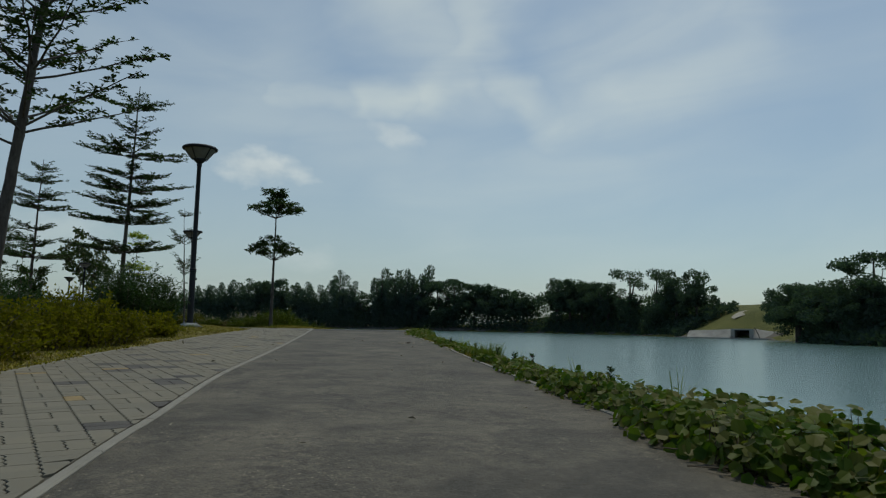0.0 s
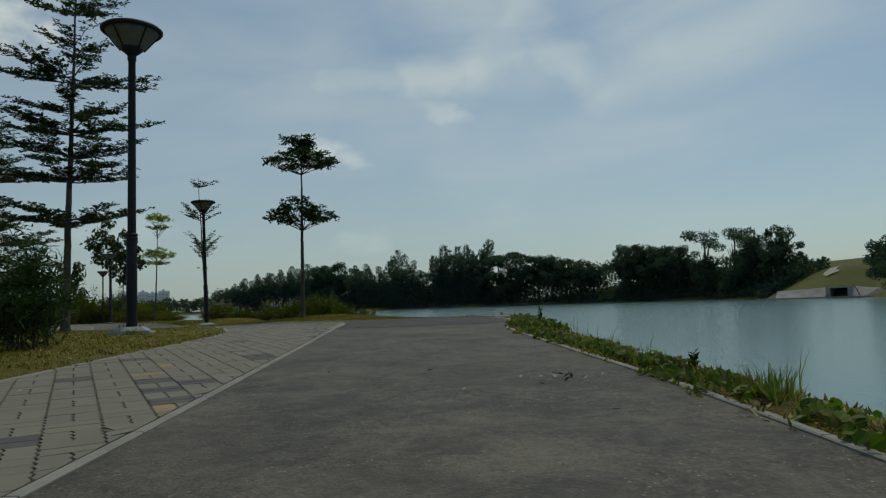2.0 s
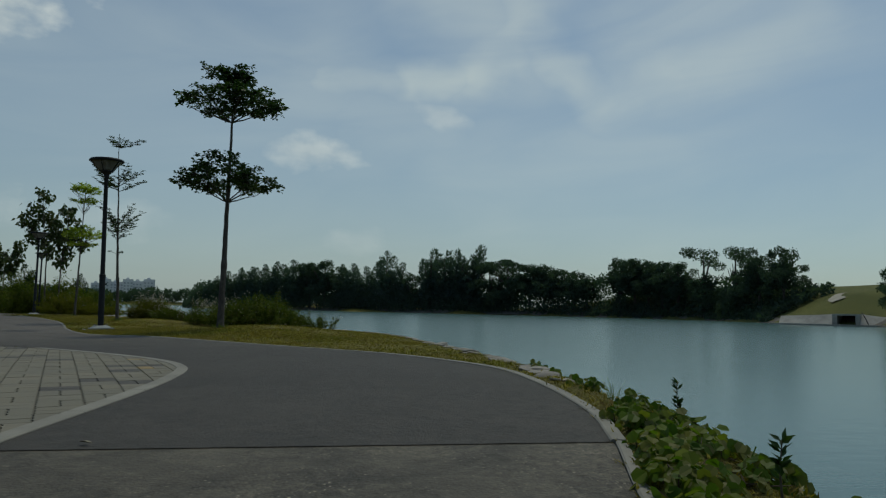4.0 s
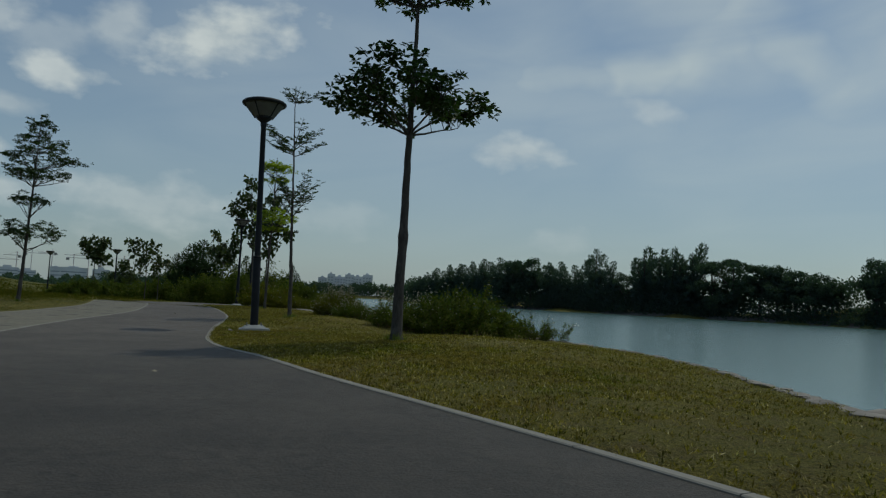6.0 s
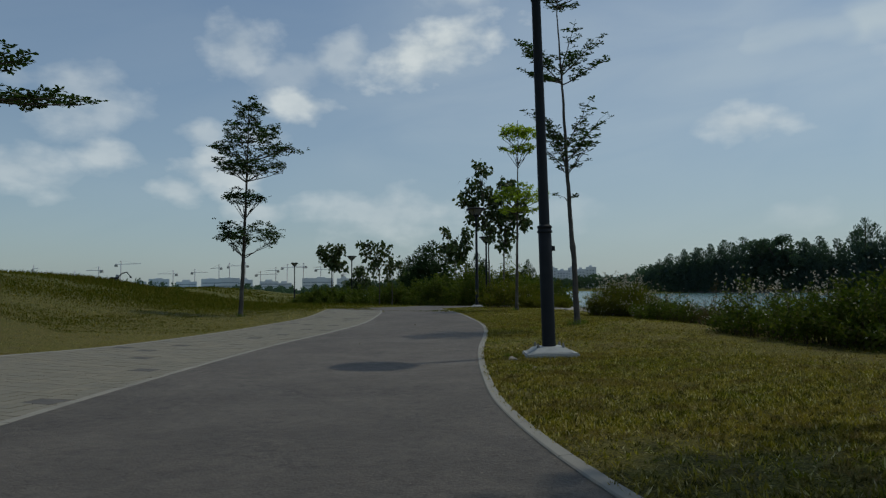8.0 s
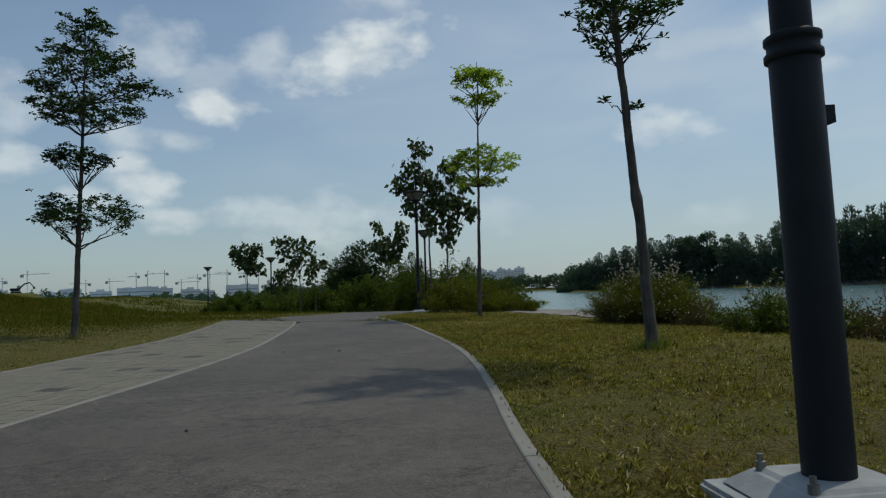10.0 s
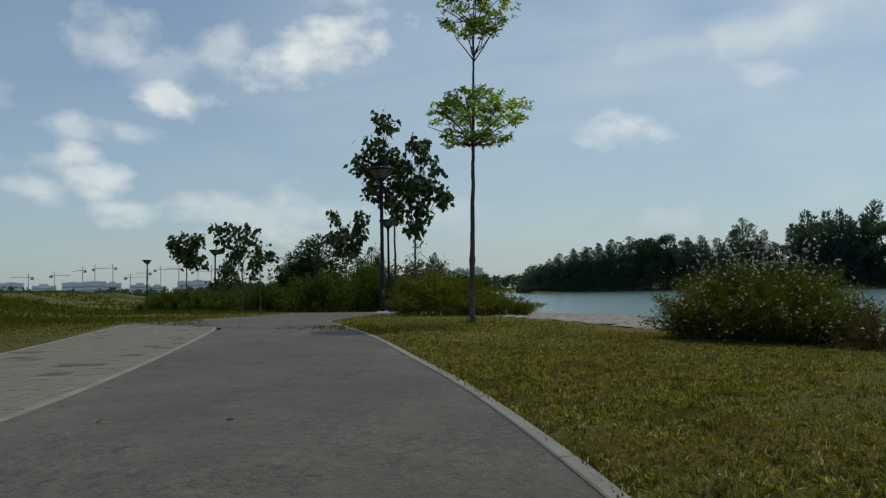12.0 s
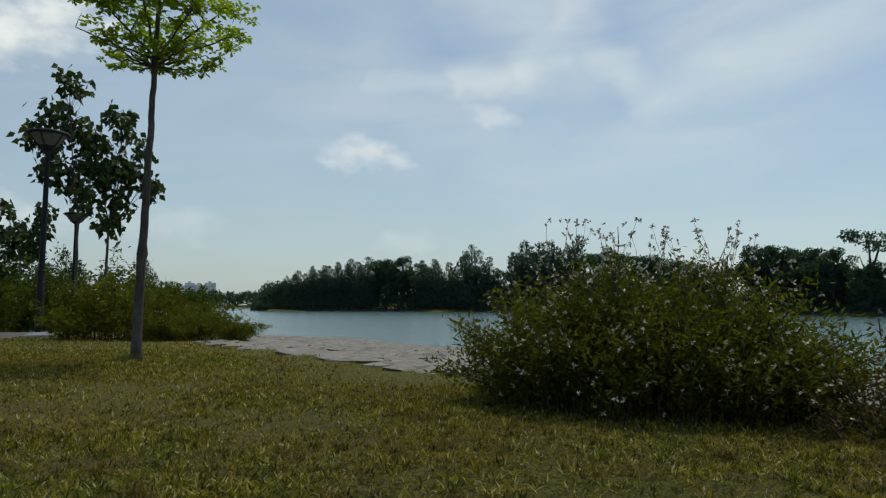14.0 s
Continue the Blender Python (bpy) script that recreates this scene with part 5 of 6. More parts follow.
def grass_tuft(x, y, r, h, n, seed, label, mat=GRASS_TALL):
    rs = np.random.RandomState(seed)
    ob = empty("grass_tuft", x, y, hz(x, y) - 0.01, label, "grass", "tufts on the river edge")
    a, q = rs.uniform(0, 6.283, n), np.sqrt(rs.uniform(0, 1, n)) * r
    base = np.stack([q * np.cos(a), q * np.sin(a), np.zeros(n)], 1)
    out = unit(np.stack([np.cos(a), np.sin(a), np.zeros(n)], 1) + rs.normal(0, 0.5, (n, 3)) * np.array([1, 1, 0]))
    hh = h * rs.uniform(0.45, 1.05, n)[:, None]
    lean = out * hh * rs.uniform(0.15, 0.6, n)[:, None]
    S = np.cross(out, [0, 0, 1.0]) * 0.0034
    mid = base + lean * 0.35 + np.array([0, 0, 0.6]) * hh
    tip = base + lean + np.array([0, 0, 1.0]) * hh
    V = np.stack([base - S, base + S, mid + S * 0.8, mid - S * 0.8, tip + S * 0.1, tip - S * 0.1], 1).reshape(-1, 3)
    F = np.arange(len(V)).reshape(-1, 6)
    F = np.concatenate([F[:, [0, 1, 2, 3]], F[:, [3, 2, 4, 5]]])
    tagged(child("blade_mass", fast_mesh("blade_mass", V, F, mat), ob), kind="stuff")


for k, (tx, ty) in enumerate([(-5.3, 20.9), (-5.42, 20.98), (-5.28, 21.05), (-0.62, 12.0), (-0.72, 12.12), (-2.7, -0.75), (-2.95, -0.62), (-5.0, 16.35), (-16.3, 24.4), (-10.1, 31.0)]):
    grass_tuft(tx, ty, 0.13, 0.13 if k != 7 else 0.07, 90, 300 + k, "small ragged unmown tuft of grass in the lawn", GRASS_TALL)
for k, (tx, ty, tr, th, tn) in enumerate([(2.2, -11.35, 0.2, 0.25, 300), (2.5, -8.9, 0.13, 0.17, 130), (2.28, -10.2, 0.12, 0.15, 70), (2.42, -8.6, 0.12, 0.13, 40), (2.5, -7.6, 0.12, 0.16, 30), (2.52, -6.9, 0.14, 0.16, 34), (2.56, -6.0, 0.1, 0.15, 28),
                                          (2.64, -5.2, 0.1, 0.14, 26), (2.7, -4.5, 0.09, 0.12, 26), (2.05, -13.0, 0.07, 0.3, 8), (2.0, -14.6, 0.06, 0.34, 7), (2.56, -7.2, 0.14, 0.27, 9), (2.6, -6.4, 0.14, 0.27, 9),
                                          (2.66, -5.6, 0.14, 0.26, 9), (2.4, -9.2, 0.1, 0.28, 9), (1.9, -16.3, 0.08, 0.36, 8), (3.75, -0.2, 0.06, 0.16, 14)]):
    grass_tuft(tx, ty, tr, th, tn, 81 + k, "tuft of long bright green grass on the bank")


def sprig(x, y, h, seed):
    """A single upright weed with leaves up its stem."""
    rs = np.random.RandomState(seed)
    ob = empty("weed_sprig", x, y, hz(x, y) - 0.01, "single upright leafy weed on the river edge", "weed", "weeds on the river edge")
    t = np.linspace(0, 1, 8)
    pts = np.stack([0.05 * h * np.sin(t * 3 + seed), 0.04 * h * np.cos(t * 2 + seed), t * h], 1)
    V, F = tube(pts, np.linspace(0.005, 0.002, 8), 5)
    child("stem", fast_mesh("stem", V, F, STEM), ob)
    n = 26
    s = rs.uniform(0.35, 1.0, n)
    C = np.stack([np.interp(s, t, pts[:, k]) for k in range(3)], 1)
    V, F = leaves(C, rnd_dirs(rs, n) * np.array([1, 1, 0.3]) + np.array([0, 0, 0.7]), rnd_dirs(rs, n) + np.array([0, 0, 0.6]), 0.05, 0.02)
    tagged(child("foliage", fast_mesh("foliage", V, F, LEAF_SHRUB), ob), kind="stuff")


for k, (wx, wy, wh) in enumerate([(2.3, -10.4, 0.16), (2.25, -11.6, 0.18), (3.7, -1.2, 0.26), (3.2, -2.8, 0.2), (2.0, -15.2, 0.24), (2.1, -13.2, 0.2), (2.15, -12.5, 0.17), (2.5, -8.2, 0.16)]):
    sprig(wx, wy, wh, 95 + k)


def make_lawn():
    """Short broad-bladed turf, thick near the paths and thinner further off."""
    rs = np.random.RandomState(90)
    kerb_line = curve_pts(RIGHT_NEW, 0.4)
    left_line = curve_pts(chain(PAV_TWO_L, LEFT_FAR), 0.4)
    zones = [(-13, 2, 9, 33, 350000, 4), (-8.6, -3.6, 22.4, 28.5, 32000, 5), (-4, 4, 2, 17, 70000, 0), (-16, 4, 0, 40, 125000, 0), (-40, -7, 8, 48, 36000, 1), (-6, -1, -16, 6, 22000, 2), (2, 4.2, -18, 4, 12000, 3)]
    Cs = []
    for x0, x1, y0, y1, n, zone in zones:
        x, y = rs.uniform(x0, x1, n), rs.uniform(y0, y1, n)
        if zone == 0:
            d = line_dist(x, y, kerb_line)
            ok = (d > 0.04) & (line_dist(x, y, BANK) < 0.25)
            p = np.clip(1.15 - d / 9, 0.25, 1) * np.clip(1.5 - np.hypot(x + 5.5, y - 20) / 18, 0.15, 1)
        elif zone == 1:
            d = -line_dist(x, y, left_line)
            ok = d > 0.05
            p = np.clip(0.7 - d / 16, 0.08, 1)
        elif zone == 4:
            d = line_dist(x, y, kerb_line)
            ok = (d > 0.03) & (d < 3.6)
            p = np.clip(1.3 - d / 3.2, 0.2, 1)
        else:
            ok = (line_dist(x, y, BANK) < 0.3)
            p = np.full(n, 0.8)
        ok &= rs.uniform(size=n) < p
        x, y = x[ok], y[ok]
        ok = ~paved(x, y)
        x, y = x[ok], y[ok]
        bare = noise_field(x, y)
        ok = rs.uniform(size=len(x)) < np.clip(1.4 - 1.3 * bare, 0.22, 1)
        Cs.append(np.stack([x[ok], y[ok]], 1))
    # tufts of five blades each
    xy = np.repeat(np.concatenate(Cs), 5, 0)
    n = len(xy)
    far = np.clip(np.hypot(xy[:, 0] + 4, xy[:, 1] - 14) / 13, 1.0, 2.4)
    out = rs.normal(0, 1, (n, 2))
    xy = xy + out * 0.011 * far[:, None]
    base = np.column_stack([xy, height(xy[:, 0], xy[:, 1]) - 0.003])
    # most blades stand, some lie flat as dry clippings
    D = np.column_stack([out * 0.6, rs.uniform(0.25, 1.15, n) * (rs.uniform(size=n) > 0.16)]) + rs.normal(0, 0.15, (n, 3)) * np.array([1, 1, 0.5])
    L = rs.uniform(0.016, 0.05, n) * far ** 0.5
    Nn = np.column_stack([-out, rs.uniform(0.2, 1.2, n)])
    V, F = leaves(base, D, Nn, L, rs.uniform(0.0055, 0.011, n) * far, 0.1, 0.4)
    tagged(new("lawn_grass", fast_mesh("lawn_grass", V, F, GRASS)), "short dry olive-green broad-bladed turf", "grass", kind="stuff")


def noise_field(x, y):
    v = np.sin(x * 0.9 + 1.3 * np.sin(y * 0.7)) * np.sin(y * 1.1 + 0.9 * np.sin(x * 0.8)) + 0.5 * np.sin(x * 2.7 + y * 1.9) * np.sin(y * 3.1 - x * 1.2)
    return 0.5 + 0.45 * v


make_lawn()


def make_meadow():
    """Rank unmown grass over the slope beyond the mown strip, taller and thicker in patches."""
    rs = np.random.RandomState(92)
    left_line = curve_pts(chain(PAV_TWO_L, LEFT_FAR), 0.6)
    Cs = []
    for n, r0, r1, a0, a1 in ((30000, 8, 30, -75, -22), (30000, 26, 75, -72, -24), (14000, 70, 190, -70, -26)):
        a, d = np.radians(rs.uniform(a0, a1, n)), rs.uniform(r0, r1, n)
        x, y = -5 + d * np.sin(a), 14 + d * np.cos(a)
        off = -line_dist(x, y, left_line)
        thick = 0.5 + 0.5 * np.sin(x * 0.21 + 1.1 * np.sin(y * 0.17)) * np.sin(y * 0.27 + 0.8 * np.sin(x * 0.13))
        ok = (off > 0.25) & (rs.uniform(size=n) < np.where(off < 4, 0.9, 0.25 + 0.75 * thick)) & ~((y > 8.5) & (y < 10.8) & (x > -30)) & ~((y > 5) & (y < 10.8) & (x > -31))
        Cs.append(np.column_stack([x, y, thick, d, np.clip(off / 6, 0.22, 1)])[ok])
    q = np.repeat(np.concatenate(Cs), 3, 0)
    n = len(q)
    big = np.clip(q[:, 3] / 22, 0.7, 5.0)
    xy = q[:, :2] + rs.normal(0, 0.08, (n, 2)) * big[:, None]
    base = np.column_stack([xy, height(xy[:, 0], xy[:, 1]) - 0.01])
    D = np.column_stack([rs.normal(0, 0.5, (n, 2)), rs.uniform(0.4, 1.2, n)])
    L = rs.uniform(0.07, 0.2, n) * q[:, 4] * (0.5 + 0.9 * q[:, 2]) * np.minimum(big, 2.2)
    V, F = leaves(base, D, rnd_dirs(rs, n), L, rs.uniform(0.012, 0.03, n) * big, 0.1, 0.4)
    tagged(new("meadow_grass", fast_mesh("meadow_grass", V, F, MEADOW)), "rank olive-brown unmown meadow grass on a low rise", "grass", kind="stuff")


make_meadow()

# ---- far shore ----


def crown_core(rs, h, n, r, z0, z1):
    """Large shaded leaves deep inside a crown, so that little sky shows through."""
    a, q = rs.uniform(0, 6.283, n), np.sqrt(rs.uniform(0, 1, n)) * r * h
    C = np.stack([q * np.cos(a), q * np.sin(a), h * rs.uniform(z0, z1, n)], 1)
    return leaves(C, rnd_dirs(rs, n), rnd_dirs(rs, n), 0.1 * h * rs.uniform(0.6, 1.2, n), 0.07 * h)


def far_crown(rs, kind, h):
    """Leaf clumps of a distant tree of height h as loose blades over lobes."""
    C, N0 = [], []
    if kind == "needle":
        out = []
        out.append(crown_core(rs, h, 420, 0.19, 0.0, 0.62))
        for k in range(5):
            b, q, top = rs.uniform(0, 6.283), (0 if k == 0 else rs.uniform(0.1, 0.24)) * h, h * (1.0 if k == 0 else rs.uniform(0.74, 0.95))
            n = 1250
            z = rs.uniform(0.0, 1.0, n) ** 1.05
            a = rs.uniform(0, 6.283, n)
            lobe = 0.75 + 0.3 * np.sin(z * 23 + 2 * a + rs.uniform(0, 6.28)) + 0.2 * np.sin(z * 51 + 3 * a)
            r = (0.225 * (1 - z) ** 0.4 + 0.012) * h * rs.uniform(0.2, 1.0, n) ** 0.6 * lobe
            C = np.stack([q * math.cos(b) + r * np.cos(a), q * math.sin(b) + r * np.sin(a), z * top], 1)
            D = np.stack([0.6 * np.cos(a), 0.6 * np.sin(a), 1.0 + 0 * a], 1) + rs.normal(0, 0.35, (n, 3))
            out.append(leaves(C, D, rnd_dirs(rs, n), 0.042 * h * rs.uniform(0.5, 1.3, n), 0.013 * h))
        return join(out)
    if kind == "open":
        out = [crown_core(rs, h, 260, 0.15, 0.0, 0.55)]
        for k in range(6):
            a, q = k * 1.05 + rs.uniform(-0.3, 0.3), rs.uniform(0.04, 0.16) * h
            top = h * (1.0 if k == 0 else rs.uniform(0.72, 0.97))
            n = 620
            z = rs.uniform(0.1, 1.0, n)
            r = (0.085 * (1 - z) ** 0.5 + 0.03) * h * rs.uniform(0.2, 1.0, n)
            b = rs.uniform(0, 6.283, n)
            C = np.stack([q * math.cos(a) * (0.4 + z) + r * np.cos(b), q * math.sin(a) * (0.4 + z) + r * np.sin(b), z * top], 1)
            D = np.stack([np.cos(b), np.sin(b), 1.2 + 0 * b], 1) + rs.normal(0, 0.4, (n, 3))
            out.append(leaves(C, D, rnd_dirs(rs, n), 0.06 * h * rs.uniform(0.5, 1.2, n), 0.016 * h))
        return join(out)
    lobes = []
    if kind == "round":
        for k in range(30):
            a, z = rs.uniform(0, 6.283), rs.uniform(0.34, 0.92)
            q = 0.4 * math.sqrt(max(0.0, 1 - ((z - 0.52) / 0.46) ** 2)) * rs.uniform(0.3, 1.08)
            lobes.append((q * math.cos(a), q * math.sin(a), z, rs.uniform(0.05, 0.13)))
        lobes += [(0, 0, 0.88, 0.1), (0.03, 0.05, 0.64, 0.2), (-0.12, 0, 0.5, 0.16), (0.14, 0, 0.46, 0.16), (rs.uniform(-0.2, 0.2), -0.1, 0.2, 0.1)]
    elif kind == "flat":
        for k in range(16):
            a, q = rs.uniform(0, 6.283), rs.uniform(0.05, 0.5)
            lobes.append((q * math.cos(a), q * math.sin(a), 0.9 - 0.35 * q * rs.uniform(0.4, 1.5), rs.uniform(0.06, 0.11)))
        lobes += [(rs.uniform(-0.3, 0.3), rs.uniform(-0.3, 0.3), rs.uniform(0.1, 0.62), rs.uniform(0.1, 0.17)) for k in range(14)]
    else:
        for k in range(11):
            a, q, z = rs.uniform(0, 6.283), rs.uniform(0.08, 0.3), rs.uniform(0.4, 0.92)
            lobes.append((q * math.cos(a), q * math.sin(a), z, rs.uniform(0.07, 0.12)))
        lobes += [(rs.uniform(-0.22, 0.22), rs.uniform(-0.22, 0.22), rs.uniform(0.08, 0.42), rs.uniform(0.1, 0.16)) for k in range(9)]
    for lx, ly, lz, lr in lobes:
        n = int(110 + 7000 * lr * lr)
        d = rnd_dirs(rs, n)
        C.append((np.array([lx, ly, lz]) + d * lr * (rs.uniform(0.35, 1.0, (n, 1)) ** 0.5) * np.array([1.15, 1.15, 0.62 if kind == "flat" else 0.85])) * h)
        N0.append(d)
    C, N0 = np.concatenate(C), np.concatenate(N0)
    n = len(C)
    core = crown_core(rs, h, 300, 0.2, 0.3, 0.72) if kind == "round" else crown_core(rs, h, 160, 0.2, 0.05, 0.5)
    return join([core, leaves(C, rnd_dirs(rs, n), N0 + rs.normal(0, 0.7, (n, 3)), 0.033 * h * rs.uniform(0.5, 1.3, n), 0.022 * h)])


def far_tree(kind, seed, label, group="trees on the far shore", leaf=None):
    rs = np.random.RandomState(seed)
    ob = empty("shore_tree", 0, 0, 0, label, "tree", group)
    V, F = tube([(0, 0, -0.5), (0.1, 0, 3), (0.0, 0.1, 6), (0.1, 0, 9 if kind != "needle" else 9.6)], (0.28, 0.22, 0.15, 0.05), 7)
    child("trunk", fast_mesh("trunk", V, F, BARK, True), ob)
    if kind != "needle":
        w = []
        for k in range(7):
            a = rs.uniform(0, 6.283)
            q = rs.uniform(1.5, 3.2)
            z0 = rs.uniform(2.0, 5.0)
            w.append(tube([(0.05, 0, z0), (q * 0.5 * math.cos(a), q * 0.5 * math.sin(a), z0 + 1.4), (q * math.cos(a), q * math.sin(a), z0 + 3.4)], (0.13, 0.09, 0.04), 5))
        for V, F in w:
            child("limb", fast_mesh("limb", V, F, BARK, True), ob)
    V, F = far_crown(rs, kind, 10.0)
    # far crowns get leaf colours with distance haze mixed in
    tagged(child("crown", fast_mesh("crown", V, F, leaf or (LEAF_FAR_HAZE_BLUE if kind in ("needle", "open") else LEAF_FAR_HAZE)), ob), kind="stuff")
    return ob


FAR = {
    "needle": [(-43.0, 285.9, 10.0), (-39.6, 284.8, 11.8), (-35.5, 283.5, 13.6), (-30.3, 282.0, 15.2), (-25.6, 280.7, 15.5), (-20.6, 279.1, 16.6), (-16.0, 277.8, 17.7), (-9.6, 275.9, 18.4), (9.5, 268.6, 16.9), (13.8, 266.6, 17.2), (18.7, 264.4, 16.0), (26.2, 260.8, 22.0), (32.0, 257.9, 17.6)],
    "round": [(-2.9, 273.9, 18.6), (2.7, 271.7, 19.1), (72.9, 227.2, 17.3), (76.8, 223.0, 16.6), (80.6, 218.7, 15.4), (83.9, 213.6, 14.2), (86.7, 209.4, 12.0), (93.6, 198.7, 17.9), (96.3, 194.5, 17.9), (98.6, 189.8, 16.0), (100.4, 184.5, 16.4), (102.3, 178.8, 15.5), (107.6, 149.0, 15.8), (109.2, 142.2, 17.1)],
    "open": [(41.9, 252.5, 22.8), (46.7, 249.9, 22.2), (51.2, 247.5, 22.5), (56.4, 244.7, 23.6)],
    "clump": [(36.6, 255.4, 13.8), (105.2, 170.4, 18.9), (107.3, 158.4, 18.8), (64.9, 238.0, 15.4)],
    "flat": [(61.6, 239.8, 19.2), (67.0, 233.8, 19.7), (78.5, 56.2, 12.4)],
}
LABELS = {"needle": "dark slender needle-leaved tree on the far shore", "round": "dark dense round-crowned tree on the far shore", "open": "tall feathery open-crowned tree on the far shore",
          "clump": "tall tree with separate leaf clumps on the far shore", "flat": "spreading flat-topped tree on the far shore"}
rs1 = np.random.RandomState(101)
SHORE = {}
for kind in FAR:
    protos = [far_tree(kind, 110 + k, LABELS[kind]) for k in range(2)]
    SHORE[kind] = protos
    for i, (x, y, top) in enumerate(FAR[kind]):
        z = hz(x, y)
        src = protos[i % 2]
        ob = src if i < 2 else copy_thing(src, Matrix())
        s = (top - z) / 10.0
        wd = s * rs1.uniform(0.85, 1.2)
        ob.matrix_basis = Matrix.LocRotScale((x, y, z), Euler((0, 0, rs1.uniform(0, 6.28))), (wd, wd, s))
right = [(92.5, 87.0, 10.0), (95.0, 89.0, 9.4), (86.5, 79.6, 9.1), (83.8, 74.2, 8.2), (82.0, 68.8, 8.0), (79.3, 63.4, 8.7), (77.5, 56.2, 8.2), (79.3, 49.9, 8.2), (81.1, 40.0, 8.2), (82.9, 26.5, 8.2)]
for i, (x, y, top) in enumerate(right):
    src = SHORE["round"][i % 2]
    z = hz(x, y)
    s = (top - z) / 10.0
    copy_thing(src, Matrix()).matrix_basis = Matrix.LocRotScale((x, y, z), Euler((0, 0, rs1.uniform(0, 6.28))), (s * 1.25, s * 1.25, s))


for x, y, top, wd in ((-40.0, 86.0, 6.7, 1.6), (-44.5, 88.0, 4.9, 1.2), (-29.3, 74.6, 4.4, 0.9), (-21.0, 66.0, 3.2, 0.7)):
    z = hz(x, y)
    ob = far_tree("needle", 120 + int(top * 10), "young dark needle-leaved tree beyond the hedge", "needle trees beyond the hedge", LEAF_NEEDLE)
    ob.matrix_basis = Matrix.LocRotScale((x, y, z), None, ((top - z) / 10 * wd, (top - z) / 10 * wd, (top - z) / 10))


def far_scrub():
    """Low growth along the far waterline, and woods in the distance."""
    rs = np.random.RandomState(130)
    line = curve_pts(FAR_SHORE[6:22], 1.0)
    keep = ~((line[:, 1] < 136) & (line[:, 1] > 93) & (line[:, 0] > 85))
    line = line[keep]
    n = 62000
    i = rs.randint(0, len(line) - 1, n)
    t = line[i]
    nxt = line[np.minimum(i + 1, len(line) - 1)]
    dirn = unit(nxt - t)
    inward = np.stack([-dirn[:, 1], dirn[:, 0]], 1)
    off = 1.3 + 15.7 * rs.uniform(0, 1, n) ** 1.25
    p = t + inward * off[:, None]
    tall = (2.0 + 8.5 * (0.7 + 0.3 * np.sin(i * 0.17) * np.sin(i * 0.061 + 1)) * smooth01(off / 7)) * np.where(p[:, 1] > 205, 1.0, 0.38)
    z = height(p[:, 0], p[:, 1]) + tall * rs.uniform(0, 1, n) ** 0.8
    C = np.column_stack([p, z])
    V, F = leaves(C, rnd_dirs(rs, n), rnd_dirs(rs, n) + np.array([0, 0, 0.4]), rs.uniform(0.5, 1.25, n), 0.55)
    tagged(new("shore_scrub", fast_mesh("shore_scrub", V, F, LEAF_FAR_HAZE)), "dark low scrub along the far waterline", "scrub", kind="stuff")
    n = 26000
    line = curve_pts([(-420, 640), (-200, 612), (-135, 598), (-90, 590), (-40, 600), (80, 560)], 2.0)
    i = rs.randint(0, len(line), n)
    p = line[i] + np.stack([rs.uniform(-2, 2, n), rs.uniform(3, 26, n)], 1)
    tall = 9.5 + 2.5 * np.sin(i * 0.21) * np.sin(i * 0.083) + 1.5 * np.sin(i * 0.9)
    z = height(p[:, 0], p[:, 1]) + tall * rs.uniform(0, 1, n) ** 0.7
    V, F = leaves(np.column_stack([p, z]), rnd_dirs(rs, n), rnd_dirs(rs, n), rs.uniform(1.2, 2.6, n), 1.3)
    tagged(new("distant_woods", fast_mesh("distant_woods", V, F, LEAF_FAR_HAZE)), "distant low dark woods beyond the river bend", "woods", kind="stuff")
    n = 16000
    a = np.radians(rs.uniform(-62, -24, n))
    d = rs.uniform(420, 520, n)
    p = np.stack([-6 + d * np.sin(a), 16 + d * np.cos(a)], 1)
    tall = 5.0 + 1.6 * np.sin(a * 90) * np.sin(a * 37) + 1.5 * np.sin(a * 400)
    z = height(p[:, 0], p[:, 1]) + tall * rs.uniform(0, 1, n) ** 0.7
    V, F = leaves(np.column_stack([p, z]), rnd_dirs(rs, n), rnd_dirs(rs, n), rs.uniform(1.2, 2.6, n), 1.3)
    tagged(new("distant_woods", fast_mesh("distant_woods", V, F, LEAF_FAR_HAZE)), "distant low dark woods beyond the grassland", "woods", kind="stuff")


far_scrub()
shore_line = curve_pts(FAR_SHORE[5:26], 2.0)
shore_dir = unit(np.gradient(shore_line, axis=0))
shore_in = np.stack([-shore_dir[:, 1], shore_dir[:, 0]], 1)
strip("mud_bank", (shore_line + shore_in * 0.6).tolist(), (shore_line + shore_in * 3.4).tolist(), MUD, "thin bare mud edge along the far waterline", 0.05, 3, 2.0, category="bank")


def box_bm(bm, x0, x1, y0, y1, z0, z1):
    v = [bm.verts.new(p) for p in ((x0, y0, z0), (x1, y0, z0), (x1, y1, z0), (x0, y1, z0), (x0, y0, z1), (x1, y0, z1), (x1, y1, z1), (x0, y1, z1))]
    for f in ((3, 2, 1, 0), (4, 5, 6, 7), (0, 1, 5, 4), (1, 2, 6, 5), (2, 3, 7, 6), (3, 0, 4, 7)):
        bm.faces.new([v[i] for i in f])


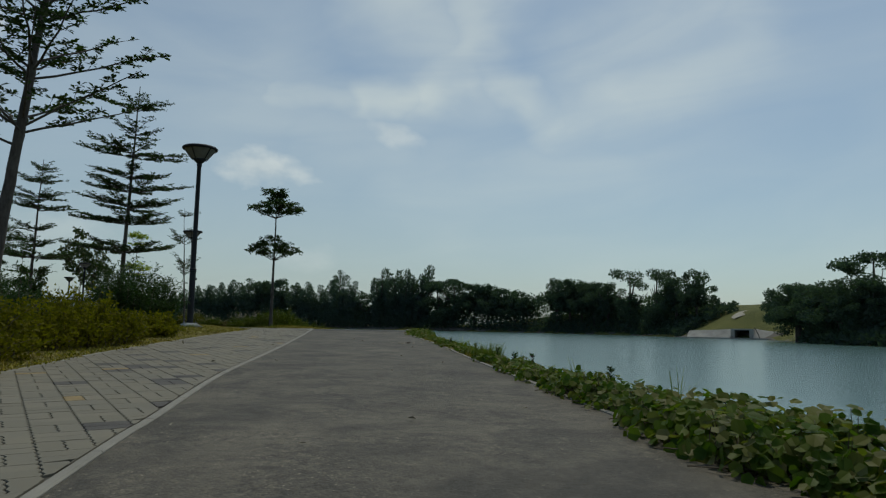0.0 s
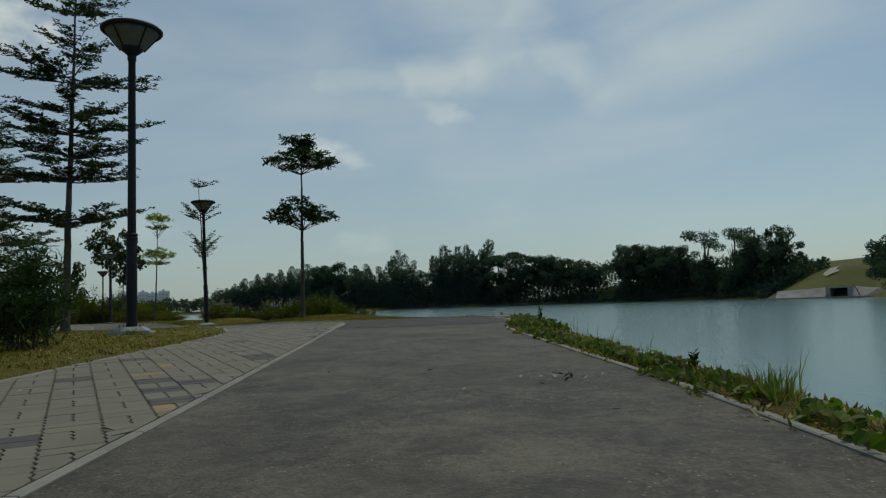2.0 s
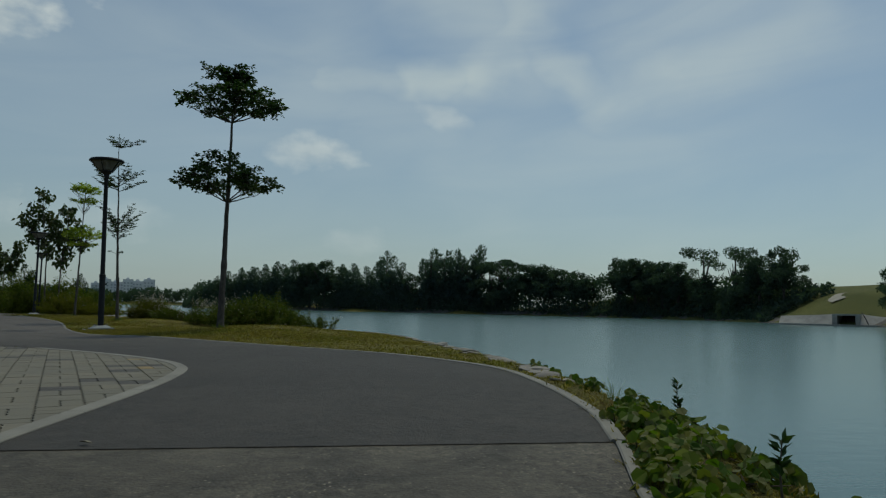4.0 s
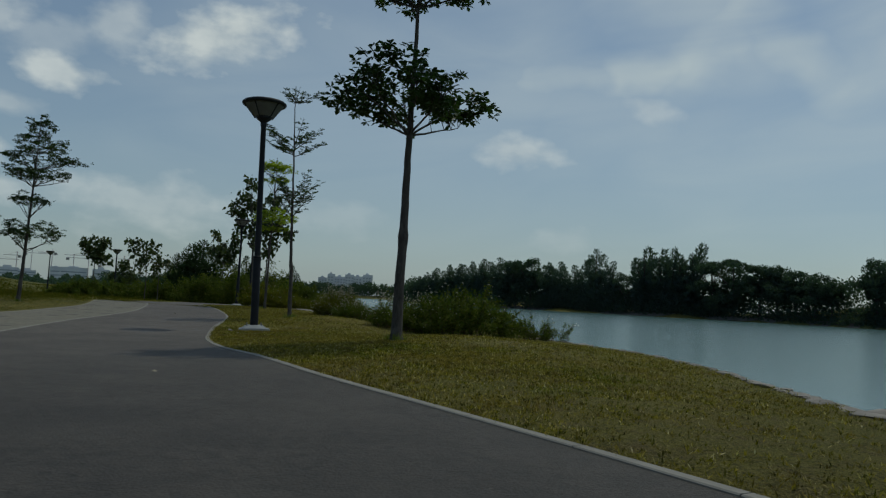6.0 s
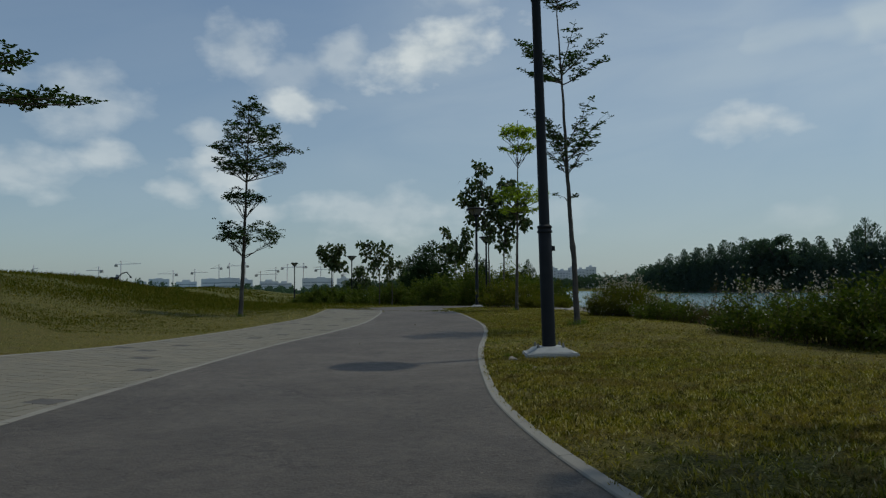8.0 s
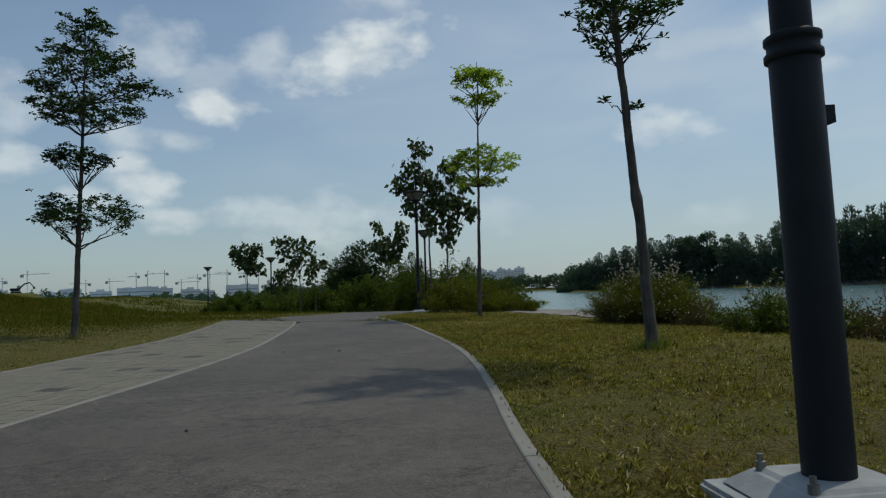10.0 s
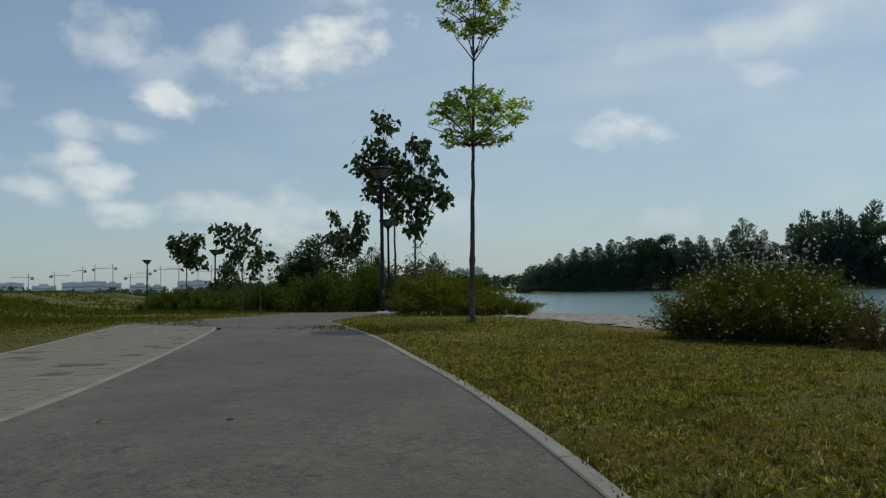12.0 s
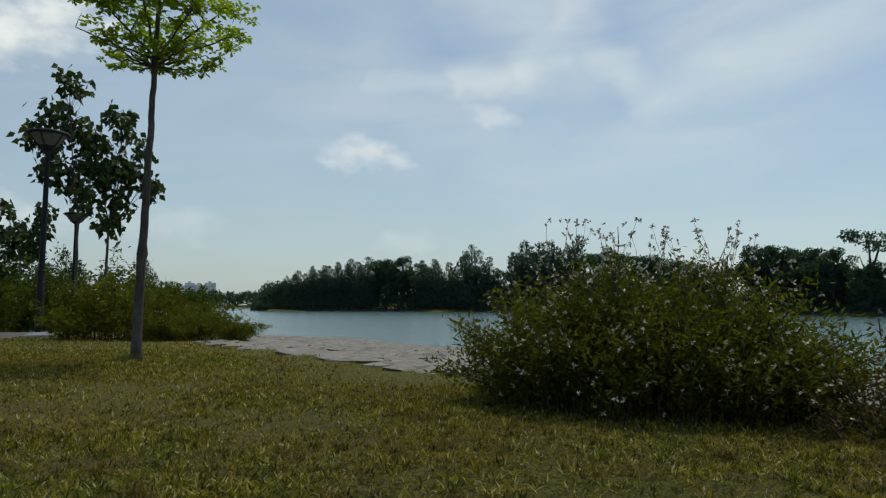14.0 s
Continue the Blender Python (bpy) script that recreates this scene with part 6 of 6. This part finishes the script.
def make_culvert():
    """A concrete outfall with sloping apron on the far bank."""
    ob = empty("drain_outfall", 96.9, 108.4, -1.1, "pale concrete drain outfall with square opening on the far bank", "culvert", turn=130.0)
    for prof in ([(-7.5, 1.7), (-4.5, 1.9), (-2.3, 2.2)], [(2.3, 2.2), (5, 2.0), (11.5, 1.7)]):
        bm = bmesh.new()
        for p, q in zip(prof[:-1], prof[1:]):
            v = [bm.verts.new(c) for c in ((p[0], 0, 0), (q[0], 0, 0), (q[0], -2.2, q[1]), (p[0], -2.2, p[1]), (p[0], -4.2, 0), (q[0], -4.2, 0), (q[0], -4.2, q[1]), (p[0], -4.2, p[1]))]
            for f in ((0, 1, 2, 3), (3, 2, 6, 7), (7, 6, 5, 4), (0, 3, 7, 4), (1, 5, 6, 2), (0, 4, 5, 1)):
                bm.faces.new([v[i] for i in f])
        part("apron", bm, CONCRETE, ob)
    bm = bmesh.new()
    box_bm(bm, -2.3, -1.5, -6, -0.8, 0, 2.25)
    box_bm(bm, 1.5, 2.3, -6, -0.8, 0, 2.25)
    box_bm(bm, -1.5, 1.5, -6, -0.8, 1.95, 2.25)
    part("headwall", bm, CONCRETE, ob)
    bm = bmesh.new()
    box_bm(bm, -1.5, 1.5, -6.2, -5.9, 0, 1.95)
    part("culvert_back", bm, DARK_HOLE, ob, "dark inside of the drain")
    bm = bmesh.new()
    box_bm(bm, -9.0, 13, -0.6, 0.7, -0.6, 0.3)
    part("toe_wall", bm, CONCRETE, ob)
    V, F = tube([(-2.4, -1.5, 2.6), (-3.1, -0.6, 1.6), (-3.7, 0.2, 0.4)], 0.09, 6)
    child("rail", fast_mesh("rail", V, F, METAL), ob)


make_culvert()
strip("track_hill", [(105.0, 121.5), (108.5, 127), (113.5, 131)], [(107.4, 120.5), (110.5, 125.5), (115, 129)], TRACK, "pale earth track climbing the grassy hill", 0.08, 4, 0.8, category="track")


def make_blocks():
    """Slab housing blocks beyond the river bend."""
    for az, dist, w, h, seed in ((-16.6, 950, 12, 24, 1), (-15.9, 940, 10, 29, 5), (-15.2, 980, 16, 27, 2), (-14.4, 960, 12, 30, 6), (-13.7, 960, 14, 28, 3), (-12.9, 970, 14, 31, 4)):
        a = radians(az)
        bx, by = -6 + dist * math.sin(a), 16 + dist * math.cos(a)
        ob = empty("apartment_block", bx, by, 0, "pale grey-blue slab apartment block far beyond the river", "apartment block", "far apartment blocks", -az)
        bm = bmesh.new()
        box_bm(bm, -w / 2, w / 2, -6, 6, -4, h)
        box_bm(bm, -w * 0.2, w * 0.1, -3, 3, h, h + 2.2)
        part("wall", bm, TOWER, ob)
        for fl in range(7):
            for k in range(int(w / 4)):
                bm = bmesh.new()
                x0 = -w / 2 + 1.0 + k * 4
                z0 = 1.2 + fl * (h - 3) / 7
                box_bm(bm, x0, x0 + 2.2, -6.15, -5.9, z0, z0 + 1.7)
                part("window", bm, TOWER_GLASS, ob)


make_blocks()


def make_crane(x, y, h, jib, turn, seed):
    ob = empty("tower_crane", x, y, 0, "slim construction tower crane on the far skyline", "crane", "cranes on the skyline", turn)
    bm = bmesh.new()
    box_bm(bm, -0.38, 0.38, -0.38, 0.38, -5, h)
    part("mast", bm, CRANE_HAZE, ob)
    bm = bmesh.new()
    box_bm(bm, -jib * 0.3, jib, -0.4, 0.4, h, h + 0.6)
    part("jib", bm, CRANE_HAZE, ob)
    bm = bmesh.new()
    box_bm(bm, -0.4, 0.4, -0.4, 0.4, h + 0.8, h + 4.5)
    part("tower_head", bm, CRANE_HAZE, ob)
    bm = bmesh.new()
    box_bm(bm, -jib * 0.3, -jib * 0.3 + 3, -1, 1, h - 2.5, h)
    part("counterweight", bm, CONCRETE, ob)
    for e, f in ((jib * 0.75, 1), (-jib * 0.28, 1)):
        V, F = tube([(0, 0, h + 4.4), (e, 0, h + 0.7)], 0.1, 4)
        child("tie", fast_mesh("tie", V, F, CRANE_HAZE), ob)


rs2 = np.random.RandomState(140)
for k, az in enumerate([-53.4, -51.8, -50.3, -46.6, -45.0, -43.2, -42.4, -41.2, -40.0, -38.8, -37.9, -36.6, -35.2, -34.2, -33.3, -31.8, -56.0]):
    a = radians(az)
    d = 900 + rs2.uniform(-60, 60)
    make_crane(-6 + d * math.sin(a), 16 + d * math.cos(a), rs2.uniform(21, 34), rs2.uniform(16, 34), rs2.uniform(-40, 40) + (180 if k % 2 else 0), k)
for k in range(16):
    a = radians(-55 + k * 1.55 + rs2.uniform(-0.4, 0.4))
    d = 860
    ob = empty("site_building", -6 + d * math.sin(a), 16 + d * math.cos(a), 0, "low pale building shell on the far construction site", "building", "far site buildings", -math.degrees(a))
    w, h = rs2.uniform(9, 30), rs2.uniform(11, 18)
    bm = bmesh.new()
    box_bm(bm, -w / 2, w / 2, -5, 5, -4, h)
    box_bm(bm, -w / 5, w / 6, -4, 4, h, h + rs2.uniform(0.5, 2.5))
    part("wall", bm, TOWER, ob)
    for q in range(3):
        bm = bmesh.new()
        box_bm(bm, -w / 2 + 1, w / 2 - 1, -5.15, -4.9, 2.5 + q * h / 4, 3.8 + q * h / 4)
        part("window_band", bm, TOWER_GLASS, ob)

# ---- rocks of the bank ----


def rock_mesh(seed, name="stone", detail=2):
    rs = np.random.RandomState(seed)
    bm = bmesh.new()
    bmesh.ops.create_icosphere(bm, subdivisions=detail, radius=1.0)
    cuts = [(unit(rs.normal(size=3)), rs.uniform(0.45, 0.8)) for _ in range(9)]
    for v in bm.verts:
        p = np.array(v.co)
        for nrm, lim in cuts:
            q = p @ nrm
            if q > lim:
                p = p - nrm * (q - lim) * 0.9
        v.co = p * np.array([1, 0.75, 0.42]) + rs.normal(0, 0.018, 3)
    me = bpy.data.meshes.new(name)
    bm.to_mesh(me)
    bm.free()
    me.materials.append(ROCK)
    return me


ROCKS = [rock_mesh(150 + k) for k in range(7)]


def make_rocks():
    rs = np.random.RandomState(160)
    ob = tagged(new("rock_revetment"), "pale rough stones laid on the river bank", "rocks", kind="structure")
    b = curve_pts(BANK[:25], 0.15)
    s = b[:, 1]
    near = b[(s > 0.5) & (s < 19)]
    apron = b[(s > 25.5) & (s < 50)]
    spots = []
    for k in range(150):
        p = near[rs.randint(len(near))]
        spots.append((p[0] - 0.1 + abs(rs.normal(0, 0.4)), p[1] + rs.normal(0, 0.1), rs.uniform(0.08, 0.2)))

    def apron_spot(limit):
        p = apron[rs.randint(limit)]
        o = rs.uniform(0.0, 1.0) ** 0.8 * 6.2
        return p[0] + o * 0.9, p[1] + o * 0.42, rs.uniform(0.12, 0.34)

    spots += [apron_spot(int(len(apron) * 0.45)) for k in range(145)]
    for x, y, r in spots:
        st = new("stone", ROCKS[rs.randint(7)])
        st.parent = ob
        st.matrix_basis = Matrix.LocRotScale((x, y, hz(x, y) + r * 0.02), Euler((rs.normal(0, 0.08), rs.normal(0, 0.08), rs.uniform(0, 6.28))), (r, r * rs.uniform(0.8, 1.2), r * rs.uniform(0.35, 0.6)))
    # the rest, further off, as one joined bed of stones
    Vs, Fs, k0 = [], [], 0
    base = [(np.array([v.co for v in m.vertices]), np.array([list(p.vertices) for p in m.polygons])) for m in (rock_mesh(190 + k, detail=1) for k in range(7))]
    for k in range(4300):
        x, y, r = apron_spot(len(apron))
        if k >= 3600:
            p = near[rs.randint(len(near))]
            x, y, r = p[0] - 0.05 + abs(rs.normal(0, 0.35)), p[1] + rs.normal(0, 0.1), rs.uniform(0.06, 0.17)
        V, F = base[k % 7]
        c, sn = math.cos(k * 1.7), math.sin(k * 1.7)
        W = V * np.array([r, r, r * 0.45])
        W = np.stack([W[:, 0] * c - W[:, 1] * sn + x, W[:, 0] * sn + W[:, 1] * c + y, W[:, 2] + hz(x, y)], 1)
        Vs.append(W)
        Fs.append(F + k0)
        k0 += len(V)
    tagged(child("stones", fast_mesh("stones", np.concatenate(Vs), np.concatenate(Fs), ROCK), ob), "bed of pale rough stones", kind="stuff")


make_rocks()

# ---- kerbs, pavers and litter ----


def kerb(name, line, width, rise, label, gap=0.0, piece=0.9, y_from=-26.0, inset=0.0):
    ob = tagged(new(name), label, "kerb", kind="structure")
    p = curve_pts(line, 0.15)
    p = p[p[:, 1] > y_from]
    n = int(piece / 0.15)
    for i in range(0, len(p) - 2, n):
        q = p[i:i + n + 1]
        if len(q) < 2:
            continue
        if gap:
            q = q[: max(2, int(len(q) * (1 - gap)))]
        t = unit(np.gradient(q, axis=0))
        nr = np.stack([t[:, 1], -t[:, 0]], 1)
        q = q + nr * inset
        q = q + t * (np.linspace(0.004, -0.004, len(q))[:, None])
        a, b = q - nr * width / 2, q + nr * width / 2
        za, zb = height(a[:, 0], a[:, 1]), height(b[:, 0], b[:, 1])
        V = np.concatenate([np.column_stack([a, za - 0.1]), np.column_stack([a, za + rise - 0.006]), np.column_stack([a + nr * 0.008, za + rise]),
                            np.column_stack([b - nr * 0.008, zb + rise]), np.column_stack([b, zb + rise - 0.006]), np.column_stack([b, zb - 0.1])])
        m = len(q)
        F = [(r * m + k, r * m + k + 1, (r + 1) * m + k + 1, (r + 1) * m + k) for r in range(5) for k in range(m - 1)]
        F += [(0, m, 4 * m, 5 * m), (m, 2 * m, 3 * m, 4 * m), (m - 1, 6 * m - 1, 5 * m - 1, 2 * m - 1), (2 * m - 1, 5 * m - 1, 4 * m - 1, 3 * m - 1)]
        child("kerb_stone", fast_mesh("kerb_stone", V, np.array(F), KERB), ob)
    return ob


kerb("kerb_nose", NOSE, 0.1, 0.014, "pale concrete band round the paved nose", inset=-0.01)
kerb("kerb_middle", MID_OLD, 0.055, 0.012, "narrow pale concrete edging between pavers and asphalt", inset=0.04)
kerb("kerb_river", KERB_OLD, 0.052, 0.012, "pale concrete kerb at the river edge of the path", inset=0.03)
kerb("kerb_lawn", KERB_NEW, 0.078, 0.015, "pale concrete kerb between asphalt and lawn", inset=0.022)
kerb("kerb_lawn_far", KERB_FAR, 0.11, 0.02, "broken pale kerb stones at the path corner", 0.35, 0.7, inset=0.05)
kerb("kerb_paving_left", PAV_ONE_L, 0.07, 0.008, "thin concrete edging beside the hedge", inset=-0.03)
kerb("kerb_two_right", PAV_TWO_R, 0.07, 0.008, "thin concrete edging between asphalt and pavers")
kerb("kerb_two_left", PAV_TWO_L, 0.07, 0.008, "thin concrete edging between pavers and grass")


SQ, TOOTH = 0.24, 0.014


def paver_block(kind, mat, name, u, v):
    """Half of a square of two blocks, long sides toothed: kind 0 and 1 lie across the row, 2 and 3 along it."""
    g = 0.0045
    if kind < 2:
        y0, y1, x0, x1, ks = (kind - 1) * SQ / 2, kind * SQ / 2, -SQ / 2, SQ / 2, range(kind * 3, kind * 3 + 4)
    else:
        x0, x1, y0, y1, ks = (kind - 3) * SQ / 2, (kind - 2) * SQ / 2, -SQ / 2, SQ / 2, range(7)
    ys = np.linspace(y0 + g * 0.5, y1 - g * 0.5, len(ks))
    zig = np.array([TOOTH if k % 2 else -TOOTH for k in ks]) / 2
    right, left = np.stack([x1 + zig - g, ys], 1), np.stack([x0 + zig + g, ys], 1)
    n = len(ks)
    top = np.concatenate([right, left[::-1]])
    m = 2 * n
    inner = top + (top.mean(0) - top) * np.array([0.03, 0.0])
    V = np.concatenate([np.column_stack([inner, np.zeros(m)]), np.column_stack([top, np.full(m, -0.004)]), np.column_stack([top, np.full(m, -0.05)])])
    V[:, :2] = V[:, :1] * v + V[:, 1:2] * u
    F = [(k, k + 1, m - 2 - k, m - 1 - k) for k in range(n - 1)]
    F += [(r * m + k, (r + 1) * m + k, (r + 1) * m + (k + 1) % m, r * m + (k + 1) % m) for r in (0, 1) for k in range(m)]
    return fast_mesh(name, V, np.array(F), mat), V, np.array(F)


def pull_in(p, poly):
    """Move the points that lie outside the outline to its nearest edge."""
    p = p.copy()
    w = np.where(~inside(p[:, 0], p[:, 1], poly))[0]
    best, spot = np.full(len(w), 1e18), p[w].copy()
    for a, b in zip(poly, np.roll(poly, -1, 0)):
        e = b - a
        t = np.clip(((p[w] - a) @ e) / max(e @ e, 1e-9), 0, 1)
        q = a + t[:, None] * e
        d = ((p[w] - q) ** 2).sum(1)
        s = d < best
        best[s], spot[s] = d[s], q[s]
    p[w] = spot
    return p


def make_pavers():
    rs = np.random.RandomState(170)
    ang = radians(19)
    u, v = np.array([-math.sin(ang), math.cos(ang)]), np.array([math.cos(ang), math.sin(ang)])
    mats = (PAVER, PAVER_DARK, PAVER_YELLOW)
    shapes = [[paver_block(k, m, "paver", u, v) for m in mats] for k in range(4)]
    for poly, name, label, y0, y1, dark in ((POLY_ONE, "pavement_one", "grey toothed concrete pavers with charcoal and ochre blocks", -24, 6, 0.06), (POLY_TWO, "pavement_two", "pale toothed concrete pavers with scattered charcoal blocks", 7, 32, 0.055)):
        ob = tagged(new(name), label, "pavement", kind="structure")
        a, b = np.meshgrid(np.arange(-160, 200), np.arange(-160, 200), indexing="ij")
        a, b = a.ravel(), b.ravel()
        c = (a[:, None] * SQ) * v + (b[:, None] * SQ) * u
        ok = (c[:, 1] > y0) & (c[:, 1] < y1)
        a, b, c = a[ok], b[ok], c[ok]
        ok = np.zeros(len(c), bool)
        for e in (u + v, u - v, v - u, -u - v):
            ok |= inside(c[:, 0] + e[0] * SQ * 0.4, c[:, 1] + e[1] * SQ * 0.4, poly)
        a, b, c = a[ok], b[ok], c[ok]
        z = height(c[:, 0], c[:, 1])
        # the blocks lie in the slope of the path
        rise_x, rise_y = (height(c[:, 0] + 0.2, c[:, 1]) - z) / 0.2, (height(c[:, 0], c[:, 1] + 0.2) - z) / 0.2
        tone = rs.uniform(size=len(c))
        order = np.argsort(np.abs(c[:, 1] + 14) if name == "pavement_one" else np.abs(c[:, 1] - 17))
        whole = []
        for k in range(4):
            q = shapes[k][0][1]
            q = q[len(q) // 3:2 * len(q) // 3, :2]
            ok = np.ones(len(c), bool)
            for e in (q[0], q[len(q) // 2 - 1], q[len(q) // 2], q[-1]):
                ok &= inside(c[:, 0] + e[0], c[:, 1] + e[1], poly)
            whole.append(ok)
        rest, cut = {0: [], 1: [], 2: []}, {0: [], 1: [], 2: []}
        for rank, i in enumerate(order):
            along = (a[i] + b[i]) % 2
            for h in (0, 1):
                mi = 1 if tone[i] < dark else (2 if name == "pavement_one" and tone[i] < dark + 0.03 and h == 0 else 0)
                lift = rs.normal(0.007, 0.0006)
                if not whole[2 * along + h][i]:
                    cut[mi].append((2 * along + h, c[i, 0], c[i, 1], lift))
                elif rank < 150:
                    p = new("paver", shapes[2 * along + h][mi][0])
                    p.parent = ob
                    p.matrix_basis = Matrix.LocRotScale((c[i, 0], c[i, 1], z[i] + lift), Euler((rise_y[i] + rs.normal(0, 0.004), -rise_x[i] + rs.normal(0, 0.004), rs.normal(0, 0.004))), None)
                else:
                    rest[mi].append((2 * along + h, c[i, 0], c[i, 1], lift))
        for mi, rows in ((k, r) for k, r in cut.items() if r):
            V, F = join([(shapes[k][0][1] + np.array([x, y, q]), shapes[k][0][2]) for k, x, y, q in rows])
            V[:, :2] = pull_in(V[:, :2], poly)
            V[:, 2] += height(V[:, 0], V[:, 1])
            tagged(child("cut_pavers", fast_mesh("cut_pavers", V, F, mats[mi]), ob), "pavers cut along the edge", kind="stuff")
        for mi, rows in ((k, r) for k, r in rest.items() if r):
            pieces = [(shapes[k][0][1] + np.array([x, y, q]), shapes[k][0][2]) for k, x, y, q in rows]
            V, F = join(pieces)
            V[:, 2] += height(V[:, 0], V[:, 1])
            tagged(child("pavers", fast_mesh("pavers", V, F, mats[mi]), ob), "toothed concrete pavers", kind="stuff")


make_pavers()


def make_litter():
    rs = np.random.RandomState(180)
    for k in range(46):
        y = rs.uniform(-17, -3) if k < 34 else rs.uniform(-2, 24)
        if k < 34:
            x = rs.uniform(-3, 2.2)
        else:
            x = -0.6 * max(y - 4, 0) + rs.uniform(-3, 3)
        C = np.zeros((1, 3))
        V, F = leaves(C, unit(rs.normal(size=(1, 3)) * [1, 1, 0.15]), np.array([[rs.normal(0, 0.4), rs.normal(0, 0.4), 1.0]]), rs.uniform(0.04, 0.075), rs.uniform(0.02, 0.035), 0.3)
        ob = new("fallen_leaf", fast_mesh("fallen_leaf", V, F, LITTER))
        ob.location = (x, y, hz(x, y) + 0.016)
        tagged(ob, "small dry curled leaf lying on the ground", "leaf", "fallen leaves")


make_litter()


def small_things():
    """A loose stone by the lamp, a twig on the bank, litter on the path and flowers in the vine."""
    st = new("loose_stone", rock_mesh(210, "loose_stone"))
    st.matrix_basis = Matrix.LocRotScale((-4.83, 15.93, hz(-4.83, 15.93) + 0.015), Euler((0.1, 0.2, 0.7)), (0.09, 0.08, 0.08))
    tagged(st, "small pale stone lying in the grass by the lamp footing", "stone")
    V, F = tube([(3.46, 4.12, hz(3.46, 4.12) + 0.02), (3.54, 4.05, hz(3.54, 4.05) + 0.05), (3.6, 3.96, hz(3.6, 3.96) + 0.04), (3.7, 3.84, hz(3.7, 3.84) + 0.02)], (0.008, 0.007, 0.006, 0.003), 6)
    tagged(new("twig", fast_mesh("twig", V, F, BARK, True)), "dry bent twig lying on the river bank", "twig")
    rs = np.random.RandomState(220)
    for k in range(16):
        x, y = 1.75 + rs.normal(0, 0.16), -8.0 + rs.normal(0, 0.2)
        V, F = leaves(np.zeros((1, 3)), unit(rs.normal(size=(1, 3)) * [1, 1, 0.3]), np.array([[rs.normal(0, 0.5), rs.normal(0, 0.5), 1.0]]), rs.uniform(0.025, 0.06), rs.uniform(0.015, 0.03), 0.4)
        ob = new("fallen_leaf", fast_mesh("fallen_leaf", V, F, LITTER if k % 3 else STEM))
        ob.location = (x, y, hz(x, y) + 0.02)
        tagged(ob, "small dry curled leaf lying on the ground", "leaf", "fallen leaves")
    for fx, fy in ((1.9, -17.0), (2.1, -13.2)):
        C = np.zeros((7, 3))
        b = np.arange(7) * 0.9
        V, F = leaves(C, np.stack([np.cos(b), np.sin(b), 0.7 + 0 * b], 1), np.stack([-np.cos(b), -np.sin(b), 1.2 + 0 * b], 1), 0.035, 0.03, 0.2)
        ob = new("vine_flower", fast_mesh("vine_flower", V, F, PETAL_MAUVE))
        ob.location = (fx, fy, hz(fx, fy) + 0.17)
        tagged(ob, "mauve funnel flower among the vine leaves", "flower", "vine flowers")


small_things()


def make_excavator(x, y, turn):
    """A digger on the far construction site, seen as a dark outline."""
    ob = empty("excavator", x, y, hz(x, y) + 4.0, "dark excavator with raised arm on the far site", "excavator", turn=turn)
    for sy in (-1.4, 1.4):
        bm = bmesh.new()
        box_bm(bm, -2.6, 2.6, sy - 0.4, sy + 0.4, 0, 1.0)
        bmesh.ops.bevel(bm, geom=bm.edges[:], offset=0.3, segments=2, affect="EDGES")
        part("track", bm, METAL, ob)
    bm = bmesh.new()
    box_bm(bm, -2.8, 2.0, -1.5, 1.5, 1.1, 2.6)
    bmesh.ops.bevel(bm, geom=bm.edges[:], offset=0.2, segments=2, affect="EDGES")
    part("body", bm, METAL, ob)
    bm = bmesh.new()
    box_bm(bm, 0.4, 2.2, 0.2, 1.4, 2.5, 4.1)
    bmesh.ops.bevel(bm, geom=bm.edges[:], offset=0.15, segments=2, affect="EDGES")
    part("cab", bm, TOWER_GLASS, ob)
    V, F = tube([(1.6, -0.5, 2.2), (3.8, -0.5, 4.8), (6.4, -0.5, 5.6)], (0.4, 0.45, 0.3), 6)
    child("boom", fast_mesh("boom", V, F, METAL), ob)
    V, F = tube([(6.2, -0.5, 5.8), (8.2, -0.5, 3.2)], (0.3, 0.2), 6)
    child("arm", fast_mesh("arm", V, F, METAL), ob)
    V, F = tube([(8.3, -0.5, 3.3), (8.5, -0.5, 2.4), (7.9, -0.5, 1.9)], (0.5, 0.6, 0.2), 8)
    child("bucket", fast_mesh("bucket", V, F, METAL), ob)
    ob.scale = (0.75, 0.75, 0.75)


ex, ey = -4.35 + 330 * math.sin(radians(-50.8)), 12.5 + 330 * math.cos(radians(-50.8))
make_excavator(ex, ey, 50)
bm = bmesh.new()
ring_profile(bm, [(16, -1.0), (12, 1.0), (8, 3.0), (5.5, 4.0), (0.1, 4.05)], 22)
rs3 = np.random.RandomState(230)
for v in bm.verts:
    v.co.x += rs3.normal(0, 0.35)
    v.co.y += rs3.normal(0, 0.35)
heap = empty("spoil_heap", ex, ey, hz(ex, ey), "low overgrown earth heap under the far excavator", "earth heap")
part("earth", bm, GROUND, heap, smooth=True)
